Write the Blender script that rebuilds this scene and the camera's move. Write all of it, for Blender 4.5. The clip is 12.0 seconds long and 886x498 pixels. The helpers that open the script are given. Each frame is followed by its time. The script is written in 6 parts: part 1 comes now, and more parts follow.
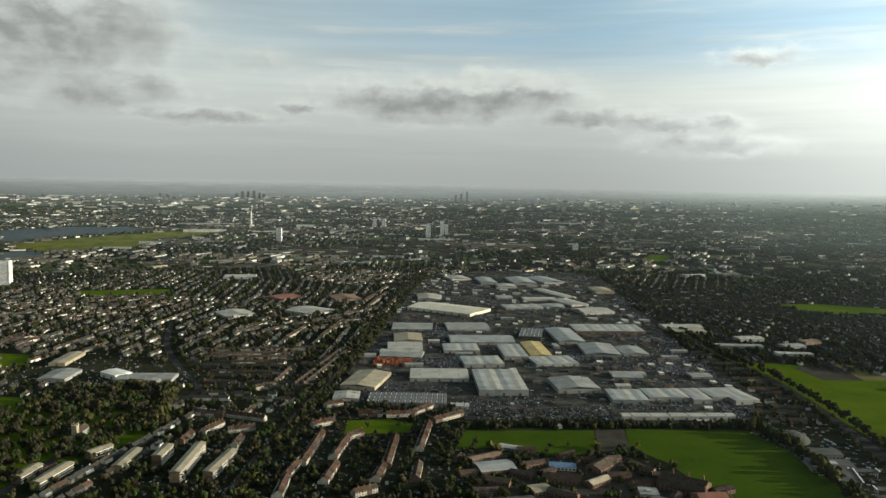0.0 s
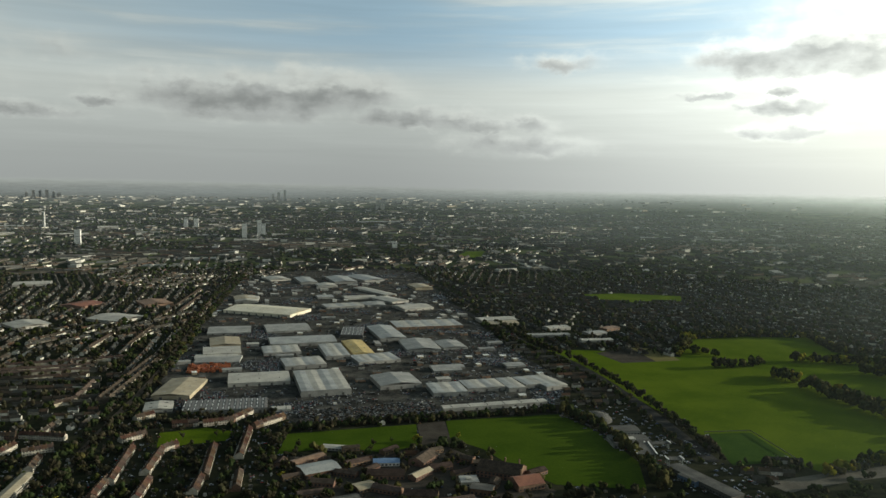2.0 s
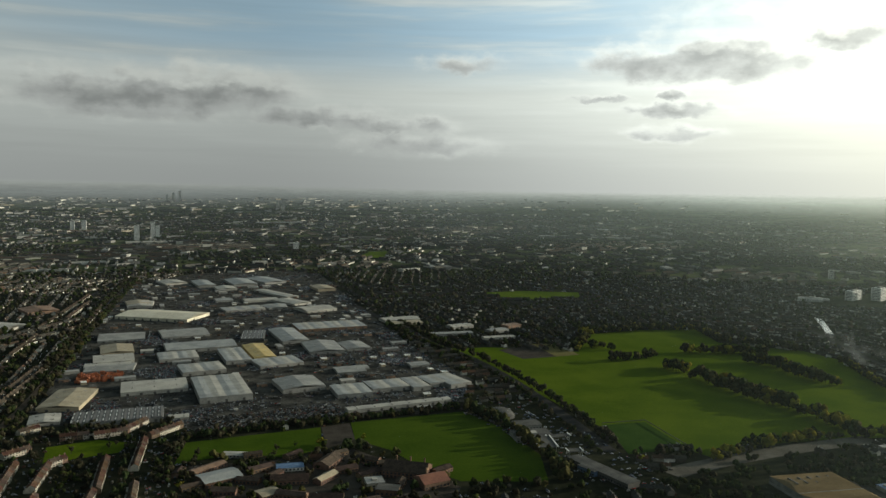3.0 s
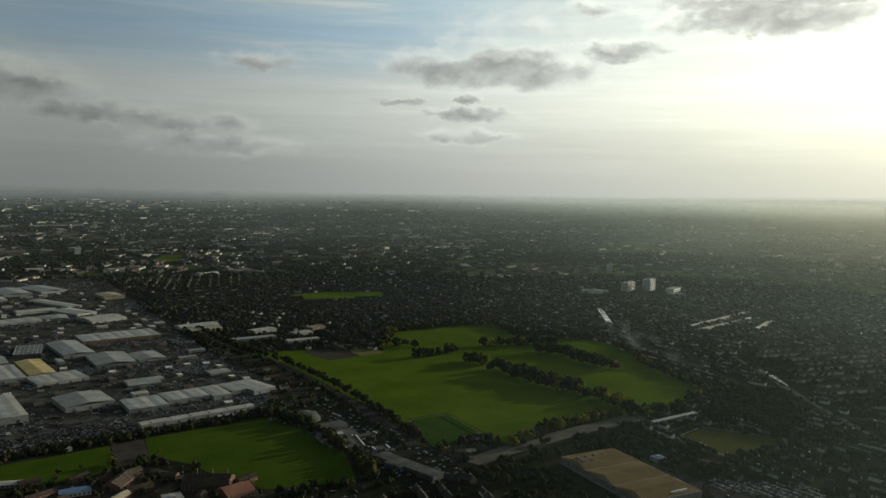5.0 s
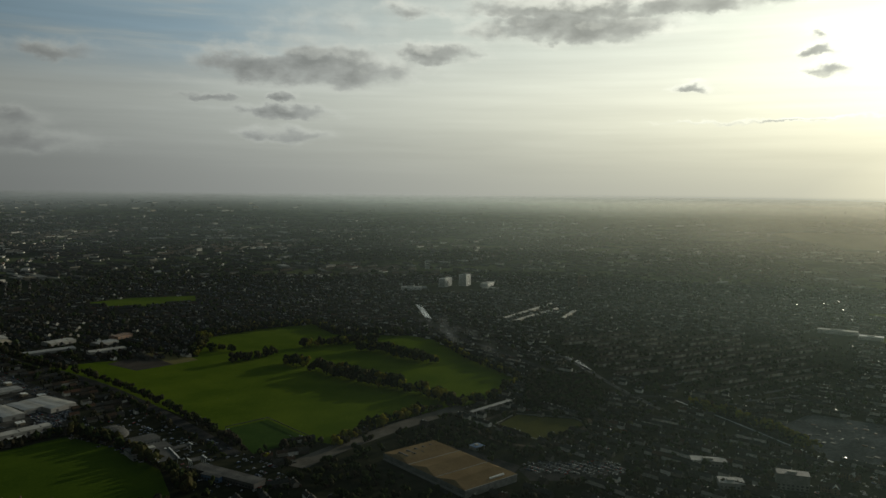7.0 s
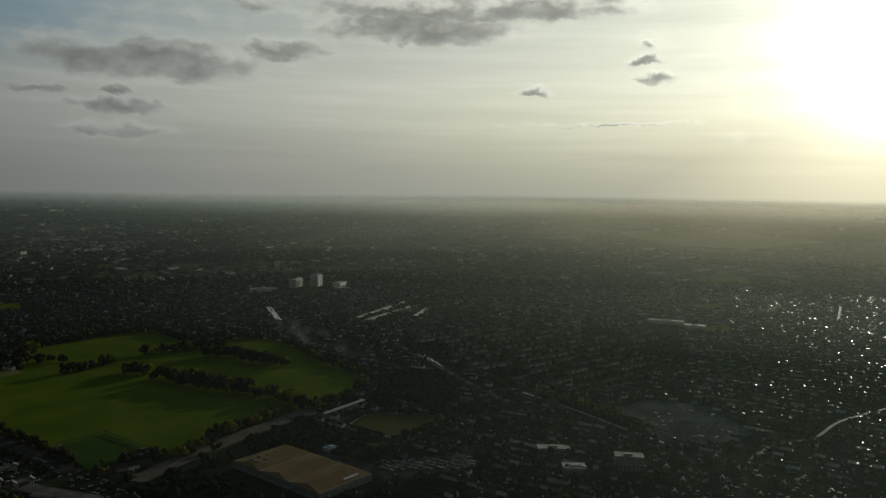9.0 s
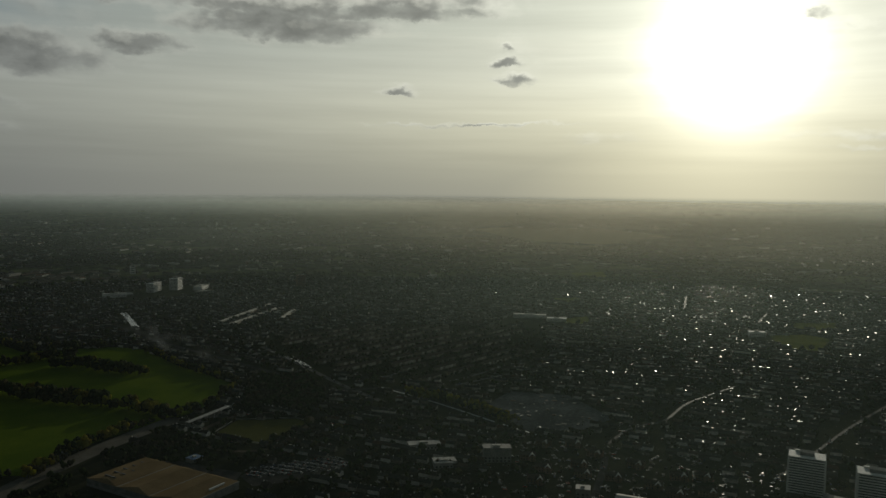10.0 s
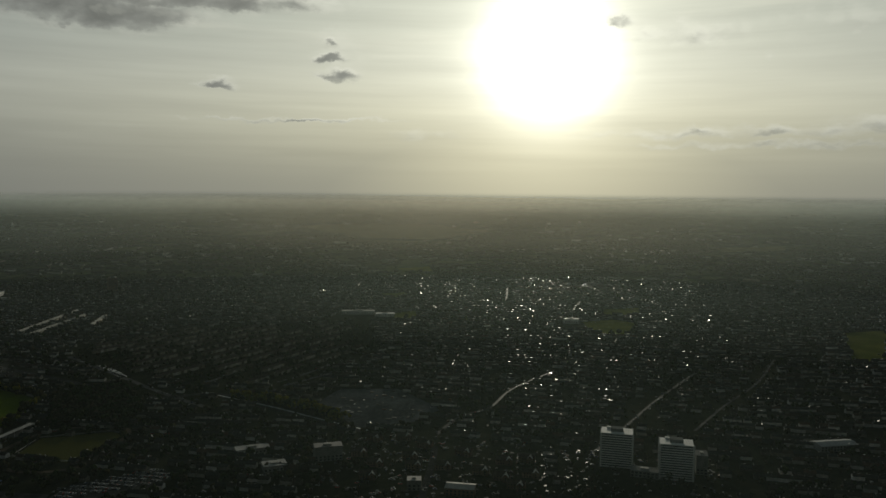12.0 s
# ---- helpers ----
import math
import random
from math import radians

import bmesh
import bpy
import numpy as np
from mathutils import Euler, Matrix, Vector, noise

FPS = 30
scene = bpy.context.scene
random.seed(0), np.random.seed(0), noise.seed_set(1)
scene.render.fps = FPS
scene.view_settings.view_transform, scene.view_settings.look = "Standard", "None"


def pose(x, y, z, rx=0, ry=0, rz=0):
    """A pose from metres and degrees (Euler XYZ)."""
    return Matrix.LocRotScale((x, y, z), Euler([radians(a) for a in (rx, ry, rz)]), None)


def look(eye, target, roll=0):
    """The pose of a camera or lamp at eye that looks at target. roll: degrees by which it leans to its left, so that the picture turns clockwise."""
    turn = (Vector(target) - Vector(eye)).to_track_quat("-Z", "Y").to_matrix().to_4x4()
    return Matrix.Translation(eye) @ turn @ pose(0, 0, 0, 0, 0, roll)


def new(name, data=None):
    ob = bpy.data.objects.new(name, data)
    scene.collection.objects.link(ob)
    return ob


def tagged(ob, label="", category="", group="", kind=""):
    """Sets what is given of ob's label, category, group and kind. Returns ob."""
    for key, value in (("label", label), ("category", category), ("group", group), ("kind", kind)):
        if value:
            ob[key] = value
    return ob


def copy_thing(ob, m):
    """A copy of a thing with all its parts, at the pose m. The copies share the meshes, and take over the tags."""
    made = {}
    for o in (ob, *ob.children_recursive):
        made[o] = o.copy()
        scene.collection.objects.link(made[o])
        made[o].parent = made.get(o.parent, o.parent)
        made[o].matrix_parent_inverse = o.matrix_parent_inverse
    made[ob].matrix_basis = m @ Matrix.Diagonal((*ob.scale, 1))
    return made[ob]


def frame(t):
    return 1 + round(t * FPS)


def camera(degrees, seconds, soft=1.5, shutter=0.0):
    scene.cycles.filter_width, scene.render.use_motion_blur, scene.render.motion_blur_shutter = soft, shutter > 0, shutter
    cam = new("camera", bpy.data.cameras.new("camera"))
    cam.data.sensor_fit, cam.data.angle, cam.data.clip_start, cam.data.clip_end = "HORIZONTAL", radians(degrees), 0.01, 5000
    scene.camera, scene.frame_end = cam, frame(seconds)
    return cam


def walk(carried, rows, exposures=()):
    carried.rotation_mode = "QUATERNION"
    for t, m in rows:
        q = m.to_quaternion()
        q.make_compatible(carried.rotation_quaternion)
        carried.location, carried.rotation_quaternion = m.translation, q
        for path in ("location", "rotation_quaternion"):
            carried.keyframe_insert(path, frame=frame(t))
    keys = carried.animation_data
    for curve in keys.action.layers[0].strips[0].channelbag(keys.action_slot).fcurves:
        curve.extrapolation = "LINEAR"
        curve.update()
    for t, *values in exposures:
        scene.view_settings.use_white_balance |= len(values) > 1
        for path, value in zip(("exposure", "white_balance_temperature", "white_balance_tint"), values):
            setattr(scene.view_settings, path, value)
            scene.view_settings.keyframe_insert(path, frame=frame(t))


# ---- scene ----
EYE = 300.0
TURNS = [
    (0.0, 85.18, -0.85, 0.07), (0.5, 85.19, -0.79, -4.85), (1.0, 85.22, -0.86, -5.76), (1.5, 85.23, -1.00, -9.33),
    (2.0, 85.27, -0.88, -13.38), (2.5, 85.34, -0.81, -16.63), (3.0, 85.37, -0.79, -20.66), (3.5, 85.42, -0.84, -25.17),
    (5.5, 85.67, -0.91, -38.68), (6.0, 85.69, -0.92, -42.31), (6.5, 85.71, -0.92, -45.45), (7.0, 85.73, -0.77, -48.86),
    (9.0, 85.85, -0.95, -59.93), (9.5, 85.90, -0.83, -65.29), (10.0, 85.91, -0.72, -69.84), (10.5, 85.88, -0.67, -73.01),
    (11.0, 85.84, -0.61, -76.64), (11.5, 85.81, -0.60, -79.84), (12.0, 85.78, -0.52, -82.75),
]
cam = camera(60.1, 12.0)
walk(cam, [(t, pose(0, 0, EYE, rx, ry, rz)) for t, rx, ry, rz in TURNS],
     exposures=[(0, 0.15), (2.5, -0.22), (5.5, -0.92), (6.0, -1.04), (7.0, -1.42), (9.0, -1.88), (9.5, -2.05), (12.0, -2.36)])

# ---- sky and sun ----
SUN_AZ, SUN_EL = 90.4, 10.0
sun_way = Vector((math.sin(radians(SUN_AZ)) * math.cos(radians(SUN_EL)), math.cos(radians(SUN_AZ)) * math.cos(radians(SUN_EL)), math.sin(radians(SUN_EL))))
sun = new("sun", bpy.data.lights.new("sun", "SUN"))
sun.data.energy, sun.data.angle, sun.data.color = 5.2, radians(0.6), (1.0, 0.93, 0.74)
sun.matrix_world = look(sun_way * 1000, (0, 0, 0))

world = bpy.data.worlds.new("sky")
scene.world = world
world.use_nodes = True
WT = world.node_tree
WT.nodes.clear()


def wn(kind):
    return WT.nodes.new(kind)


def wire(tree, socket, value):
    if isinstance(value, bpy.types.NodeSocket):
        tree.links.new(value, socket)
    else:
        socket.default_value = value


def calc(op, a, b=0.0, c=0.0, tree=None):
    tree = tree or WT
    n = tree.nodes.new("ShaderNodeMath")
    n.operation = op
    for s, v in zip(n.inputs, (a, b, c)):
        wire(tree, s, v)
    return n.outputs[0]


def vcalc(op, a, b=(0, 0, 0), tree=None):
    tree = tree or WT
    n = tree.nodes.new("ShaderNodeVectorMath")
    n.operation = op
    wire(tree, n.inputs[0], a)
    wire(tree, n.inputs[1], b)
    return n


def ramp(value, lo, hi, to_lo=0.0, to_hi=1.0, tree=None, smooth=True):
    tree = tree or WT
    n = tree.nodes.new("ShaderNodeMapRange")
    n.interpolation_type = "SMOOTHSTEP" if smooth else "LINEAR"
    for s, v in zip(n.inputs, (value, lo, hi, to_lo, to_hi)):
        wire(tree, s, v)
    return n.outputs[0]


def blend(fac, a, b, mode="MIX", tree=None):
    tree = tree or WT
    n = tree.nodes.new("ShaderNodeMix")
    n.data_type, n.blend_type = "RGBA", mode
    wire(tree, n.inputs[0], fac)
    for s, v in ((n.inputs[6], a), (n.inputs[7], b)):
        wire(tree, s, (*v, 1) if isinstance(v, tuple) and len(v) == 3 else v)
    return n.outputs[2]


def noise_tex(vector, scale, detail=4.0, rough=0.55, tree=None):
    tree = tree or WT
    n = tree.nodes.new("ShaderNodeTexNoise")
    wire(tree, n.inputs["Vector"], vector)
    n.inputs["Scale"].default_value, n.inputs["Detail"].default_value, n.inputs["Roughness"].default_value = scale, detail, rough
    return n


# each cloud: bearing, elevation, half width, half height (degrees), thickness
CLOUDS_NORTH = [
    (-27.2, 9.9, 7.2, 2.96, 1.05), (-28.8, 10.9, 5.1, 1.69, 0.80), (-24.2, 6.0, 6.3, 1.35, 0.78), (-16.9, 4.5, 4.9, 0.47, 0.92), (-10.8, 5.5, 1.6, 0.38, 0.80),
    (-13.8, 8.4, 3.0, 0.76, 0.45), (-0.7, 6.0, 8.2, 1.27, 1.00), (4.7, 6.6, 5.1, 1.18, 1.00), (9.6, 6.2, 1.9, 0.76, 0.42), (12.1, 4.8, 4.9, 0.59, 0.92),
    (17.9, 4.4, 3.6, 0.55, 0.80), (19.1, 3.1, 4.9, 0.76, 0.72), (21.8, 8.9, 2.5, 0.55, 0.70), (24.6, 8.9, 2.5, 0.55, 0.30),
]
CLOUDS_MIDDLE = [
    (39.2, 8.7, 7.0, 1.10, 1.00), (34.2, 9.5, 2.5, 0.51, 0.80), (40.4, 11.6, 5.5, 1.61, 0.38), (37.9, 10.2, 3.4, 0.85, 0.50), (45.9, 12.9, 1.9, 0.68, 0.70),
    (47.8, 10.0, 3.6, 0.55, 0.90), (44.2, 8.2, 2.5, 0.85, 0.40), (58.3, 11.7, 6.1, 0.93, 1.00), (60.0, 13.0, 11.0, 0.68, 0.95), (51.8, 10.9, 3.4, 1.10, 0.25),
    (31.8, 6.5, 2.2, 0.25, 0.80), (37.2, 6.6, 0.9, 0.34, 0.80), (37.0, 5.5, 3.4, 0.42, 0.85), (37.3, 3.9, 2.8, 0.47, 0.80), (29.5, 7.7, 1.1, 0.21, 0.35),
]
CLOUDS_EAST = [
    (66.5, 7.5, 1.1, 0.32, 0.80), (74.5, 10.7, 0.6, 0.28, 0.62), (74.3, 9.6, 1.1, 0.30, 0.80), (74.7, 8.4, 1.5, 0.38, 0.85), (74.9, 9.6, 2.3, 1.90, 0.30),
    (72.1, 5.2, 6.3, 0.13, 0.50), (64.9, 13.8, 8.0, 0.93, 0.90), (100.0, 11.1, 4.0, 1.02, 0.40), (95.3, 12.0, 1.2, 0.38, 0.55), (105.2, 4.3, 9.7, 0.34, 0.45),
    (107.0, 3.4, 8.5, 0.21, 0.42), (111.6, 4.7, 1.9, 0.42, 0.50), (81.3, 4.2, 2.7, 0.30, 0.30), (105.4, 9.4, 0.5, 0.21, 0.30), (110.7, 11.6, 5.9, 1.69, 0.25),
]
way = wn("ShaderNodeTexCoord").outputs["Generated"]
apart = wn("ShaderNodeSeparateXYZ")
WT.links.new(way, apart.inputs[0])
bearing = calc("MULTIPLY", calc("ARCTAN2", apart.outputs[0], apart.outputs[1]), 57.29578)
height = calc("MULTIPLY", calc("ARCSINE", apart.outputs[2]), 57.29578)
flat = wn("ShaderNodeCombineXYZ")
wire(WT, flat.inputs[0], bearing)
wire(WT, flat.inputs[1], calc("MULTIPLY", height, 1.55))
ripple = noise_tex(flat.outputs[0], 0.42, 4.0, 0.62)
fine = noise_tex(flat.outputs[0], 0.42, 4.0, 0.50)
fine_up = noise_tex(vcalc("ADD", flat.outputs[0], (0.45, 0.85, 0.0)).outputs[0], 0.42, 4.0, 0.50)
shift = vcalc("MULTIPLY", vcalc("SUBTRACT", ripple.outputs["Color"], (0.5, 0.5, 0.5)).outputs[0], (2.8, 1.7, 0.0)).outputs[0]
spot = wn("ShaderNodeCombineXYZ")
wire(WT, spot.inputs[0], bearing)
wire(WT, spot.inputs[1], height)
place = vcalc("ADD", spot.outputs[0], shift).outputs[0]
cover, tops = None, None
for az, el, wa, we, thick in CLOUDS_NORTH + CLOUDS_MIDDLE + CLOUDS_EAST:
    local = vcalc("MULTIPLY", vcalc("SUBTRACT", place, (az, el, 0)).outputs[0], (0.95 / wa, 0.76 / we, 0)).outputs[0]
    # flatter below than above
    rise_up = vcalc("DOT_PRODUCT", local, (0, 1, 0)).outputs[1]
    far_out = calc("ADD", vcalc("LENGTH", local).outputs[1], calc("MULTIPLY", calc("MAXIMUM", calc("MULTIPLY", rise_up, -1.0), 0.0), 0.35))
    m = calc("MULTIPLY", ramp(far_out, 1.95, 0.20), thick)
    up = calc("MULTIPLY", rise_up, m)
    cover = m if cover is None else calc("MAXIMUM", cover, m)
    tops = up if tops is None else calc("ADD", tops, up)
cover = calc("MULTIPLY", cover, ramp(fine.outputs[0], 0.30, 0.70, 0.52, 1.32, smooth=False))
relief = ramp(calc("SUBTRACT", fine.outputs[0], fine_up.outputs[0]), -0.10, 0.16)
# the aureole round the sun, which stands behind thin cloud
facing = calc("MAXIMUM", vcalc("DOT_PRODUCT", way, tuple(sun_way)).outputs[1], 0.0)
disc = calc("ADD", calc("MULTIPLY", calc("POWER", facing, 560.0), 6.0), calc("MULTIPLY", calc("POWER", facing, 130.0), 0.55))
aureole = calc("ADD", calc("MULTIPLY", calc("POWER", facing, 38.0), 0.42), calc("ADD", calc("MULTIPLY", calc("POWER", facing, 8.0), 0.52), calc("MULTIPLY", calc("POWER", facing, 2.2), 0.27)))
aureole = calc("MULTIPLY", aureole, ramp(height, 15.0, 38.0, 1.0, 0.22))
aureole = calc("MULTIPLY", aureole, calc("MAXIMUM", ramp(height, -1.0, 7.5, 0.42, 1.0), calc("POWER", facing, 14.0)))
clear = wn("ShaderNodeTexSky")
clear.sky_type, clear.sun_disc = "NISHITA", False
clear.sun_elevation, clear.sun_rotation, clear.altitude, clear.dust_density = radians(SUN_EL), radians(SUN_AZ), 100, 1.0
blue = blend(1.0, clear.outputs[0], (0.07, 0.07, 0.07), "MULTIPLY")
veil = blend(ramp(height, -0.5, 8.0), (0.38, 0.40, 0.39), (0.57, 0.61, 0.58))
veil = blend(ramp(height, 6.0, 15.0), veil, (0.40, 0.48, 0.50))
veil = blend(ramp(height, 15.5, 30.0), veil, (0.096, 0.146, 0.142))
strips = noise_tex(vcalc("MULTIPLY", flat.outputs[0], (0.30, 2.1, 1.0)).outputs[0], 0.13, 5.0, 0.55)
# gaps of clear blue between thin veils of cloud
gap = calc("MULTIPLY", ramp(height, 6.5, 11.0), calc("MULTIPLY", ramp(bearing, -30.0, 12.0), ramp(bearing, 48.0, 30.0)))
veil = blend(calc("MULTIPLY", gap, ramp(strips.outputs[0], 0.74, 0.44, 0.15, 0.95)), veil, (0.31, 0.455, 0.56))
veil = blend(calc("MULTIPLY", ramp(strips.outputs[0], 0.52, 0.74, 0.0, 0.6), ramp(height, 2.5, 6.0)), veil, (0.68, 0.72, 0.69))
veil = blend(ramp(height, 20.0, 45.0, 0.0, 0.5), veil, blue)
# duller away from the sun
veil = blend(ramp(vcalc("DOT_PRODUCT", way, tuple(sun_way)).outputs[1], -1.0, -0.30, 0.80, 0.0), veil, (0.076, 0.116, 0.114))
tint = blend(ramp(height, 2.0, 10.0), (1.0, 0.90, 0.56), (1.0, 0.965, 0.78))
lit = blend(1.0, veil, blend(aureole, (0, 0, 0), tint), "ADD")
lit = blend(1.0, lit, blend(disc, (0, 0, 0), (1.0, 0.985, 0.90)), "ADD")
rim = blend(1.0, (0.66, 0.69, 0.65), blend(calc("MULTIPLY", aureole, 1.25), (0, 0, 0), (1.0, 0.98, 0.88)), "ADD")
core = blend(1.0, blend(ramp(cover, 0.55, 1.15), (0.45, 0.47, 0.455), (0.29, 0.305, 0.297)), blend(calc("MULTIPLY", aureole, 0.12), (0, 0, 0), (1.0, 0.98, 0.84)), "ADD")
glow = calc("ADD", calc("ADD", calc("MULTIPLY", relief, 0.38), calc("MULTIPLY", tops, 0.75)), ramp(cover, 0.25, 0.75, 0.75, 0.0))
cloud = blend(ramp(glow, 0.15, 1.15), core, rim)
seen_sky = blend(ramp(cover, 0.05, 0.75, 0.0, 0.95), lit, cloud)
# thin level bands of brighter and duller cloud
bands = noise_tex(vcalc("MULTIPLY", flat.outputs[0], (0.10, 1.2, 1.0)).outputs[0], 0.5, 4.0, 0.55)
seen_sky = blend(1.0, seen_sky, blend(calc("ADD", 1.0, calc("MULTIPLY", ramp(height, 0.3, 3.0), ramp(bands.outputs[0], 0.3, 0.7, -0.07, 0.06, smooth=False))), (0, 0, 0), (1, 1, 1)), "MULTIPLY")
# brighter towards the sun, on all the sky
near_sun = ramp(vcalc("DOT_PRODUCT", way, tuple(sun_way)).outputs[1], 0.09, 1.0, 0.96, 2.45)
warmth = blend(ramp(vcalc("DOT_PRODUCT", way, tuple(sun_way)).outputs[1], 0.45, 0.98), (0.985, 1.0, 0.99), (1.005, 1.0, 0.93))
seen_sky = blend(1.0, seen_sky, blend(near_sun, (0, 0, 0), warmth), "MULTIPLY")
# below the horizon: farthest land and its haze painted in, in long faint streaks
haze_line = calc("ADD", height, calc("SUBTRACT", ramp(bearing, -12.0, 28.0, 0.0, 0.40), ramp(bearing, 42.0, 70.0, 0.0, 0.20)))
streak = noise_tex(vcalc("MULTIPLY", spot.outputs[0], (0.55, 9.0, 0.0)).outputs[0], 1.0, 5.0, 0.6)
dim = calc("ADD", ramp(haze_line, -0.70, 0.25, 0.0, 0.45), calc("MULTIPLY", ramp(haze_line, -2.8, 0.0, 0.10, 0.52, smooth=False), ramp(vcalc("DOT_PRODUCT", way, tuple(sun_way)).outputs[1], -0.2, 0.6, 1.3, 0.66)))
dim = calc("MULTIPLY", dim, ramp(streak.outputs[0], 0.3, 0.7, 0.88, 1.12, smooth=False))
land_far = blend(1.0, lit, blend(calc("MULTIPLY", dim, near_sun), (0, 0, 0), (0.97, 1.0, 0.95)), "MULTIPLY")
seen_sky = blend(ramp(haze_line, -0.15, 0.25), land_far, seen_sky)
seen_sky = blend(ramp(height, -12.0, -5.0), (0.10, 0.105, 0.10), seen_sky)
back = wn("ShaderNodeBackground")
WT.links.new(seen_sky, back.inputs[0])
back.inputs[1].default_value = 1.0
WT.links.new(back.outputs[0], wn("ShaderNodeOutputWorld").inputs[0])
for n in WT.nodes:
    if n.bl_idname == "ShaderNodeMix":
        n.clamp_factor = False


# ---- materials ----
def mat(name, dark, light, scale=0.2, rough=0.85, fine_scale=None, metal=0.0, bump=0.0, per="", spread=0.25, spec=0.3, through_light=0.0):
    """Two colours mixed by noise at two scales in metres; per: 'object' or 'island' varies the tone from piece to piece."""
    m = bpy.data.materials.new(name)
    m.use_nodes = True
    t = m.node_tree
    bsdf = t.nodes["Principled BSDF"]
    pos = t.nodes.new("ShaderNodeNewGeometry")
    big = noise_tex(pos.outputs["Position"], scale, 4.0, 0.6, t)
    small = noise_tex(pos.outputs["Position"], fine_scale or scale * 9, 3.0, 0.6, t)
    f = calc("ADD", calc("MULTIPLY", big.outputs[0], 0.65, tree=t), calc("MULTIPLY", small.outputs[0], 0.35, tree=t), tree=t)
    col = blend(ramp(f, 0.36, 0.64, tree=t), dark, light, tree=t)
    if per:
        r = pos.outputs["Random Per Island"] if per == "island" else t.nodes.new("ShaderNodeObjectInfo").outputs["Random"]
        hsv = t.nodes.new("ShaderNodeHueSaturation")
        wire(t, hsv.inputs["Hue"], ramp(r, 0, 1, 0.5 - spread * 0.08, 0.5 + spread * 0.08, t, False))
        wire(t, hsv.inputs["Value"], ramp(calc("FRACT", calc("MULTIPLY", r, 7.31, tree=t), tree=t), 0, 1, 1 - spread, 1 + spread, t, False))
        wire(t, hsv.inputs["Color"], col)
        col = hsv.outputs[0]
    wire(t, bsdf.inputs["Base Color"], col)
    bsdf.inputs["Roughness"].default_value, bsdf.inputs["Metallic"].default_value = rough, metal
    bsdf.inputs["Specular IOR Level"].default_value = spec
    if through_light:
        leaf, both = t.nodes.new("ShaderNodeBsdfTranslucent"), t.nodes.new("ShaderNodeMixShader")
        wire(t, leaf.inputs[0], col)
        both.inputs[0].default_value = through_light
        t.links.new(bsdf.outputs[0], both.inputs[1])
        t.links.new(leaf.outputs[0], both.inputs[2])
        t.links.new(both.outputs[0], t.nodes["Material Output"].inputs[0])
    if bump:
        b = t.nodes.new("ShaderNodeBump")
        b.inputs["Strength"].default_value, b.inputs["Distance"].default_value = bump, 0.3
        wire(t, b.inputs["Height"], small.outputs[0])
        wire(t, bsdf.inputs["Normal"], b.outputs[0])
    return m


def picked(name, tones, rough=0.85):
    """Each loose piece takes one of a few tones, with fine mottling."""
    m = bpy.data.materials.new(name)
    m.use_nodes = True
    t = m.node_tree
    bsdf = t.nodes["Principled BSDF"]
    pos = t.nodes.new("ShaderNodeNewGeometry")
    cr = t.nodes.new("ShaderNodeValToRGB")
    cr.color_ramp.interpolation = "CONSTANT"
    wire(t, cr.inputs[0], pos.outputs["Random Per Island"])
    while len(cr.color_ramp.elements) < len(tones):
        cr.color_ramp.elements.new(0.5)
    for e, (at, c) in zip(cr.color_ramp.elements, tones):
        e.position, e.color = at, (*c, 1)
    small = noise_tex(pos.outputs["Position"], 0.5, 4.0, 0.65, t)
    col = blend(1.0, cr.outputs[0], blend(ramp(small.outputs[0], 0.3, 0.7, tree=t), (0.72, 0.72, 0.72), (1.2, 1.18, 1.14), tree=t), "MULTIPLY", t)
    wire(t, bsdf.inputs["Base Color"], col)
    bsdf.inputs["Roughness"].default_value, bsdf.inputs["Specular IOR Level"].default_value = rough, 0.0
    return m


M_GROUND = mat("garden_ground", (0.012, 0.015, 0.008), (0.038, 0.039, 0.024), 0.006, 0.9, 0.09, bump=0.4, spec=0.0)
GT = M_GROUND.node_tree
gp = GT.nodes.new("ShaderNodeNewGeometry").outputs["Position"]
gsep = GT.nodes.new("ShaderNodeSeparateXYZ")
GT.links.new(gp, gsep.inputs[0])
# far patches are projected from the camera's height, to look right from there
spread_out = vcalc("MULTIPLY", gp, (1.0, 1.0, 0.0), GT)
span = GT.nodes.new("ShaderNodeVectorMath")
span.operation = "SCALE"
GT.links.new(spread_out.outputs[0], span.inputs[0])
GT.links.new(calc("DIVIDE", 300.0, calc("MAXIMUM", calc("SUBTRACT", 300.0, gsep.outputs[2], tree=GT), 20.0, tree=GT), tree=GT), span.inputs["Scale"])
patch = noise_tex(span.outputs[0], 0.0032, 5.0, 0.62, GT)
speck = noise_tex(span.outputs[0], 0.022, 3.0, 0.7, GT)
far_away = ramp(vcalc("LENGTH", spread_out.outputs[0], tree=GT).outputs[1], 2300.0, 2900.0, tree=GT)
patch_col = blend(ramp(patch.outputs[0], 0.42, 0.60, tree=GT), (0.012, 0.019, 0.010), (0.085, 0.098, 0.042), tree=GT)
patch_col = blend(ramp(speck.outputs[0], 0.54, 0.70, 0.0, 0.75, GT), patch_col, (0.13, 0.125, 0.105), tree=GT)
gb = GT.nodes["Principled BSDF"].inputs["Base Color"]
wire(GT, gb, blend(far_away, gb.links[0].from_socket, patch_col, tree=GT))
# the far ground fades out to show the painted hazy land behind
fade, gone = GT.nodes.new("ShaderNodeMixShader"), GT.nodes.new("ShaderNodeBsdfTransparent")
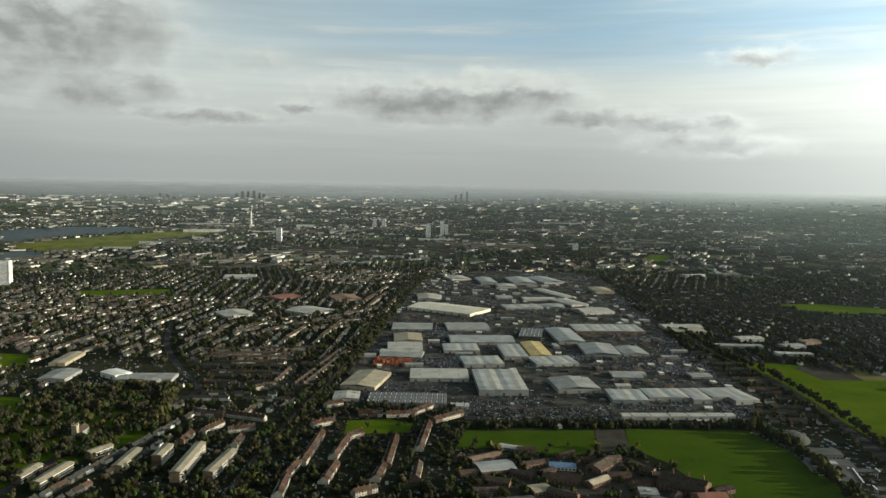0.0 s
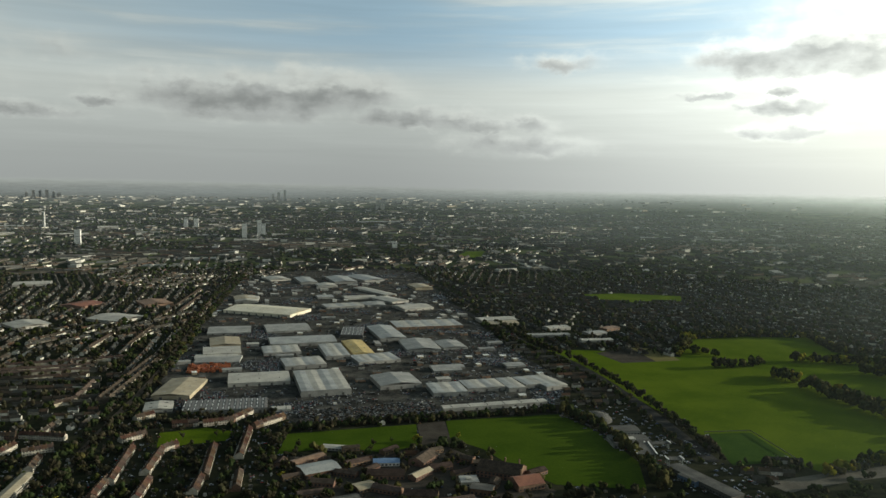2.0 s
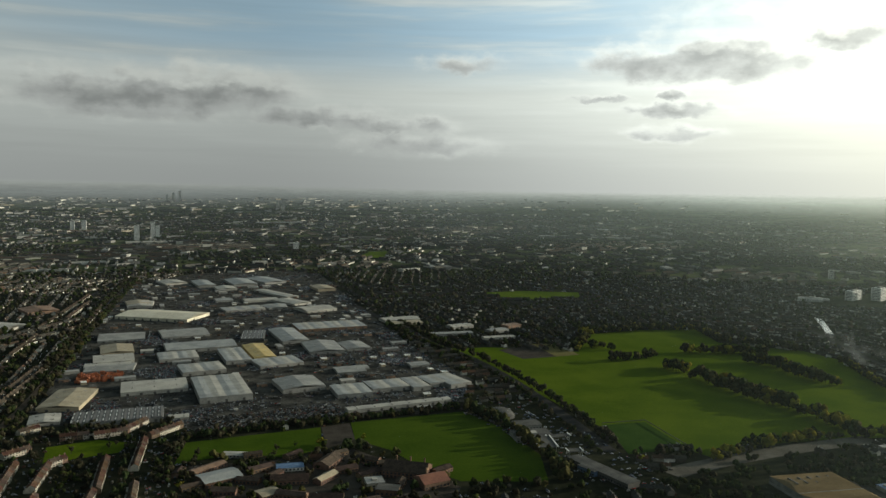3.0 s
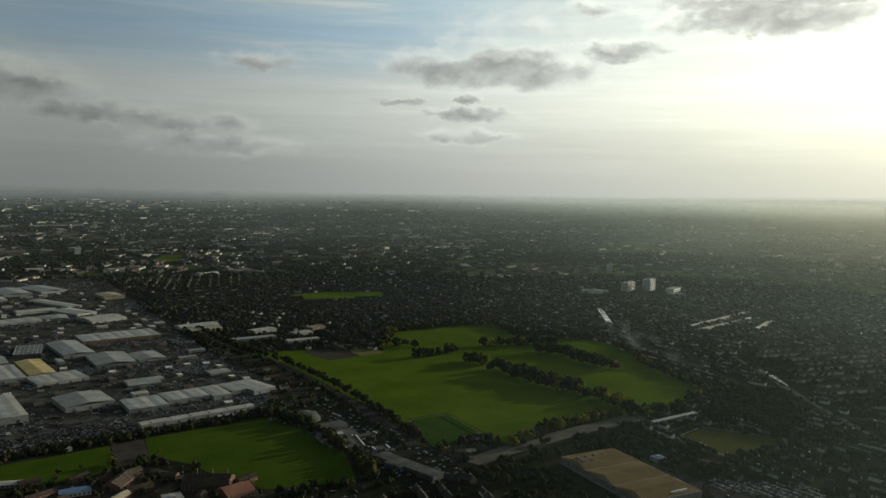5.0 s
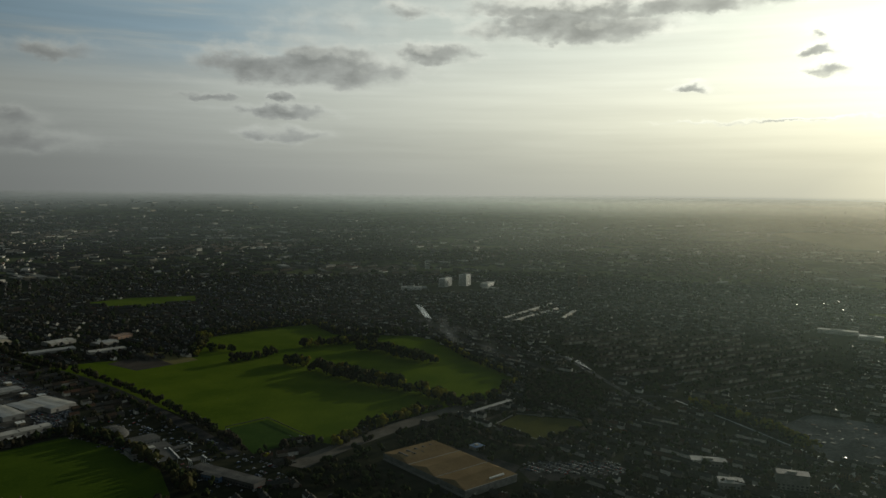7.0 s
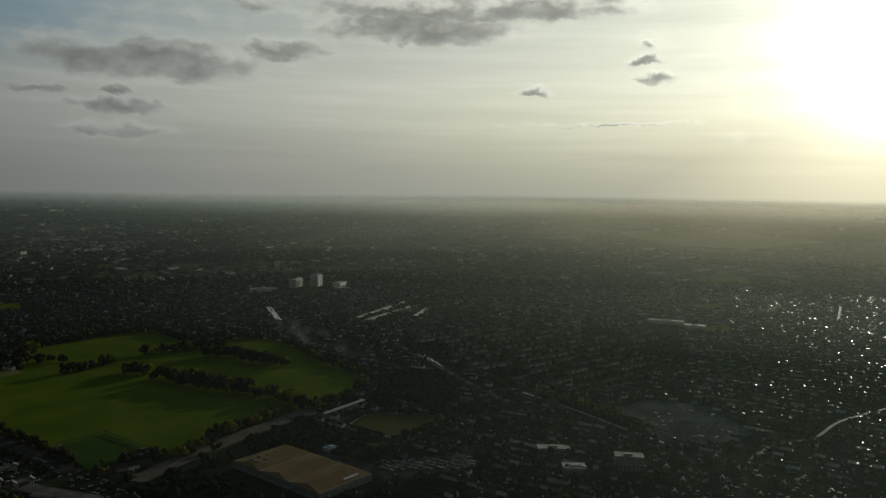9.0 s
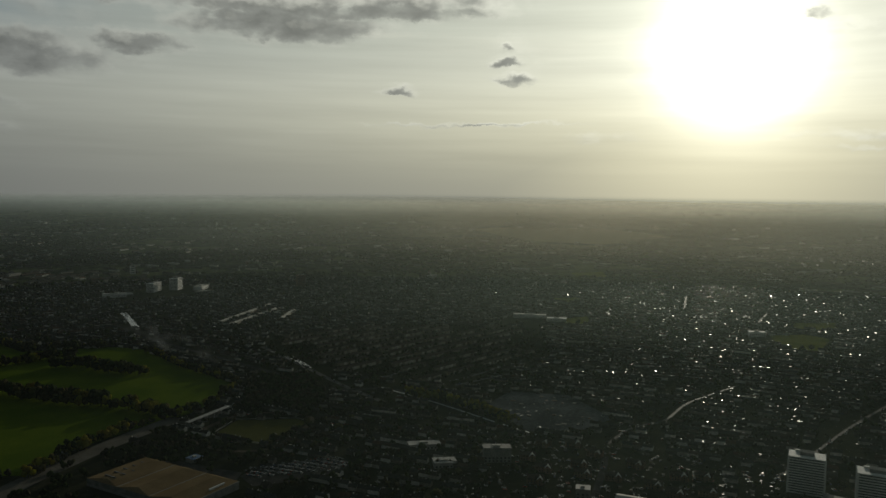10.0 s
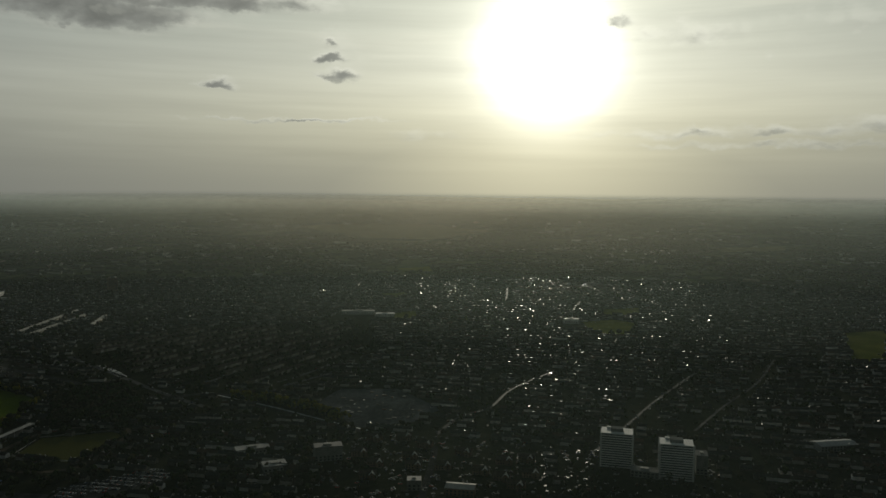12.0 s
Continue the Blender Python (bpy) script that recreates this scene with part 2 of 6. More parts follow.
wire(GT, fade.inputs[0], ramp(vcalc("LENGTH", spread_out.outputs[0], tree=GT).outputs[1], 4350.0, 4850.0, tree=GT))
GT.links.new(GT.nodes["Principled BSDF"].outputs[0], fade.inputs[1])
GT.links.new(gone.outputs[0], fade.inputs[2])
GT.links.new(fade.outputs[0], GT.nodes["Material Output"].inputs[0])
M_GRASS = mat("mown_grass", (0.054, 0.090, 0.005), (0.090, 0.128, 0.009), 0.012, 0.95, 0.3, bump=0.3, spec=0.0)
M_ROUGH = mat("rough_and_sunlit_grass", (0.075, 0.092, 0.014), (0.150, 0.150, 0.032), 0.015, 0.95, 0.3, spec=0.0)
M_ASPHALT = mat("asphalt", (0.030, 0.030, 0.030), (0.060, 0.058, 0.055), 0.06, 0.85, 0.8, spec=0.0)
M_YARD = mat("concrete_yard", (0.022, 0.022, 0.021), (0.095, 0.092, 0.082), 0.035, 0.9, 0.3, spec=0.0)
M_SLAB = mat("pale_concrete_slab", (0.034, 0.038, 0.041), (0.105, 0.113, 0.118), 0.012, 0.95, 0.2, spec=0.0)
M_HALLROOF = mat("tan_roof_felt", (0.150, 0.106, 0.056), (0.225, 0.162, 0.088), 0.03, 0.9, 0.5, spec=0.0)
M_PATH = mat("pale_worn_track", (0.085, 0.078, 0.066), (0.15, 0.14, 0.12), 0.03, 0.95, 0.4, spec=0.0)
# asphalt with some gloss, for roads that glint towards the sun
M_GLINTROAD = mat("glossier_asphalt", (0.035, 0.035, 0.035), (0.07, 0.068, 0.065), 0.05, 0.58, 0.4, spec=0.008)
M_COURTGRASS = mat("court_grass", (0.026, 0.056, 0.010), (0.042, 0.076, 0.014), 0.02, 0.95, 0.3, spec=0.0)
M_PITCH = mat("pitch_grass", (0.052, 0.054, 0.014), (0.072, 0.074, 0.020), 0.02, 0.95, 0.3, spec=0.0)
M_FIELD = mat("school_grass", (0.036, 0.066, 0.006), (0.060, 0.094, 0.009), 0.012, 0.95, 0.3, bump=0.3, spec=0.0)
M_STREET = mat("pale_street", (0.06, 0.06, 0.058), (0.14, 0.138, 0.13), 0.05, 0.85, 0.5, spec=0.0)
M_COURT = mat("court_tarmac", (0.042, 0.037, 0.031), (0.074, 0.065, 0.055), 0.04, 0.95, 0.4, spec=0.0)
M_DRY = mat("dry_and_sunlit_grass", (0.11, 0.10, 0.04), (0.17, 0.15, 0.065), 0.03, 0.95, 0.4, spec=0.0)
M_WATER = mat("water", (0.02, 0.03, 0.035), (0.03, 0.045, 0.05), 0.01, 0.45, spec=0.25)
M_CANAL = mat("canal_water", (0.02, 0.03, 0.035), (0.03, 0.045, 0.05), 0.01, 0.25, spec=0.5)
# house walls lightened for the sunward side, against the backlight
M_EASTWALL = picked("lightened_sunward_walls", [(0.0, (0.40, 0.38, 0.34)), (0.22, (0.10, 0.09, 0.08)), (0.45, (0.62, 0.60, 0.56)), (0.62, (0.22, 0.20, 0.17)), (0.84, (0.74, 0.72, 0.68))])
M_TRACK = mat("brown_track", (0.065, 0.052, 0.040), (0.12, 0.098, 0.076), 0.05, 0.95, spec=0.0)
M_WALLS = picked("house_walls", [(0.0, (0.074, 0.068, 0.058)), (0.28, (0.108, 0.102, 0.09)), (0.50, (0.066, 0.064, 0.058)), (0.68, (0.23, 0.218, 0.185)), (0.82, (0.55, 0.53, 0.47)), (0.93, (0.70, 0.68, 0.62))])
M_FARROOF = picked("far_flat_roofs", [(0.0, (0.20, 0.20, 0.19)), (0.3, (0.32, 0.32, 0.305)), (0.55, (0.10, 0.10, 0.095)), (0.80, (0.48, 0.47, 0.43)), (0.9, (0.26, 0.23, 0.18))], 0.7)
M_TILES = picked("roof_tiles", [(0.0, (0.046, 0.039, 0.032)), (0.3, (0.048, 0.048, 0.043)), (0.5, (0.070, 0.050, 0.037)), (0.62, (0.042, 0.045, 0.044)), (0.85, (0.062, 0.060, 0.052)), (0.95, (0.095, 0.058, 0.041))], 0.55)
M_TILES.node_tree.nodes["Principled BSDF"].inputs["Specular IOR Level"].default_value = 0.3
# gloss differs from roof to roof, so that some glint towards the sun
TT = M_TILES.node_tree
gloss_pick = [n for n in TT.nodes if n.bl_idname == "ShaderNodeNewGeometry"][0].outputs["Random Per Island"]
wire(TT, TT.nodes["Principled BSDF"].inputs["Specular IOR Level"], ramp(calc("FRACT", calc("MULTIPLY", gloss_pick, 37.7, tree=TT), tree=TT), 0.30, 1.0, 0.0, 0.045, TT, False))
M_METAL = {
    "strip": mat("grey_cream_sheeting", (0.29, 0.29, 0.275), (0.43, 0.42, 0.375), 0.05, 0.7, 0.6, spec=0.1),
    "pale": mat("pale_sheeting", (0.32, 0.31, 0.28), (0.47, 0.45, 0.40), 0.05, 0.7, 0.6, spec=0.1),
    "cream": mat("cream_sheeting", (0.55, 0.50, 0.38), (0.70, 0.65, 0.52), 0.05, 0.6, 0.6),
    "tan": mat("tan_sheeting", (0.26, 0.22, 0.15), (0.40, 0.34, 0.24), 0.06, 0.7, 0.6),
    "yellow": mat("yellowed_sheeting", (0.38, 0.28, 0.10), (0.55, 0.42, 0.18), 0.06, 0.7, 0.6),
    "blue": mat("blue_grey_sheeting", (0.24, 0.25, 0.25), (0.36, 0.37, 0.36), 0.05, 0.7, 0.6, spec=0.1),
    "grey": mat("grey_sheeting", (0.20, 0.20, 0.19), (0.32, 0.315, 0.29), 0.05, 0.65, 0.6),
    "mid": mat("mid_grey_felt", (0.07, 0.07, 0.068), (0.13, 0.128, 0.12), 0.05, 0.85, 0.6, spec=0.0),
    "dark": mat("dark_sheeting", (0.06, 0.06, 0.055), (0.11, 0.105, 0.1), 0.06, 0.6, 0.6),
    "white": mat("white_render", (0.62, 0.61, 0.57), (0.78, 0.77, 0.73), 0.05, 0.7, 0.6),
    "brick": mat("brown_brick", (0.16, 0.10, 0.07), (0.28, 0.18, 0.12), 0.1, 0.85, 1.5),
    "orange": mat("orange_goods", (0.24, 0.075, 0.035), (0.46, 0.16, 0.07), 0.15, 0.8, 1.0),
    "red": mat("red_roof", (0.16, 0.065, 0.045), (0.26, 0.11, 0.07), 0.1, 0.8, 1.0),
}
M_SAW = M_METAL["dark"]
M_CONCRETE = mat("weathered_concrete", (0.16, 0.16, 0.15), (0.27, 0.265, 0.245), 0.15, 0.9, 1.5, spec=0.0)
M_RENDER = mat("cream_render", (0.38, 0.345, 0.28), (0.56, 0.51, 0.43), 0.3, 0.85, 2.0, per="object", spread=0.12, spec=0.0)
M_BRICK = mat("house_brick", (0.13, 0.085, 0.06), (0.22, 0.15, 0.105), 0.3, 0.9, 2.5, per="object", spread=0.3, spec=0.0)
M_REDTILE = mat("red_roof_tiles", (0.052, 0.031, 0.024), (0.092, 0.052, 0.037), 0.25, 0.92, 2.5, per="object", spread=0.3, spec=0.0)
M_GREYTILE = mat("brown_roof_tiles", (0.05, 0.04, 0.034), (0.10, 0.075, 0.06), 0.25, 0.92, 2.5, per="object", spread=0.3, spec=0.0)
M_BLUEROOF = mat("blue_roof_sheeting", (0.07, 0.13, 0.24), (0.12, 0.20, 0.33), 0.2, 0.6)
M_WHITE = mat("white_paint", (0.66, 0.66, 0.63), (0.80, 0.80, 0.77), 0.4, 0.6, spec=0.3)
M_CLUTTER = picked("yard_clutter", [(0.0, (0.055, 0.052, 0.045)), (0.35, (0.12, 0.112, 0.098)), (0.55, (0.10, 0.058, 0.038)), (0.70, (0.042, 0.042, 0.042)), (0.82, (0.17, 0.142, 0.105)), (0.94, (0.42, 0.41, 0.38))], 0.32)
M_CLUTTER.node_tree.nodes["Principled BSDF"].inputs["Specular IOR Level"].default_value = 0.06
M_CARS = picked("car_bodies", [(0.0, (0.03, 0.03, 0.035)), (0.22, (0.26, 0.265, 0.27)), (0.46, (0.50, 0.50, 0.49)), (0.60, (0.05, 0.07, 0.14)), (0.74, (0.20, 0.20, 0.21)), (0.9, (0.30, 0.04, 0.03))], 0.16)
M_CARS.node_tree.nodes["Principled BSDF"].inputs["Specular IOR Level"].default_value = 0.5
M_GLASS = mat("dark_glazing", (0.03, 0.035, 0.04), (0.06, 0.065, 0.07), 0.2, 0.12, spec=0.6)
M_PANE = mat("added_glint_pane", (0.03, 0.035, 0.04), (0.06, 0.065, 0.07), 0.2, 0.33, spec=0.8)
M_BARK = mat("bark", (0.05, 0.04, 0.03), (0.09, 0.07, 0.05), 0.8, 0.95)
M_LEAF = mat("spring_leaves", (0.026, 0.040, 0.011), (0.064, 0.078, 0.022), 0.15, 0.95, 1.2, per="island", spread=0.4, spec=0.05, through_light=0.5)
M_TWIG = mat("bare_twigs", (0.036, 0.034, 0.020), (0.085, 0.078, 0.045), 0.15, 0.95, 1.2, per="island", spread=0.4, spec=0.05, through_light=0.5)
M_BROWN = mat("budding_twigs", (0.056, 0.056, 0.020), (0.120, 0.114, 0.040), 0.12, 0.95, 1.0, per="island", spread=0.4, spec=0.05, through_light=0.5)
M_YELLOW = mat("yellow_green_leaves", (0.19, 0.19, 0.028), (0.33, 0.31, 0.05), 0.15, 0.95, 1.2, per="island", spread=0.3, spec=0.0, through_light=0.6)
M_EVER = mat("evergreen_leaves", (0.027, 0.041, 0.017), (0.058, 0.074, 0.029), 0.15, 0.95, 1.2, per="island", spread=0.3, spec=0.0, through_light=0.4)


# haze imitated by see-through upright sheets, made thicker towards the sun
M_HAZE = bpy.data.materials.new("haze_sheet_veil")
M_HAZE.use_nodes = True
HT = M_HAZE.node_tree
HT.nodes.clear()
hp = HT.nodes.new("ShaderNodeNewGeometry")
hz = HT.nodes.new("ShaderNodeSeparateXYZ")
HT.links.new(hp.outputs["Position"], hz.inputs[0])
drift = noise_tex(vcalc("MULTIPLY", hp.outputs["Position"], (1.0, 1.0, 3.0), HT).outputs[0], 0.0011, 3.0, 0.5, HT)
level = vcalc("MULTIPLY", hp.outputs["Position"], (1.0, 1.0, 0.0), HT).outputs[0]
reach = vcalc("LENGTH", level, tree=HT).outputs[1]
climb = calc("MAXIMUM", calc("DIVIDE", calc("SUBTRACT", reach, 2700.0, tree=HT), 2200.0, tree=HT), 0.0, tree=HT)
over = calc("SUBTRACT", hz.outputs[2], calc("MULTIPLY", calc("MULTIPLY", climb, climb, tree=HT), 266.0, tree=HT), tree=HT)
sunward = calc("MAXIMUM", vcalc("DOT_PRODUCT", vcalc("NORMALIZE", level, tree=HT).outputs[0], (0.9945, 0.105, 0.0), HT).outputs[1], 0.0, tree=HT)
haze_by_reach = calc("POWER", ramp(reach, 500.0, 4100.0, 0.0, 1.0, HT, False), 1.8, tree=HT)
thick_haze = calc("MULTIPLY_ADD", haze_by_reach, 0.034, 0.0015, tree=HT)
thick_haze = calc("ADD", thick_haze, calc("MULTIPLY", calc("POWER", sunward, 6.0, tree=HT), calc("MULTIPLY_ADD", haze_by_reach, 0.112, 0.032, tree=HT), tree=HT), tree=HT)
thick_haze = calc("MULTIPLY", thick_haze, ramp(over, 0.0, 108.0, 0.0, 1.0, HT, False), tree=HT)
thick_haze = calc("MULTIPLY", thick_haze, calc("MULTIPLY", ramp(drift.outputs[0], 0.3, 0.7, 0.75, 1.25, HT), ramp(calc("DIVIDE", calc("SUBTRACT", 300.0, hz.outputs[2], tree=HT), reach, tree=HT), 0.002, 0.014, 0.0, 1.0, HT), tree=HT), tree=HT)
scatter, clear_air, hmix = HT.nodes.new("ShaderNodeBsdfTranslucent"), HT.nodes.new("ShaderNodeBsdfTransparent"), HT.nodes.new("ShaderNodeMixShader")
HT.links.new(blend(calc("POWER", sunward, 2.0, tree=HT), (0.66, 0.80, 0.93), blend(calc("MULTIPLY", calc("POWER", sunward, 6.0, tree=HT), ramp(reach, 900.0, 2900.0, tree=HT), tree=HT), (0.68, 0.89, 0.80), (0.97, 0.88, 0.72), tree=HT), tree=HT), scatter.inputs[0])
# shading normal set along the sun, so all sheets are lit alike
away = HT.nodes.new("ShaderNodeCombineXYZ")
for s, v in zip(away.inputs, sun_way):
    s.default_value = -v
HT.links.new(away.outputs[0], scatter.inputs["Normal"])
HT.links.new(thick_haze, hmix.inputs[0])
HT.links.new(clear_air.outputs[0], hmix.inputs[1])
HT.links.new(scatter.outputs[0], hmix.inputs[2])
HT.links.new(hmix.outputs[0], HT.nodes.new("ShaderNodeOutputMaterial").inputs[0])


M_SMOKE = bpy.data.materials.new("drifting_smoke")
M_SMOKE.use_nodes = True
ST = M_SMOKE.node_tree
ST.nodes.clear()
sg = ST.nodes.new("ShaderNodeTexCoord").outputs["Generated"]
edge = vcalc("LENGTH", vcalc("MULTIPLY", vcalc("SUBTRACT", sg, (0.5, 0.5, 0.32), ST).outputs[0], (2.0, 0.0, 1.5), ST).outputs[0], tree=ST).outputs[1]
wisps = noise_tex(vcalc("MULTIPLY", ST.nodes.new("ShaderNodeNewGeometry").outputs["Position"], (1.0, 1.0, 1.8), ST).outputs[0], 0.022, 5.0, 0.6, ST)
smoke_mix, smoke_lit, smoke_gap = ST.nodes.new("ShaderNodeMixShader"), ST.nodes.new("ShaderNodeBsdfTranslucent"), ST.nodes.new("ShaderNodeBsdfTransparent")
smoke_lit.inputs[0].default_value = (0.72, 0.80, 0.86, 1)
wire(ST, smoke_mix.inputs[0], calc("MULTIPLY", ramp(edge, 1.0, 0.1, tree=ST), ramp(wisps.outputs[0], 0.38, 0.75, 0.0, 0.05, ST), tree=ST))
ST.links.new(smoke_gap.outputs[0], smoke_mix.inputs[1])
ST.links.new(smoke_lit.outputs[0], smoke_mix.inputs[2])
ST.links.new(smoke_mix.outputs[0], ST.nodes.new("ShaderNodeOutputMaterial").inputs[0])


# ---- building helpers ----
def rise(x, y):
    """Height of the land: level near by, raised far out to fit the camera's horizon, with low hills."""
    r = np.hypot(x, y)
    s = np.maximum(0.0, (r - 2700.0) / 2200.0)
    az = np.degrees(np.arctan2(x, y))
    hill = 27 * np.exp(-((az - 32) / 11) ** 2) + 12 * np.exp(-((az - 8) / 5) ** 2) + 10 * np.exp(-((az - 75) / 9) ** 2)
    return (266.0 + hill) * s * s


def mesh_of(name, bm, materials):
    me = bpy.data.meshes.new(name)
    bm.to_mesh(me)
    bm.free()
    for m in materials if isinstance(materials, (list, tuple)) else [materials]:
        me.materials.append(m)
    return me


def part(name, bm, material, parent=None, label=""):
    ob = new(name, mesh_of(name, bm, material))
    if parent:
        ob.parent = parent
    if label:
        ob["label"] = label
    return ob


def base(name, x, y, z=0.0, turn=0.0):
    ob = new(name)
    ob.matrix_basis = pose(x, y, z, 0, 0, turn)
    return ob


def slab(bm, x0, y0, z0, x1, y1, z1, bevel=0.0):
    v = [bm.verts.new(p) for p in ((x0, y0, z0), (x1, y0, z0), (x1, y1, z0), (x0, y1, z0), (x0, y0, z1), (x1, y0, z1), (x1, y1, z1), (x0, y1, z1))]
    for f in ((0, 3, 2, 1), (4, 5, 6, 7), (0, 1, 5, 4), (1, 2, 6, 5), (2, 3, 7, 6), (3, 0, 4, 7)):
        bm.faces.new([v[i] for i in f])
    return bm


def block(*size):
    return slab(bmesh.new(), *size)


def gable(bm, x0, x1, y0, y1, z, top, along="y", thick=0.35, over=0.3):
    """A pitched roof slab with thickness, its ridge along one axis."""
    if along == "y":
        c = (x0 + x1) / 2
        prof = [(x0 - over, z), (c, top), (x1 + over, z)]
        lo = [(px, y0 - over, pz) for px, pz in prof] + [(px, y0 - over, pz - thick) for px, pz in reversed(prof)]
        hi = [(px, y1 + over, pz) for px, pz in prof] + [(px, y1 + over, pz - thick) for px, pz in reversed(prof)]
    else:
        c = (y0 + y1) / 2
        prof = [(y1 + over, z), (c, top), (y0 - over, z)]
        lo = [(x0 - over, py, pz) for py, pz in prof] + [(x0 - over, py, pz - thick) for py, pz in reversed(prof)]
        hi = [(x1 + over, py, pz) for py, pz in prof] + [(x1 + over, py, pz - thick) for py, pz in reversed(prof)]
    a, b = [bm.verts.new(p) for p in lo], [bm.verts.new(p) for p in hi]
    n = len(a)
    bm.faces.new(a)
    bm.faces.new(list(reversed(b)))
    for i in range(n):
        bm.faces.new((a[i], b[i], b[(i + 1) % n], a[(i + 1) % n]))
    bmesh.ops.recalc_face_normals(bm, faces=bm.faces)
    return bm


def sheet(name, pts, material, z=0.15, label="", category="", step=90.0):
    """A piece of ground with the given outline, laid on the land."""
    bm = bmesh.new()
    face = bm.faces.new([bm.verts.new((x, y, 0)) for x, y in pts])
    if face.normal.z < 0 or face.calc_area() and (face.normal_update() or face.normal.z < 0):
        face.normal_flip()
    if max(math.hypot(x, y) for x, y in pts) > 2900:
        bmesh.ops.triangulate(bm, faces=bm.faces[:])
        for _ in range(3):
            bmesh.ops.subdivide_edges(bm, edges=bm.edges[:], cuts=1)
    for v in bm.verts:
        v.co.z = float(rise(v.co.x, v.co.y)) + z
    ob = part(name, bm, material)
    return tagged(ob, label, category, kind="structure")


def ribbon(name, pts, width, material, z=0.3, label="", category="road"):
    """A road along a line of points."""
    bm, rows = bmesh.new(), []
    p = [Vector((*q, 0)) for q in pts]
    fine_pts = []
    for i in range(len(p) - 1):
        a, b, c, d = p[max(i - 1, 0)], p[i], p[i + 1], p[min(i + 2, len(p) - 1)]
        for k in range(8):
            s = k / 8
            fine_pts.append(0.5 * ((2 * b) + (c - a) * s + (2 * a - 5 * b + 4 * c - d) * s * s + (3 * b - a - 3 * c + d) * s ** 3))
    fine_pts.append(p[-1])
    for i, q in enumerate(fine_pts):
        d = (fine_pts[min(i + 1, len(fine_pts) - 1)] - fine_pts[max(i - 1, 0)]).normalized()
        s = Vector((-d.y, d.x, 0)) * width / 2
        zz = Vector((0, 0, float(rise(q.x, q.y)) + z))
        rows.append((bm.verts.new(q + s + zz), bm.verts.new(q - s + zz)))
    for (a, b), (c, d) in zip(rows, rows[1:]):
        bm.faces.new((b, d, c, a))
    return tagged(part(name, bm, material), label, category, kind="structure"), [(q.x, q.y) for q in fine_pts]


def inside(xs, ys, pts):
    """Which of many points lie in an outline."""
    res = np.zeros(len(xs), bool)
    for (x0, y0), (x1, y1) in zip(pts, pts[1:] + pts[:1]):
        if y0 == y1:
            continue
        res ^= ((y0 > ys) != (y1 > ys)) & (xs < (x1 - x0) * (ys - y0) / (y1 - y0) + x0)
    return res


def near_line(xs, ys, pts, gap):
    res = np.zeros(len(xs), bool)
    for (x0, y0), (x1, y1) in zip(pts, pts[1:]):
        l2 = max((x1 - x0) ** 2 + (y1 - y0) ** 2, 1e-6)
        s = np.clip(((xs - x0) * (x1 - x0) + (ys - y0) * (y1 - y0)) / l2, 0, 1)
        res |= np.hypot(xs - x0 - s * (x1 - x0), ys - y0 - s * (y1 - y0)) < gap
    return res


def bulk(name, verts, faces, index, materials, label, category):
    """One big mesh of many small pieces. faces: a list of tuples; index: material of each face."""
    me = bpy.data.meshes.new(name)
    me.from_pydata(verts, [], faces)
    for m in materials:
        me.materials.append(m)
    me.polygons.foreach_set("material_index", np.asarray(index, dtype=np.int32))
    me.update()
    return tagged(new(name, me), label, category, kind="stuff")


def repeat(template, faces, index, cx, cy, cz, sx, sy, sz, turn):
    """Many copies of one small template mesh as plain arrays."""
    n, k = len(cx), len(template)
    t = np.asarray(template, float)
    c, s = np.cos(turn)[:, None], np.sin(turn)[:, None]
    x, y, z = t[None, :, 0] * sx[:, None], t[None, :, 1] * sy[:, None], t[None, :, 2] * sz[:, None]
    v = np.stack([cx[:, None] + x * c - y * s, cy[:, None] + x * s + y * c, cz[:, None] + z], -1).reshape(-1, 3)
    f = [tuple(i + k * j for i in q) for j in range(n) for q in faces]
    return v, f, np.tile(index, n)


# ---- the land ----
bm = bmesh.new()
rings = [0, 200, 450] + list(range(600, 2700, 200)) + list(range(2700, 4901, 55))
prev = None
for r in rings:
    row = []
    for k in range(240):
        a = 2 * math.pi * k / 240
        x, y = r * math.sin(a), r * math.cos(a)
        row.append(bm.verts.new((x, y, float(rise(x, y)))))
        if r == 0:
            break
    if prev and len(prev) == 1:
        for k in range(240):
            bm.faces.new((prev[0], row[(k + 1) % 240], row[k]))
    elif prev:
        for k in range(240):
            bm.faces.new((prev[k], prev[(k + 1) % 240], row[(k + 1) % 240], row[k]))
    prev = row
bmesh.ops.recalc_face_normals(bm, faces=bm.faces)
tagged(part("ground", bm, M_GROUND), "dark garden and town ground of a level suburb", "ground", kind="structure")

# upright sheets set round the camera to imitate haze
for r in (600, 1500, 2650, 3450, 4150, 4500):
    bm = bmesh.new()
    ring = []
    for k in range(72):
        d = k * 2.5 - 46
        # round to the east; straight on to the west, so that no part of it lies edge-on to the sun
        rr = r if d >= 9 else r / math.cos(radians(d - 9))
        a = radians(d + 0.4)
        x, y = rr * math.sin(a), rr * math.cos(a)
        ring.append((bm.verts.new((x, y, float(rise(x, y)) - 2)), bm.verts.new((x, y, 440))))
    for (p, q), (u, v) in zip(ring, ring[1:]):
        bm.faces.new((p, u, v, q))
    tagged(part("haze_bank", bm, M_HAZE), "upright see-through sheet standing in for haze", "haze", kind="structure")

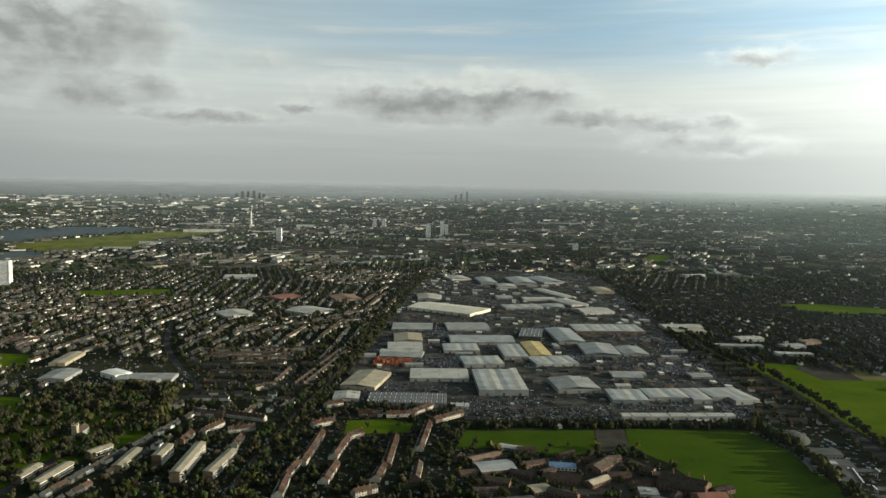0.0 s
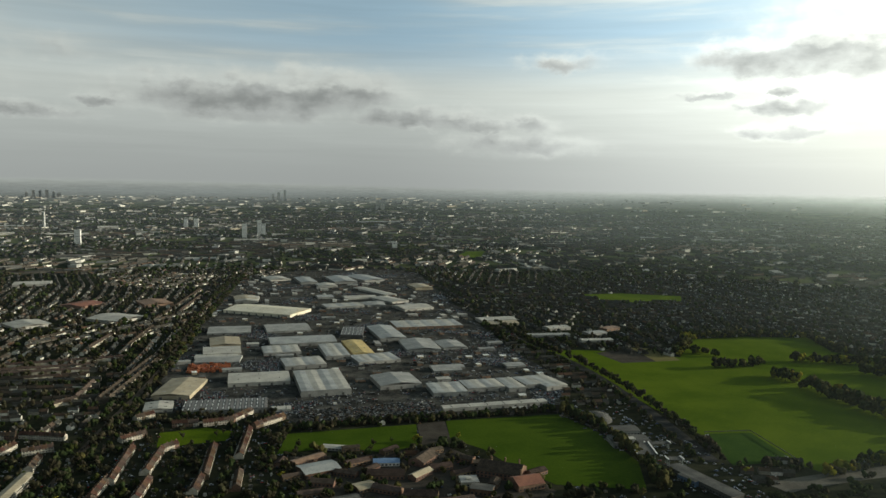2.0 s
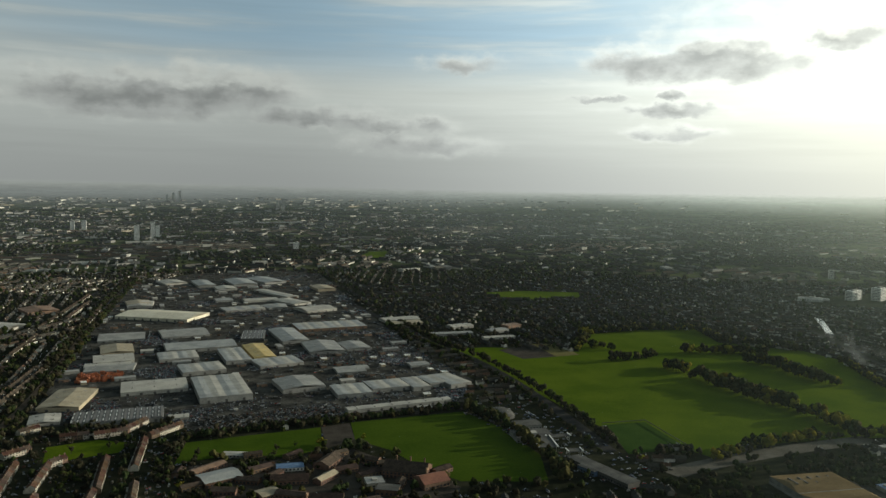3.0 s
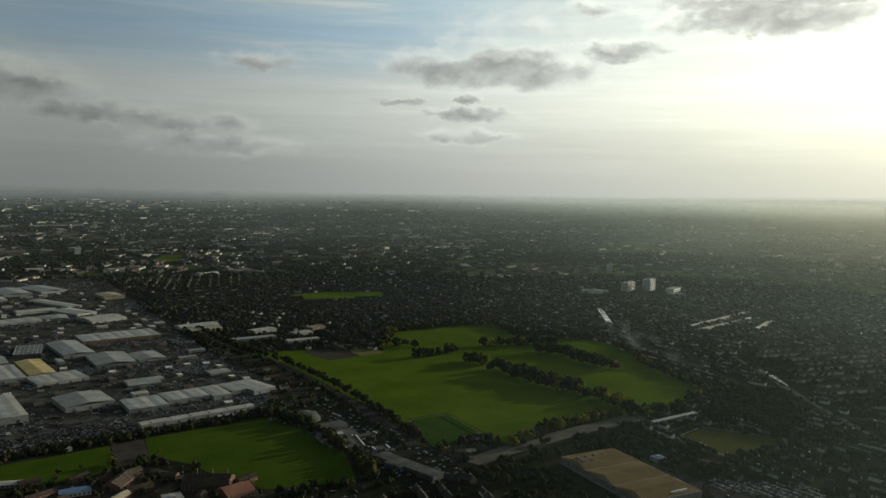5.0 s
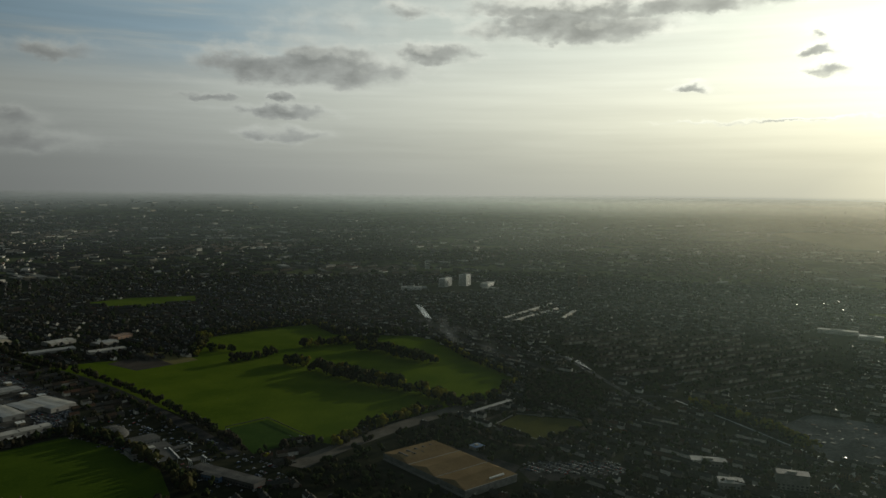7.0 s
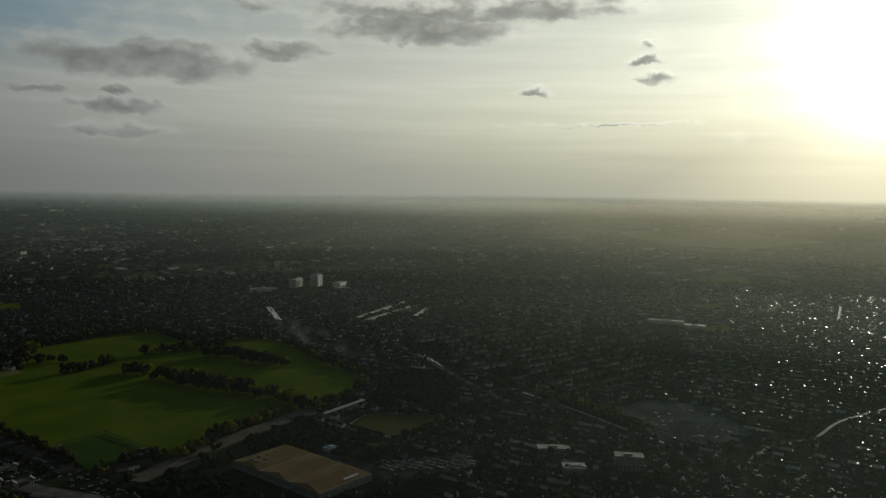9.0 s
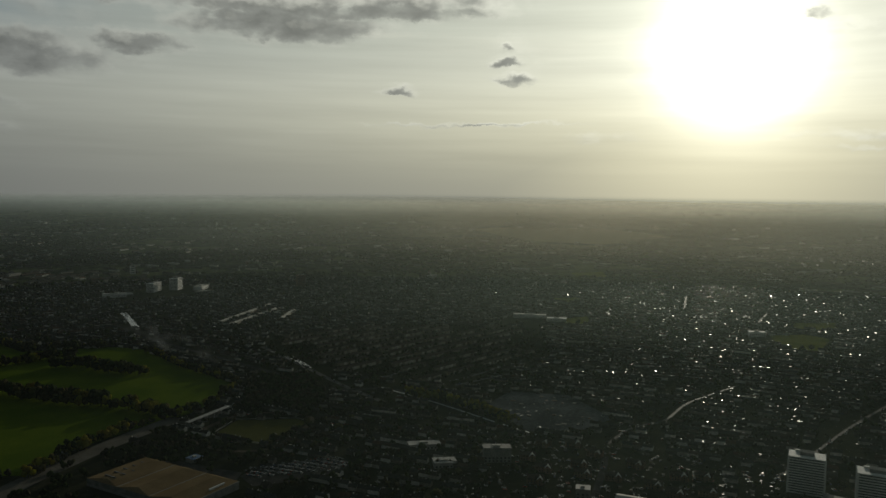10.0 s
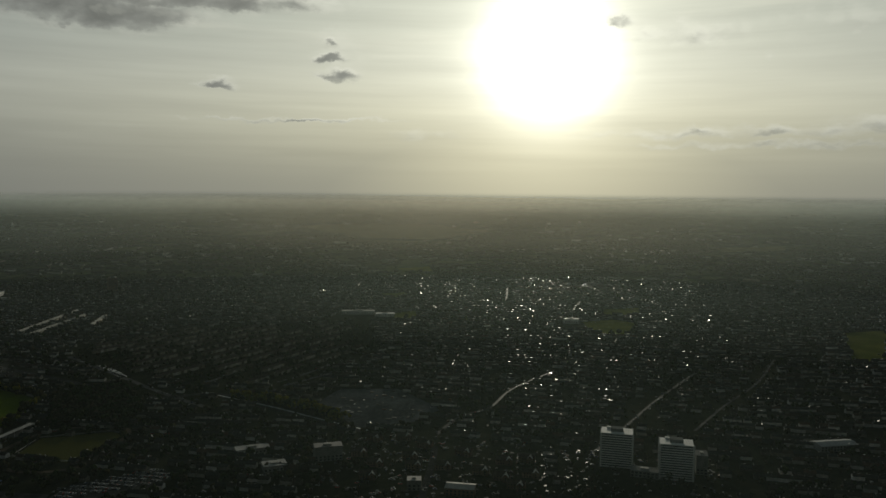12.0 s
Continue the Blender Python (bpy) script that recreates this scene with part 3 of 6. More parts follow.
for x0, y0, x1, y1, top in ((1250, 1190, 1120, 870, 50), (1190, 1080, 1070, 740, 42)):
    length = math.hypot(x1 - x0, y1 - y0)
    bm = bmesh.new()
    cols = [[bm.verts.new((x0 + (x1 - x0) * i / 16 + 6 * math.sin(i), y0 + (y1 - y0) * i / 16, 2 + top * j / 3)) for j in range(4)] for i in range(17)]
    for p, q in zip(cols, cols[1:]):
        for j in range(3):
            bm.faces.new((p[j], q[j], q[j + 1], p[j + 1]))
    tagged(part("smoke_drift", bm, M_SMOKE), "thin grey smoke drifting low over houses", "smoke", kind="structure")

PARK = [(501, 1314), (590, 1299), (730, 1214), (834, 1362), (968, 1369), (1095, 1338), (1042, 1206), (1145, 1092), (1149, 1019), (1068, 878), (994, 699), (864, 662),
        (764, 684), (671, 696), (586, 675), (571, 721), (505, 722), (525, 816), (524, 930), (521, 1066), (518, 1206)]
SCHOOL_A = [(16, 845), (31, 916), (190, 924), (176, 845), (132, 831), (84, 860)]
SCHOOL_B = [(230, 931), (384, 931), (405, 850), (404, 748), (375, 675), (290, 705), (262, 764), (248, 818), (219, 864)]
COURT = [(191, 924), (228, 929), (219, 864), (181, 845)]
GREEN = [(-115, 892), (-118, 948), (-65, 958), (-31, 936), (-40, 905)]
STADIUM = [(771, 581), (836, 591), (871, 522), (862, 501), (765, 509)]
DIRT = [(609, 611), (672, 600), (682, 558), (679, 515), (679, 474), (634, 459), (561, 478), (579, 528), (596, 564)]
CARPARK = [(669, 470), (706, 468), (752, 409), (756, 369), (692, 394), (650, 442)]
GREYYARD = [(1032, 311), (1121, 298), (1134, 211), (1036, 130), (972, 159), (936, 225)]
ESTATE = [(-152, 1035), (-131, 1719), (-109, 2325), (111, 2661), (435, 2704), (524, 2548), (472, 1771), (451, 1310), (464, 1081), (380, 949), (44, 955), (15, 1004)]
WOOD = [(-450, 672), (-594, 936), (-559, 950), (-544, 1085), (-381, 1078), (-328, 904), (-368, 824), (-398, 772)]
SCHOOL_WEST = [(-650, 1100), (-650, 1300), (-588, 1300), (-362, 1188), (-362, 1100)]
WOOD_EAST = [(999, 688), (1079, 631), (991, 544), (872, 508), (915, 566), (876, 610)]
NEAR_ROWS = [(-312, 675), (-312, 969), (-206, 960), (-160, 1019), (-75, 1019), (38, 988), (38, 675)]
FLATS_EAST = [(700, 231), (912, 231), (912, -12), (700, -12)]
TOWERS = [(750, -25), (900, -25), (875, -200), (750, -200)]
STRIP = [(375, 625), (494, 625), (500, 950), (412, 950)]
SCHOOL_GROUND = [(6, 931), (400, 938), (419, 862), (419, 650), (38, 650)]
HALL_TREES = [(480, 640), (540, 655), (690, 655), (765, 610), (720, 470), (640, 440), (560, 450), (480, 520)]
EAST_NEAR = [(700, 640), (1000, 480), (920, 160), (690, 230), (620, 440), (760, 480)]
RESERVOIR = [(-1931, 3328), (-1723, 3508), (-1489, 3600), (-1358, 3570), (-1517, 3394), (-1661, 3280), (-1769, 3047)]
POND = [(-1666, 2866), (-1539, 2907), (-1471, 2838), (-1574, 2706)]
MARSH = [(-1756, 3023), (-1500, 3355), (-1210, 3602), (-1022, 3595), (-1243, 3332), (-1249, 3098), (-1570, 2927)]
GREENS = [
    [(-607, 1033), (-533, 1026), (-509, 964), (-559, 950)],
    [(-757, 1292), (-701, 1287), (-663, 1200), (-692, 1179)],
    [(-414, 1008), (-418, 1079), (-390, 1080), (-369, 959)],
    [(872, 1994), (1010, 1997), (1157, 1921), (1108, 1839), (995, 1832), (898, 1843)],
    [(779, 3038), (860, 3166), (940, 3161), (867, 2978)],
    [(-993, 2043), (-756, 2103), (-704, 1999), (-913, 1937)],
    [(1807, -102), (1854, -178), (1814, -226), (1642, -182), (1677, -119)],
    [(2014, -164), (2062, -263), (1946, -256), (1920, -163)],
    [(1849, 365), (1905, 310), (1794, 285), (1752, 332)],
    [(2208, 462), (2261, 395), (2162, 377), (2126, 436)],
    [(2924, 544), (3000, 433), (2866, 403), (2810, 502)],
    [(1760, -662), (1815, -776), (1469, -631), (1459, -570)],
]
FAR_FIELDS = [[(3923, 1263), (4041, 1080), (4154, 602), (4029, 223), (3747, 542), (3736, 940)], [(3624, -783), (3660, -1114), (3552, -1082), (3522, -810)]]

sheet("park_lawn", PARK, M_GRASS, 0.15, "wide mown green park lawn lit by low sun", "lawn")
sheet("pitch_lawn", [(532, 820), (591, 814), (579, 715), (501, 718)], M_COURTGRASS, 0.2, "fenced green sports pitch in the park", "sports pitch")
sheet("brown_patch", [(594, 1271), (679, 1305), (670, 1191), (605, 1192)], M_COURT, 0.2, "brown hard-surfaced court beside the park", "sports court")
sheet("tan_patch", [(679, 1305), (729, 1285), (718, 1192), (670, 1191)], M_DRY, 0.2, "dry tan grass court beside the park", "sports court")
sheet("school_lawn", SCHOOL_A, M_FIELD, 0.15, "narrow green playing field behind a hedge", "playing field")
sheet("school_lawn", SCHOOL_B, M_FIELD, 0.15, "large green playing field with long tree shadows", "playing field")
sheet("play_court", COURT, M_COURT, 0.2, "brown tarmac games court between two fields", "sports court")
sheet("wood_lawn", WOOD, M_GRASS, 0.12, "grass under bare trees of a small wood", "lawn")
sheet("small_green", GREEN, M_GRASS, 0.15, "small dark green among terraced houses", "lawn")
# greens towards the sun take a yellower grass, painted as if lit
for g in GREENS:
    sheet("green", g, M_ROUGH if g[0][0] > 1600 else M_GRASS, 0.15, "green open grass among the houses", "lawn")
# the lighter grass colour stands in for sun on the far fields
for g in FAR_FIELDS:
    sheet("far_field", g, M_DRY, 0.6, "far fields lightened to look sunlit in haze", "field")
sheet("marsh", MARSH, M_ROUGH, 0.4, "rough green marsh beside the water", "marsh")
sheet("reservoir", RESERVOIR, M_WATER, 0.8, "broad flat blue-grey reservoir", "water")
sheet("pond", POND, M_WATER, 0.5, "long narrow grey water basin", "water")
sheet("stadium_lawn", STADIUM, M_PITCH, 0.15, "dull green stadium pitch", "sports pitch")
sheet("hall_yard", DIRT, M_ASPHALT, 0.15, "dark tarmac yard round a hall", "yard")
sheet("car_park", CARPARK, M_ASPHALT, 0.15, "dark tarmac car park full of cars", "car park")
sheet("storage_yard", GREYYARD, M_SLAB, 0.15, "grey concrete yard with low clutter", "yard")
sheet("school_yard", [(30, 838), (120, 826), (205, 842), (240, 775), (285, 690), (250, 655), (40, 655)], M_COURT, 0.13, "brown tarmac yards of a large school", "yard")
sheet("estate_yard", ESTATE, M_YARD, 0.1, "worn concrete and tarmac of an industrial estate", "yard")

ROADS = {}
for name, pts, width, m, label in (
    ("dual_carriageway", [(486, 732), (501, 839), (515, 974), (522, 1121), (516, 1254), (498, 1358), (490, 1568), (476, 1734), (465, 2035), (475, 2392), (476, 2709)], 17, M_ASPHALT, "straight grey dual carriageway lined by trees"),
    ("railway", [(-206, 681), (-200, 805), (-188, 956), (-162, 1194), (-144, 1462), (-124, 1798), (-64, 2554)], 9, M_TRACK, "brown ballast railway in a tree-lined cutting"),
    ("main_road", [(-419, 706), (-410, 822), (-376, 959), (-350, 1082), (-414, 1196), (-504, 1384), (-574, 1610)], 11, M_ASPHALT, "curving grey main road among houses"),
    ("rail_line", [(1332, 1255), (1244, 1095), (1119, 780), (1031, 561), (1061, 469), (984, 324), (920, 211)], 12, M_ASPHALT, "grey road along the eastern wall"),
    ("park_track", [(508, 651), (548, 660), (678, 671), (816, 669)], 27, M_PATH, "wide brown track along the park"),
    ("east_road", [(924, 122), (999, 104), (1059, 64), (1161, 38), (1294, -29)], 4, M_GLINTROAD, "grey road glinting in low sun"),
    ("south_road", [(875, -62), (981, -109), (1128, -172), (1321, -266)], 4, M_GLINTROAD, "grey road glinting in low sun"),
    ("far_road", [(3461, 141), (3088, 147), (2708, 145)], 6, M_GLINTROAD, "straight far road shining in low sun"),
    ("far_street", [(2443, 100), (2290, 95), (2135, 91)], 5, M_GLINTROAD, "residential street shining in low sun"),
    ("far_road_cross", [(3193, 120), (3170, 35), (3151, -49)], 7.2, M_GLINTROAD, "far cross road shining in low sun"),
    ("sun_street", [(2167, -117), (2060, -100), (1965, -84)], 5.4, M_GLINTROAD, "residential street shining in low sun"),
    ("sun_street_south", [(1450, -430), (1261, -349), (1116, -266), (988, -200)], 3.6, M_GLINTROAD, "residential street shining in low sun"),
    ("street_north", [(1182, 599), (1288, 565), (1388, 529)], 7, M_STREET, "pale residential street lined with parked cars"),
    ("street_middle", [(1116, 515), (1269, 470), (1411, 389)], 7, M_STREET, "pale residential street lined with parked cars"),
    ("street_south", [(1122, 388), (1175, 360), (1228, 332)], 7, M_STREET, "pale residential street lined with parked cars"),
    ("street_inner", [(1144, 401), (1206, 378), (1281, 356)], 7, M_STREET, "pale residential street lined with parked cars"),
    ("street_east", [(1397, 380), (1383, 348), (1371, 316)], 7, M_STREET, "pale residential street lined with parked cars"),
    ("street_wall", [(1261, 834), (1148, 677), (1056, 553), (989, 448)], 9, M_STREET, "pale residential street lined with parked cars"),
    ("street_town", [(1337, 1893), (1419, 1722), (1463, 1529)], 8, M_STREET, "pale residential street lined with parked cars"),
    ("near_road", [(700, 110), (725, 111), (822, 114), (880, 119)], 8, M_ASPHALT, "pale grey street between flats"),
    ("estate_road", [(-12, 1038), (6, 1188), (10, 1350), (15, 1562)], 9, M_ASPHALT, "grey road through the industrial estate"),
    ("canal", [(1480, 1375), (1406, 1288), (1334, 1206)], 14, M_CANAL, "narrow pale canal between houses"),
    ("canal_reach", [(1206, 740), (1175, 700), (1135, 656)], 10, M_CANAL, "narrow pale canal between houses"),
    ("north_road", [(-224, 1741), (-166, 2166), (-116, 2469)], 10, M_ASPHALT, "pale straight road among terraces"),
):
    ROADS[name] = ribbon(name, pts, width, m, 0.3, label)[1]


# ---- industrial estate ----
def warehouse(style, x, y, w, d, turn, h, label=""):
    thing = base("warehouse", x, y, 0, turn)
    m = M_METAL.get(style.split("_")[0], M_METAL["grey"])
    wall = M_METAL["brick"] if style.endswith("red") else M_METAL["grey"] if style in ("strip", "blue", "saw") else m
    h *= 0.64
    part("wall", block(-w / 2, -d / 2, 0, w / 2, d / 2, h - 0.3), wall, thing)
    if style.startswith("strip") or style in ("saw", "dark"):
        n = max(2, round(w / (16 if style.startswith("strip") else 7)))
        for i in range(n):
            x0, x1 = -w / 2 + w * i / n, -w / 2 + w * (i + 1) / n
            # grey sheeting and creamy translucent sheeting take turns
            tone = M_SAW if style in ("saw", "dark") else M_METAL["blue"] if i % 2 == 0 else M_METAL["pale"]
            part("roof_span", gable(bmesh.new(), x0, x1, -d / 2, d / 2, h, h + (x1 - x0) * (0.12 if style in ("saw", "dark") else 0.03), "y", over=0.0), tone, thing)
            if style in ("saw", "dark"):
                for j in range(max(1, int(d // 17))):
                    y0 = -d / 2 + 4 + j * 17
                    # opaque white block, painting the glint of a small rooflight
                    part("rooflight", block(x0 + 1.0, y0, h - 0.1, x0 + 2.0, y0 + 9, h + 0.75), M_METAL["white"], thing, "roof glazing with its glint painted white")
    else:
        along = "x" if w > d else "y"
        part("roof", gable(bmesh.new(), -w / 2, w / 2, -d / 2, d / 2, h, h + min(w, d) * 0.05, along), m, thing)
        span, lights = max(w, d), 0 if math.hypot(x, y) > 1700 else max(2, int(max(w, d) // 24))
        for i in range(lights):
            c = -span / 2 + span * (i + 0.5) / lights
            q = min(w, d) * 0.25
            for side in (-1, 1):
                z = h + min(w, d) * 0.025
                spot_at = (c - 0.7, side * q - 2.2, c + 0.7, side * q + 2.2) if along == "x" else (side * q - 2.2, c - 0.7, side * q + 2.2, c + 0.7)
                part("rooflight", block(spot_at[0], spot_at[1], z - 0.35, spot_at[2], spot_at[3], z + 0.32), M_METAL["pale"] if m is not M_METAL["pale"] else M_METAL["mid"], thing)
    k = 0 if math.hypot(x, y) > 2000 else max(1, int(w // 18))
    for i in range(k):
        cx = -w / 2 + w * (i + 0.5) / k
        part("loading_door", block(cx - 1.8, -d / 2 - 0.12, 0, cx + 1.8, -d / 2 + 0.05, min(4.2, h * 0.6)), M_METAL["dark"], thing)
    tagged(thing, label or style_words[style], "warehouse", "industrial estate")
    return thing


style_words = {
    "strip": "grey warehouse with a ribbed many-gabled sheet roof", "strip_red": "long red-walled warehouse with pale striped roof", "pale": "low warehouse with pale weathered sheet roof",
    "cream": "large cream-roofed warehouse bright in low sun", "tan": "old warehouse with tan stained roof", "yellow": "warehouse with yellowed pitched sheet roof", "blue": "blue-grey sheet metal warehouse",
    "grey": "plain grey flat-looking shed", "dark": "dark warehouse with narrow light roof ridges", "saw": "old factory with dark saw-tooth roof", "white": "white rendered school block", "brick": "brown brick works building", "red": "works building with red roof"}
SHEDS_FRONT = [
    ("strip", 87, 1135, 71, 123, 3, 14),
    ("strip", 68, 1271, 67, 59, 7, 10),
    ("pale", -3, 1178, 90, 62, 1, 9),
    ("tan", -113, 1139, 53, 93, -11, 9),
    ("saw", -46, 1036, 108, 51, -1, 9),
    ("pale", -132, 1053, 36, 38, 3, 6),
    ("pale", 26, 1017, 25, 16, -3, 5),
    ("tan", -65, 1460, 54, 72, 4, 9),
    ("pale", -67, 1383, 63, 60, 4, 9),
    ("pale", -74, 1343, 70, 33, 0, 6),
    ("blue", 76, 1452, 122, 65, 4, 10),
    ("strip", 35, 1376, 64, 59, 4, 9),
    ("strip", 126, 1350, 42, 104, 4, 11),
]
SHEDS_MIDDLE = [
    ("yellow", 171, 1372, 38, 116, 4, 9),
    ("strip", 190, 1285, 74, 58, 10, 8),
    ("dark", 180, 1523, 44, 88, -10, 9),
    ("blue", 244, 1503, 51, 133, 4, 10),
    ("strip_red", 345, 1588, 144, 77, 2, 9),
    ("grey", 287, 1379, 63, 93, 0, 8),
    ("grey", 346, 1377, 46, 67, 4, 6),
    ("cream", 16, 1812, 174, 98, -32, 11),
    ("grey", 198, 1125, 63, 66, 6, 11),
    ("strip", 264, 1068, 51, 56, 0, 10),
    ("strip", 321, 1080, 58, 48, 3, 10),
    ("strip", 365, 1077, 27, 60, 3, 10),
    ("strip", 397, 1086, 33, 48, 8, 10),
]
SHEDS_BACK = [
    ("strip", 422, 1080, 37, 67, 12, 10),
    ("pale", 310, 979, 149, 15, 3, 8),
    ("grey", 304, 1209, 46, 22, 3, 5),
    ("grey", 413, 1203, 34, 26, 3, 5),
    ("pale", 512, 1622, 84, 40, 5, 9),
    ("tan", 512, 1575, 66, 36, 4, 9),
    ("tan", 453, 2177, 52, 84, 6, 12),
    ("strip", 196, 1867, 95, 52, 11, 8),
    ("pale", 254, 2001, 86, 40, 6, 8),
    ("blue", 164, 2023, 42, 41, 6, 8),
    ("pale", 188, 2252, 54, 64, 6, 8),
    ("blue", 134, 2367, 49, 128, 7, 10),
    ("blue", 243, 2373, 70, 142, 7, 10),
]
SHEDS_FAR = [
    ("blue", 323, 2399, 71, 136, 18, 10),
    ("pale", 47, 2426, 66, 83, 19, 8),
    ("tan", -39, 2023, 55, 63, 6, 8),
    ("pale", 326, 1946, 52, 94, 26, 8),
    ("pale", 361, 1820, 79, 72, 17, 8),
    ("grey", 268, 1885, 41, 51, 18, 6),
    ("pale", 309, 2105, 35, 173, 23, 8),
    ("pale", -304, 1762, 81, 91, 56, 8),
    ("brick", -252, 1965, 67, 79, 23, 10),
    ("red", -414, 1965, 74, 70, 59, 8),
    ("pale", -466, 1708, 72, 74, 36, 8),
    ("pale", -633, 2382, 93, 75, 7, 9),
    ("white", -496, 1148, 39, 28, -35, 12),
]
SHEDS_WEST = [
    ("grey", -443, 1136, 81, 38, 3, 8),
    ("grey", -578, 1140, 41, 63, 3, 8),
    ("tan", -620, 1250, 26, 84, 4, 8),
    ("pale", -423, 1100, 25, 48, 18, 8),
    ("grey", 52, 1594, 88, 80, 6, 6),
    ("grey", -61, 1586, 83, 73, 0, 6),
    ("pale", -33, 2001, 57, 80, -3, 7),
    ("grey", -69, 1325, 73, 50, -5, 5),
    ("grey", 283, 1886, 39, 60, -3, 6),
    ("grey", 294, 1198, 47, 38, -1, 5),
]
SHEDS_ROAD = [("grey", 565, 1436, 86, 20, -3, 7), ("pale", 640, 1372, 66, 18, -3, 7), ("grey", 668, 1440, 44, 26, 12, 8), ("pale", 610, 1505, 52, 30, 10, 9), ("brick", 720, 1480, 40, 24, 20, 9)]
SHEDS = SHEDS_ROAD + SHEDS_FRONT + SHEDS_MIDDLE + SHEDS_BACK + SHEDS_FAR + SHEDS_WEST
for s in SHEDS:
    warehouse(*s)


def small_unit(w, d, h, wall_m, roof_m, label):
    """A low works unit with a flat or lean-to roof, a roller door and a roof vent."""
    thing = new("works_unit")
    part("wall", block(-w / 2, -d / 2, 0, w / 2, d / 2, h), wall_m, thing)
    bm = block(-w / 2 - 0.2, -d / 2 - 0.2, h, w / 2 + 0.2, d / 2 + 0.2, h + 0.35)
    for v in bm.verts:
        if v.co.y > 0:
            v.co.z += 0.6
    part("roof", bm, roof_m, thing)
    part("door", block(-w / 4 - 1.4, -d / 2 - 0.08, 0, -w / 4 + 1.4, -d / 2 + 0.05, h * 0.75), M_METAL["dark"], thing)
    part("vent", block(w / 6, -0.6, h + 0.4, w / 6 + 1.2, 0.6, h + 1.5), M_METAL["grey"], thing)
    return tagged(thing, label, "works unit", "works units")


UNITS = [small_unit(22, 12, 4.5, M_METAL["grey"], M_METAL["pale"], "low works unit with pale lean-to roof"), small_unit(14, 9, 3.6, M_METAL["brick"], M_METAL["mid"], "small brick workshop with dark felt roof"),
         small_unit(30, 10, 4.0, M_METAL["grey"], M_METAL["grey"], "long grey works unit with sheet roof"), small_unit(10, 8, 3.2, M_METAL["tan"], M_METAL["white"], "small hut with white roof")]
unit_rng = random.Random(21)
placed, first_unit = [], [True] * 4
ex, ey = [p[0] for p in ESTATE], [p[1] for p in ESTATE]
for _ in range(2600):
    x, y, k = unit_rng.uniform(min(ex), max(ex)), unit_rng.uniform(min(ey), 2400), unit_rng.choice((0, 1, 1, 2, 3, 3))
    if len(placed) >= 130 or not inside(np.array([x]), np.array([y]), ESTATE)[0]:
        continue
    if any(abs(x - q[1]) < q[3] / 2 + 17 and abs(y - q[2]) < q[4] / 2 + 13 for q in SHEDS) or any(math.hypot(x - a, y - b) < 27 for a, b in placed):
        continue
    if any(near_line(np.array([x]), np.array([y]), ROADS[n][::4], 20)[0] for n in ("estate_road", "dual_carriageway", "railway")) or 955 < y < 1012 and x > 40:
        continue
    placed.append((x, y))
    m = pose(x, y, 0.05, 0, 0, unit_rng.choice((3, 3, 93)) + unit_rng.uniform(-5, 5))
    if first_unit[k]:
        UNITS[k].matrix_basis, first_unit[k] = m, False
    else:
        copy_thing(UNITS[k], m)


# ---- towers ----
def tower(x, y, w, d, h, turn, m, label, z=0.0, floors=0, band=0.52):
    """A block of flats: a recessed glazed core with a proud wall band at every floor."""
    thing = base("tower_block", x, y, z, turn)
    floors = floors or max(4, int(h / 6))
    step = h / floors
    part("core", block(-w / 2 + 0.5, -d / 2 + 0.5, 0, w / 2 - 0.5, d / 2 - 0.5, h), M_GLASS, thing, "dark window glass between the floors")
    for i in range(floors):
        part("wall_band", block(-w / 2, -d / 2, step * i, w / 2, d / 2, step * (i + band)), m, thing)
    for sx in (-1, 1):
        for sy in (-1, 1):
            part("corner_pier", block(sx * w / 2 - 0.9, sy * d / 2 - 0.9, 0, sx * w / 2 + 0.1, sy * d / 2 + 0.9, h + 1.4), m, thing)
    part("parapet", block(-w / 2 - 0.1, -d / 2 - 0.1, h, w / 2 + 0.1, d / 2 + 0.1, h + 1.1), m, thing)
    part("plant_room", block(-w / 5, -d / 5, h + 1.1, w / 4, d / 5, h + 4.5), M_CONCRETE, thing)
    part("roof_tank", block(w / 3.5, d / 6, h + 1.1, w / 2.3, d / 3, h + 3.0), M_METAL["white"], thing, "white roof tank")
    return tagged(thing, label, "tower block", "tower blocks")


tower(851, -89, 22, 34, 37, -6, M_METAL["white"], "grey concrete tower block with balcony bands", floors=14)
tower(822, -148, 22, 34, 37, -6, M_METAL["white"], "grey concrete tower block with balcony bands", floors=14)
tower(-1208, 2099, 30, 24, 71, 10, M_METAL["white"], "tall white tower block among low houses", floors=22, band=0.7)
tower(1838, 1590, 56, 20, 25, 18, M_METAL["white"], "white slab office block in a town centre", floors=6, band=0.6)
tower(1902, 1562, 40, 24, 34, 18, M_METAL["white"], "tall white slab office block in a town centre", floors=8, band=0.6)
tower(2105, 1248, 25, 20, 39, -50, M_METAL["brick"], "brown brick tower block among low houses", floors=12)
tower(2176, 1976, 16, 15, 28, -40, M_METAL["white"], "slim white tower beside low roofs", 2)
for x, y, w, h in ((-729, 3398, 22, 63), (-71, 3641, 21, 62), (-4, 3679, 18, 72), (16, 3676, 16, 56), (-351, 3902, 17, 38), (-303, 3909, 19, 38), (566, 3267, 19, 34)):
    tower(x, y, w, 18, h, 0, M_METAL["white"], "pale distant concrete tower block", float(rise(x, y)) - 1, band=0.82)


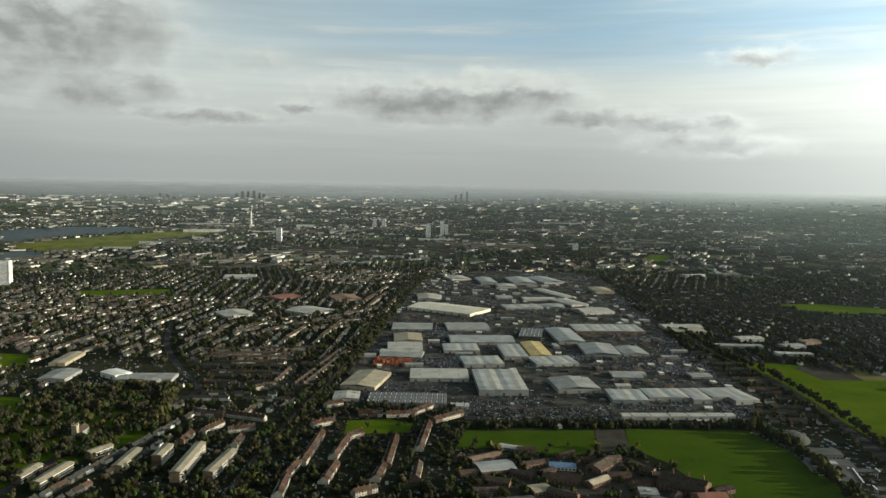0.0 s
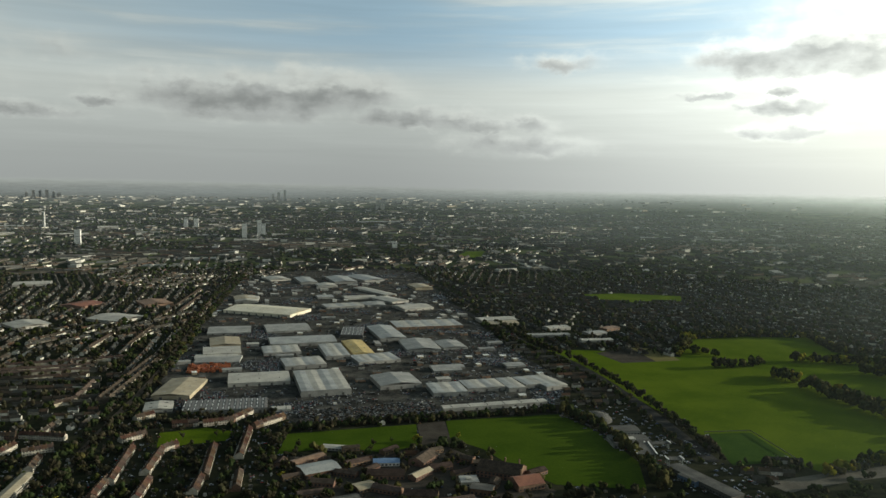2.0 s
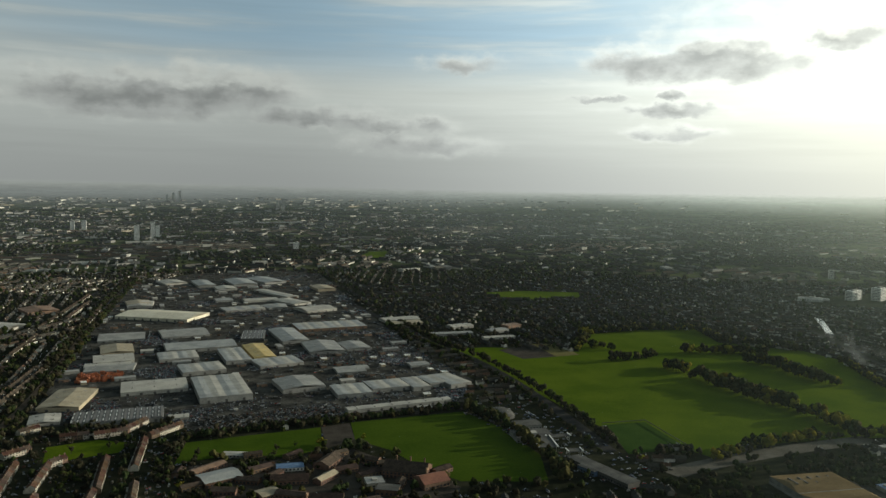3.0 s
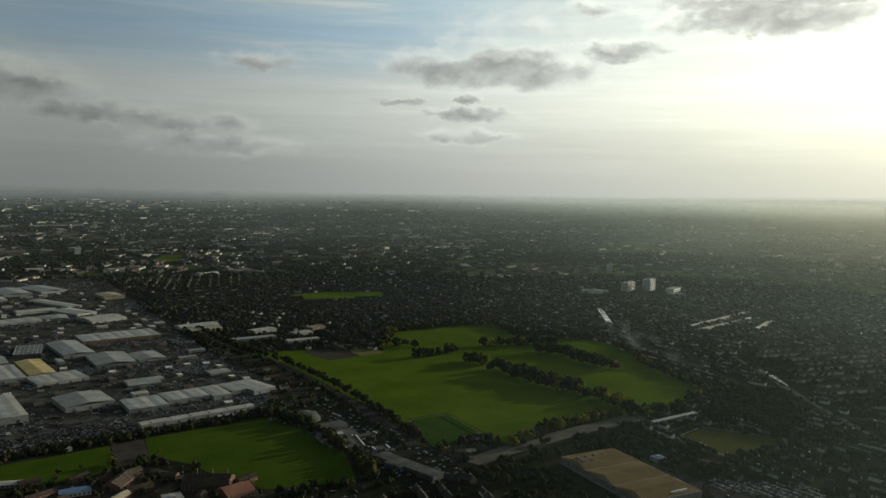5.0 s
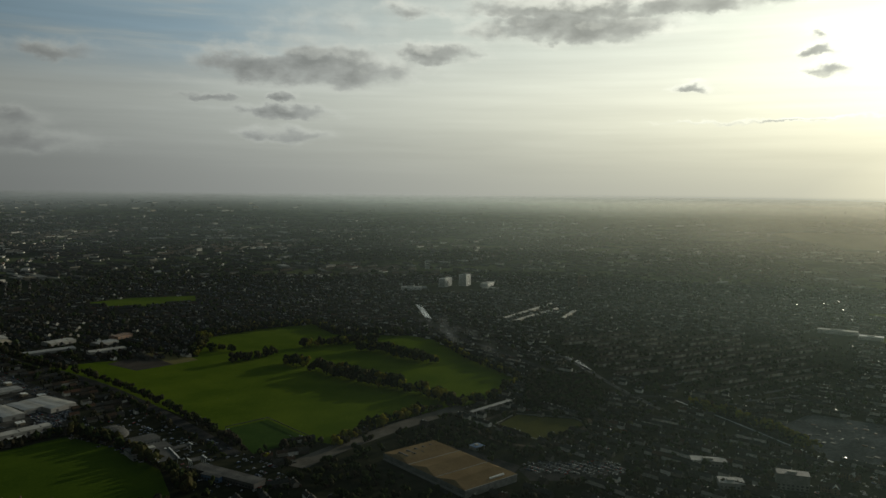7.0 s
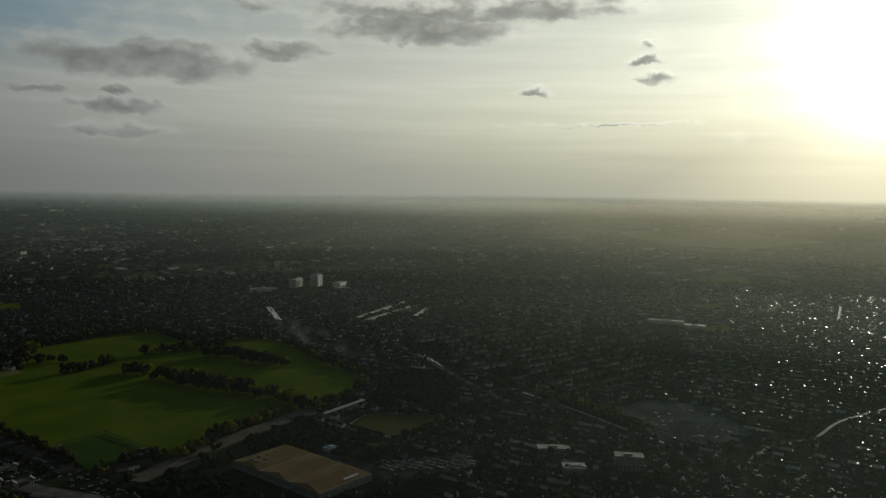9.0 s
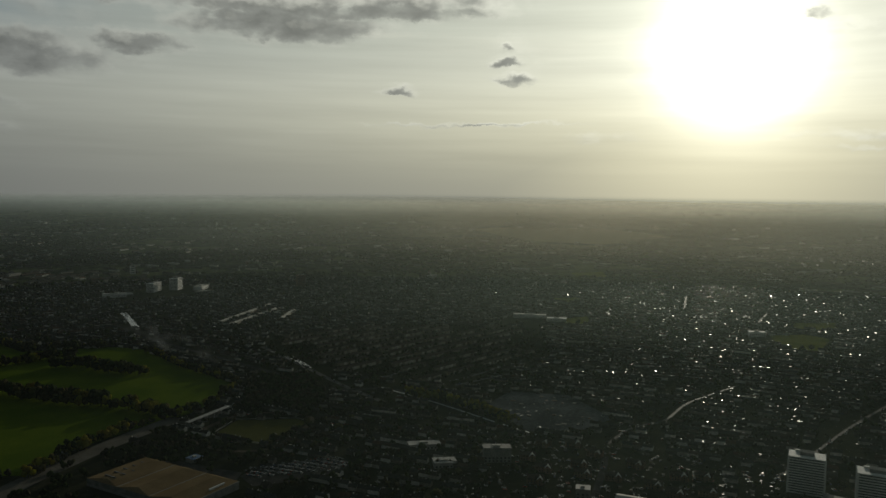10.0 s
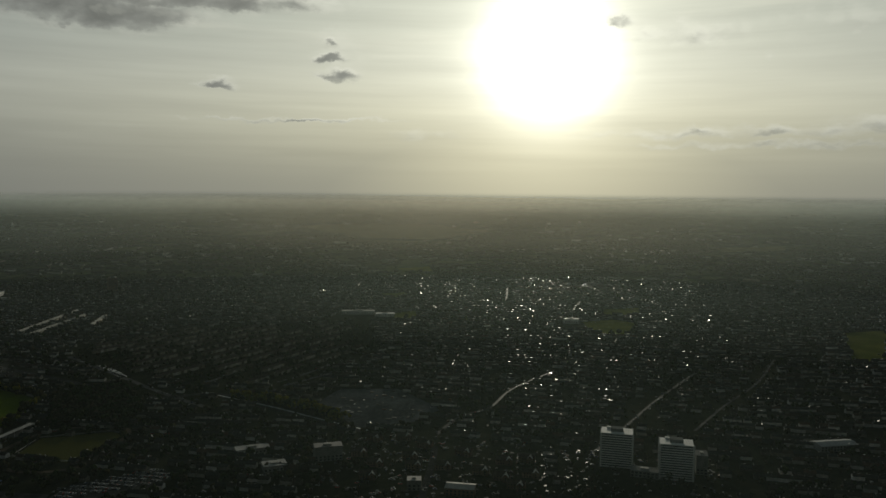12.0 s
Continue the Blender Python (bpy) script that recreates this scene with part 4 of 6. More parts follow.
# ---- houses by the thousand ----
rng = np.random.default_rng(7)
HOUSE = [(-.5, -.5, 0), (.5, -.5, 0), (.5, .5, 0), (-.5, .5, 0), (-.5, -.5, .62), (.5, -.5, .62), (.5, .5, .62), (-.5, .5, .62), (-.5, 0, 1), (.5, 0, 1),
         (-.54, -.56, .58), (.54, -.56, .58), (.54, .56, .58), (-.54, .56, .58), (-.54, 0, 1.02), (.54, 0, 1.02),
         (.30, -.06, .9), (.38, -.06, .9), (.38, .06, .9), (.30, .06, .9), (.30, -.06, 1.18), (.38, -.06, 1.18), (.38, .06, 1.18), (.30, .06, 1.18)]
HOUSE_F = [(0, 1, 5, 4), (2, 3, 7, 6), (1, 2, 6, 9, 5), (3, 0, 4, 8, 7), (10, 11, 15, 14), (12, 13, 14, 15), (16, 17, 21, 20), (17, 18, 22, 21), (18, 19, 23, 22), (19, 16, 20, 23), (20, 21, 22, 23)]
HOUSE_I = [0, 0, 0, 0, 1, 1, 0, 0, 0, 0, 0]

seeds = []
for gx in range(-2900, 5000, 330):
    for gy in range(-2200, 5000, 330):
        seeds.append((gx + rng.uniform(-120, 120), gy + rng.uniform(-120, 120), (rng.choice([90, 90, 90, 90, 0, 0, 75, 105, 60, -25]) if gx < gy else rng.choice([90, 90, 97, 83, 88])) + rng.uniform(-6, 6)))
seeds = np.array(seeds)
r_seed, a_seed = np.hypot(seeds[:, 0], seeds[:, 1]), np.degrees(np.arctan2(seeds[:, 0], seeds[:, 1]))
cells = seeds[(r_seed < 3050) & (r_seed > 200) & (a_seed > -48) & (a_seed < 132)]
EAST_ROWS = [(1305, 882), (1573, 753), (1694, 389), (1387, 286), (1119, 435), (1119, 598)]
CLEARINGS = [[(1700, -112), (1700, -40), (1810, -40), (1810, -112)], [(1720, 335), (1720, 490), (1860, 490), (1860, 335)], [(1640, 1500), (1640, 1660), (1980, 1640), (1980, 1450), (1800, 1430)]]
OPEN = CLEARINGS + [EAST_ROWS, PARK, SCHOOL_A, SCHOOL_B, COURT, GREEN, STADIUM, DIRT, CARPARK, GREYYARD, ESTATE, WOOD, WOOD_EAST, RESERVOIR, POND, MARSH, SCHOOL_GROUND, HALL_TREES, NEAR_ROWS, FLATS_EAST, TOWERS, STRIP, SCHOOL_WEST] + GREENS + FAR_FIELDS


def free(x, y, gap=14.0):
    r, a = np.hypot(x, y), np.degrees(np.arctan2(x, y))
    ok = (r > 590) & (r < 2720) & (a > -36) & (a < 118)
    for p in OPEN:
        ok &= ~inside(x, y, p)
    for name, line in ROADS.items():
        wide = 17.0 if name.startswith(("canal", "far_", "sun_street", "east_road", "south_road", "street_")) else gap
        ok &= ~near_line(x, y, line[::4] + line[-1:], max(gap, wide))
    for s in SHEDS:
        ok &= ~((np.abs(x - s[1]) < s[3] / 2 + 12) & (np.abs(y - s[2]) < s[4] / 2 + 12))
    return ok


hx, hy, ha, tx, ty = [], [], [], [], []
for cx, cy, deg in cells:
    a = math.radians(deg)
    u, v = [], []
    for k in range(-5, 6):
        for side in (0, 24):
            pos = -300.0
            while pos < 300:
                for _ in range(rng.integers(6, 12)):
                    u.append(pos)
                    v.append(k * 62 + side + rng.uniform(-1, 1))
                    pos += 12.0
                pos += rng.uniform(6, 26)
    u, v = np.array(u), np.array(v)
    x, y = cx + u * math.cos(a) - v * math.sin(a), cy + u * math.sin(a) + v * math.cos(a)
    d2 = (x[:, None] - cells[None, :, 0]) ** 2 + (y[:, None] - cells[None, :, 1]) ** 2
    mine = (np.argmin(d2, 1) == int(np.argmin((cells[:, 0] - cx) ** 2 + (cells[:, 1] - cy) ** 2))) & (rng.random(len(x)) > 0.12)
    hx.append(x[mine]), hy.append(y[mine]), ha.append(np.full(mine.sum(), a))
    reach = math.hypot(cx, cy)
    n = (600 if cx > 0.8 * cy else 1050) if reach < 1700 else 430 if cx > 0.8 * cy else 620
    u, v = rng.uniform(-280, 280, n), rng.integers(-5, 6, n) * 62 + 43 + rng.normal(0, 9, n)
    x, y = cx + u * math.cos(a) - v * math.sin(a), cy + u * math.sin(a) + v * math.cos(a)
    d2 = (x[:, None] - cells[None, :, 0]) ** 2 + (y[:, None] - cells[None, :, 1]) ** 2
    mine = np.argmin(d2, 1) == int(np.argmin((cells[:, 0] - cx) ** 2 + (cells[:, 1] - cy) ** 2))
    tx.append(x[mine]), ty.append(y[mine])
hx, hy, ha, tx, ty = (np.concatenate(q) for q in (hx, hy, ha, tx, ty))
ok = free(hx, hy)
hx, hy, ha = hx[ok], hy[ok], ha[ok]
n = len(hx)
# more houses get lightened walls towards the sun, where fronts lie in shade
sunward_pale = (hx > 0.75 * hy) & (rng.random(n) < np.interp(hx / np.maximum(np.hypot(hx, hy), 1), [0.65, 0.95], [0.35, 0.8]))
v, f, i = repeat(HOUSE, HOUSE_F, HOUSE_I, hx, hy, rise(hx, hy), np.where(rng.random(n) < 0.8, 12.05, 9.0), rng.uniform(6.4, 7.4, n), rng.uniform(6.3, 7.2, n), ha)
i = np.where((i == 0) & np.repeat(sunward_pale, len(HOUSE_F)), 2, i)
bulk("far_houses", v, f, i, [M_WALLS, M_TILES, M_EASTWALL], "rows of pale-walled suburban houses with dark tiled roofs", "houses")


ROWS = [(-149, 706, -150, 751), (-152, 754, -146, 795), (-142, 790, -136, 892), (-111, 741, -106, 788), (-111, 809, -104, 874), (-104, 878, -91, 890), (-60, 748, -55, 786),
        (-52, 786, -48, 876), (-20, 749, -18, 791), (-19, 839, -10, 930), (-6, 941, 30, 974), (-106, 965, -72, 966), (-69, 962, -35, 969), (-34, 971, -11, 1005), (-155, 916, -129, 936), (-151, 998, -129, 1015),
        (-228, 839, -228, 878), (-252, 891, -225, 902), (-274, 956, -219, 936), (-278, 886, -266, 918), (-292, 850, -289, 881), (-80, 709, -59, 724), (-319, 961, -276, 951)]
FLAT_LINES = [(-259, 740, -261, 829), (-229, 749, -222, 816), (-326, 762, -326, 815), (-294, 785, -294, 821), (-412, 730, -408, 764), (-386, 716, -379, 770), (-374, 798, -361, 824)]
SCHOOL_SPOTS = [(131, 795), (259, 708), (211, 700), (204, 725), (244, 742), (58, 786), (81, 852), (99, 732), (49, 819), (160, 752), (172, 795), (125, 760), (75, 700), (150, 700), (30, 772), (85, 770), (205, 750), (228, 715), (232, 772)]


# ---- trees ----
def clump_template(seed, lumps=4):
    r = random.Random(seed)
    verts, faces = [], []
    for k in range(lumps):
        b = bmesh.new()
        bmesh.ops.create_icosphere(b, subdivisions=1, radius=1)
        s = r.uniform(0.28, 0.42) * (4 / max(lumps, 4)) ** 0.45
        off = Vector((r.uniform(-.34, .34), r.uniform(-.34, .34), r.uniform(0.36, 0.82)))
        n0 = len(verts)
        b.verts.ensure_lookup_table()
        for q in b.verts:
            verts.append(tuple(off + q.co * s * r.uniform(0.7, 1.25)))
        for fc in b.faces:
            faces.append(tuple(n0 + w.index for w in fc.verts))
        b.free()
    n0 = len(verts)
    verts += [(-.03, -.03, 0), (.03, -.03, 0), (0, .04, 0), (0, 0, .5)]
    faces += [(n0, n0 + 1, n0 + 3), (n0 + 1, n0 + 2, n0 + 3), (n0 + 2, n0, n0 + 3)]
    return verts, faces


def woods(name, x, y, size, spread, materials, label, seed, lumps=4):
    n = len(x)
    kinds = rng.integers(0, len(materials), n)
    V, F, I = [], [], []
    total = 0
    for k in range(4):
        pick = np.arange(n) % 4 == k
        tv, tf = clump_template(seed + k, lumps)
        m = int(pick.sum())
        s = size * rng.uniform(1 - spread, 1 + spread, m)
        v, f, _ = repeat(tv, tf, [0] * len(tf), x[pick], y[pick], rise(x[pick], y[pick]), s * rng.uniform(.8, 1.1, m), s * rng.uniform(.8, 1.1, m), s, rng.uniform(0, 6.28, m))
        F += [tuple(w + total for w in q) for q in f]
        total += len(v)
        V.append(v)
        I.append(np.repeat(kinds[pick], len(tf)))
    bulk(name, np.concatenate(V), F, np.concatenate(I), materials, label, "trees")


ok = free(tx, ty, 8)
tr = np.hypot(tx, ty)
woods("garden_trees", tx[ok & (tr < 1600)], ty[ok & (tr < 1600)], 7.5, 0.45, [M_TWIG, M_TWIG, M_EVER, M_LEAF], "bare and dark green trees in back gardens", 10, 3)
woods("garden_trees", tx[ok & (tr >= 1600) & (tr < 3000)], ty[ok & (tr >= 1600) & (tr < 3000)], 9.5, 0.45, [M_TWIG, M_TWIG, M_EVER, M_LEAF], "bare and dark green trees in back gardens", 20, 1)


# ---- the far town ----
STEPS = np.linspace(2600, 4690, 400)
OUT = 300 * STEPS / (300 - rise(np.zeros(400) - 1e-6, STEPS) + 12 * np.exp(-(8 / 5) ** 2) * np.maximum(0, (STEPS - 2700) / 2200) ** 2)


def far_place(x, y):
    """Shrinks the far plain to fit the camera's view within the skyline: the new place, and how much smaller things are
    there.
    """
    d = np.hypot(x, y)
    k = np.interp(d, OUT, STEPS) / d
    return x * k, y * k, k


def far_free(x, y, gap=0.0):
    d, a = np.hypot(x, y), np.degrees(np.arctan2(x, y))
    fx, fy, _ = far_place(x, y)
    ok = (d > 2680) & (a > -37) & (a < 119)
    for p in [RESERVOIR, POND, MARSH] + GREENS + FAR_FIELDS:
        ok &= ~inside(fx, fy, p)
    return ok


ROW = [(-.5, -.5, 0), (.5, -.5, 0), (.5, .5, 0), (-.5, .5, 0), (-.5, -.5, .62), (.5, -.5, .62), (.5, .5, .62), (-.5, .5, .62), (-.5, 0, 1), (.5, 0, 1)]
ROW_F = [(0, 1, 5, 4), (2, 3, 7, 6), (1, 2, 6, 9, 5), (3, 0, 4, 8, 7), (4, 5, 9, 8), (6, 7, 8, 9)]
ROW_I = [0, 0, 0, 0, 1, 1]
fx, fy, fa = [], [], []
for gx in range(-5200, 8300, 420):
    for gy in range(-4200, 8300, 420):
        d, az = math.hypot(gx, gy), math.degrees(math.atan2(gx, gy))
        if not (2400 < d < 8200 and -40 < az < 122):
            continue
        a = math.radians(rng.choice([90, 90, 0, 20, 60, 110, 140]) + rng.uniform(-8, 8))
        # open land to the east, town to the north
        full = (0.75 if az < 25 else 0.55 if az < 60 else 0.24) * (1.0 if d < 4200 else 0.6) * rng.uniform(0.35, 1.2)
        if az > 45 and d > 4400:
            full *= 0.25
        n = int(110 * full)
        u, v = rng.uniform(-215, 215, n), rng.integers(-7, 8, n) * 31 + rng.normal(0, 1.5, n)
        fx.append(gx + u * math.cos(a) - v * math.sin(a)), fy.append(gy + u * math.sin(a) + v * math.cos(a)), fa.append(np.full(n, a))
fx, fy, fa = (np.concatenate(q) for q in (fx, fy, fa))
ok = far_free(fx, fy) & (rng.random(len(fx)) < np.interp(np.hypot(fx, fy), [4800, 8200], [1.0, 0.25]))
fx, fy, fa = fx[ok], fy[ok], fa[ok]
px, py, k = far_place(fx, fy)
n = len(fx)
v, f, i = repeat(ROW, ROW_F, ROW_I, px, py, rise(px, py) - 0.2, rng.uniform(18, 75, n) * k, rng.uniform(8, 10, n) * k, rng.uniform(7.5, 10.5, n) * k, fa)
bulk("far_terraces", v, f, i, [M_WALLS, M_TILES], "far rows of pale-walled houses with dark roofs", "houses")
# flat pale roofs of works and shops, thickest along the valley to the north-west
n = 2500
d, az = rng.uniform(2700, 16000, n), np.where(rng.random(n) < 0.62, rng.uniform(-36, 22, n), rng.uniform(22, 118, n))
x, y = d * np.sin(np.radians(az)), d * np.cos(np.radians(az))
ok = far_free(x, y) & ((az < 40) | (rng.random(n) < 0.45)) & ((d < 7000) | (az < 30) | (rng.random(n) < 0.35))
x, y = x[ok], y[ok]
px, py, k = far_place(x, y)
n = len(x)
BOX = [(-.5, -.5, 0), (.5, -.5, 0), (.5, .5, 0), (-.5, .5, 0), (-.5, -.5, 1), (.5, -.5, 1), (.5, .5, .85), (-.5, .5, .85)]
BOX_F = [(4, 5, 6, 7), (0, 1, 5, 4), (1, 2, 6, 5), (2, 3, 7, 6), (3, 0, 4, 7)]
v, f, i = repeat(BOX, BOX_F, [0] * 5, px, py, rise(px, py) - 0.2, rng.uniform(16, 80, n) * k * np.where(rng.random(n) < 0.15, 1.9, 1.0) * np.clip(np.hypot(x, y) / 6000, 1, 2), rng.uniform(12, 34, n) * k, rng.uniform(5, 13, n) * k * np.clip(np.hypot(x, y) / 6000, 1, 1.6), rng.choice([0.0, 1.57, 0.4, 1.1], n) + rng.normal(0, 0.1, n))
bulk("far_works", v, f, i, [M_FARROOF], "far low works and shops with pale flat roofs", "buildings")
# trees in gardens and belts
TUFT = [(0, 0, 1), (.55, 0, .5), (.1, .5, .55), (-.5, .15, .45), (-.1, -.5, .55), (0, 0, 0)]
TUFT_F = [(0, 1, 2), (0, 2, 3), (0, 3, 4), (0, 4, 1), (5, 2, 1), (5, 3, 2), (5, 4, 3), (5, 1, 4)]
n = 130000
d, az = np.sqrt(rng.uniform(2680 ** 2, 9500 ** 2, n)), rng.uniform(-37, 119, n)
x, y = d * np.sin(np.radians(az)), d * np.cos(np.radians(az))
belt = np.sin(x / 210 + 1.7 * np.sin(y / 340)) + np.sin(y / 170 + 1.3 * np.sin(x / 390)) + rng.normal(0, 0.5, n)
ok = far_free(x, y) & (belt > np.where(az > 45, 0.1, 0.55)) & (rng.random(n) < np.interp(d, [5500, 9500], [1.0, 0.4]))
x, y = x[ok], y[ok]
px, py, k = far_place(x, y)
n = len(x)
s = rng.uniform(9, 17, n) * k
v, f, i = repeat(TUFT, TUFT_F, [0] * 8, px, py, rise(px, py) - 0.3, s * rng.uniform(0.9, 2.2, n), s * rng.uniform(0.9, 1.6, n), s * rng.uniform(0.7, 1.0, n), rng.uniform(0, 6.28, n))
bulk("far_trees", v, f, np.repeat(rng.integers(0, 3, n), 8), [M_TWIG, M_EVER, M_LEAF], "dark belts of far trees among the houses", "trees")


def along(line, gap, width, keep=1.0):
    xs, ys = [], []
    for (x0, y0), (x1, y1) in zip(line, line[1:]):
        k = max(1, int(math.hypot(x1 - x0, y1 - y0) / gap))
        for j in range(k):
            if rng.random() < keep:
                xs.append(x0 + (x1 - x0) * (j + rng.random()) / k + rng.uniform(-width, width))
                ys.append(y0 + (y1 - y0) * (j + rng.random()) / k + rng.uniform(-width, width))
    return np.array(xs), np.array(ys)


def shifted(line, dx, dy=0.0):
    return [(x + dx, y + dy) for x, y in line]


def filled(pts, gap):
    p = np.array(pts)
    k = int((np.ptp(p[:, 0]) * np.ptp(p[:, 1])) / gap ** 2)
    x, y = rng.uniform(p[:, 0].min(), p[:, 0].max(), k), rng.uniform(p[:, 1].min(), p[:, 1].max(), k)
    ok = inside(x, y, pts)
    return x[ok], y[ok]


def clear_of_hall(x, y):
    ok = ~((np.abs(x - 614) < 52) & (np.abs(y - 524) < 82)) & ~inside(x, y, STADIUM) & ~inside(x, y, CARPARK) & ~inside(x, y, GREYYARD)
    ok &= ~near_line(x, y, ROADS["park_track"][::4], 16) & ~near_line(x, y, [(784, 628), (868, 625)], 10)
    for hx0, hy0 in ((828, 324), (781, 281), (819, 232)):
        ok &= np.hypot(x - hx0, y - hy0) > 30
    return x[ok], y[ok]


def clear_of_rows(x, y):
    ok = ~inside(x, y, SCHOOL_A) & ~inside(x, y, SCHOOL_B) & ~inside(x, y, COURT) & ~inside(x, y, GREEN) & ~near_line(x, y, ROADS["railway"][::4], 9)
    for q in ROWS + FLAT_LINES:
        ok &= ~near_line(x, y, [(q[0], q[1]), (q[2], q[3])], 13)
    for q in SCHOOL_SPOTS:
        ok &= np.hypot(x - q[0], y - q[1]) > 17
    return x[ok], y[ok]


for name, (x, y), size, mats, label in (
    ("railway_trees", along(shifted(ROADS["railway"], -12), 6, 7, 0.8), 9, [M_TWIG, M_EVER, M_TWIG, M_LEAF], "trees along the railway cutting"),
    ("railway_trees", along(shifted(ROADS["railway"], 12), 6, 7, 0.8), 9, [M_TWIG, M_EVER, M_BROWN, M_TWIG, M_EVER], "trees along the railway cutting"),
    ("verge_trees", along(shifted(ROADS["dual_carriageway"][:50], 15), 7, 3), 10, [M_TWIG, M_LEAF, M_TWIG], "leafless trees along the dual carriageway"),
    ("verge_trees", along(shifted(ROADS["dual_carriageway"][:50], -16), 9, 3), 9, [M_TWIG, M_LEAF, M_EVER], "leafless trees along the dual carriageway"),
    ("park_trees", along([(813, 989), (815, 860), (825, 816), (824, 742), (815, 690)], 3.2, 11, 0.9), 15, [M_BROWN, M_BROWN, M_LEAF, M_EVER, M_YELLOW], "tall trees in a row across the park"),
    ("park_trees", along([(745, 1136), (839, 1130)], 4, 8), 12, [M_BROWN, M_TWIG, M_EVER], "tall trees in the park"),
    ("park_trees", along([(807, 1065), (816, 1018)], 3, 8), 14, [M_BROWN, M_LEAF, M_LEAF, M_YELLOW], "tall trees in the park"),
    ("park_trees", along([(918, 1148), (1017, 1113), (1046, 1080)], 4, 9), 14, [M_BROWN, M_YELLOW, M_LEAF, M_TWIG], "tall trees in the park"),
    ("park_trees", along([(973, 1058), (997, 1014), (981, 940), (993, 879)], 3.5, 9), 15, [M_BROWN, M_LEAF, M_LEAF, M_YELLOW], "tall trees in the park"),
    ("park_trees", along([(730, 1225), (787, 1299), (834, 1362)], 4, 8), 12, [M_BROWN, M_LEAF, M_LEAF, M_YELLOW], "tall trees beside the park"),
    ("park_trees", along([(804, 1209), (770, 1250)], 5, 8), 11, [M_BROWN, M_LEAF, M_LEAF, M_YELLOW], "trees beside the park"),
    ("park_trees", along([(834, 1362), (968, 1369), (1095, 1338), (1060, 1220), (1145, 1092)], 4.5, 8), 12, [M_YELLOW, M_BROWN, M_LEAF, M_TWIG], "trees in early leaf along the park edge"),
    ("park_trees", along([(580, 668), (671, 696), (769, 688), (864, 662), (994, 699), (1068, 878), (1149, 1019)], 6, 4), 10, [M_BROWN, M_LEAF, M_TWIG, M_YELLOW], "trees along the park edge"),
    ("field_hedge", along([(28, 929), (192, 938), (388, 945)], 3.0, 3), 8, [M_EVER, M_TWIG], "dark hedge and trees round the school field"),
    ("field_trees", along([(392, 945), (412, 862), (410, 739), (388, 662)], 6.5, 5, 0.9), 13, [M_BROWN, M_BROWN, M_LEAF, M_EVER], "tall trees along the edge of the school field"),
    ("hall_trees", clear_of_hall(*filled(HALL_TREES, 14)), 7.5, [M_EVER, M_TWIG, M_EVER, M_LEAF], "dark trees and scrub round a large hall"),
    ("street_trees", clear_of_hall(*filled(EAST_NEAR, 19)), 7.5, [M_EVER, M_TWIG, M_EVER, M_BROWN], "dark trees among houses and yards"),
    ("garden_trees", filled(EAST_ROWS, 17), 6.5, [M_TWIG, M_EVER, M_TWIG, M_LEAF], "small trees in the gardens between terraces"),
    ("track_trees", (np.array([666.0, 672, 711, 717, 738, 606]), np.array([688.0, 682, 692, 687, 690, 684])), 13, [M_YELLOW], "round yellow-green trees beside the track"),
    ("path_shrubs", along([(1040, 430), (1028, 372), (1002, 318), (965, 255)], 3.0, 6), 12, [M_YELLOW, M_YELLOW, M_LEAF], "yellow-green shrubs beside the eastern road"),
    ("garden_trees", clear_of_rows(*filled(NEAR_ROWS, 11)), 7, [M_TWIG, M_EVER, M_TWIG, M_LEAF], "bare and dark green trees in the back gardens"),
    ("garden_trees", clear_of_rows(*filled(SCHOOL_GROUND, 17)), 7.5, [M_TWIG, M_EVER, M_BROWN, M_LEAF], "bare trees round the school buildings"),
    ("wood", along([(-345, 905), (-365, 1000), (-388, 1075), (-470, 1085)], 3.5, 9), 12, [M_BROWN, M_BROWN, M_TWIG], "tall brown trees in bud along the edge of a wood"),
    ("wood", filled(WOOD, 12.5), 11, [M_TWIG, M_TWIG, M_BROWN, M_TWIG, M_EVER], "bare brown wood in early spring"),
    ("wood", filled(WOOD_EAST, 7), 10, [M_EVER, M_TWIG], "dark wood beside the stadium"),
):
    woods(name, x, y, size, 0.45 if name == "park_trees" else 0.3, mats, label, 40, 9 if name in ("park_trees", "wood", "verge_trees", "railway_trees", "path_shrubs") else 5)


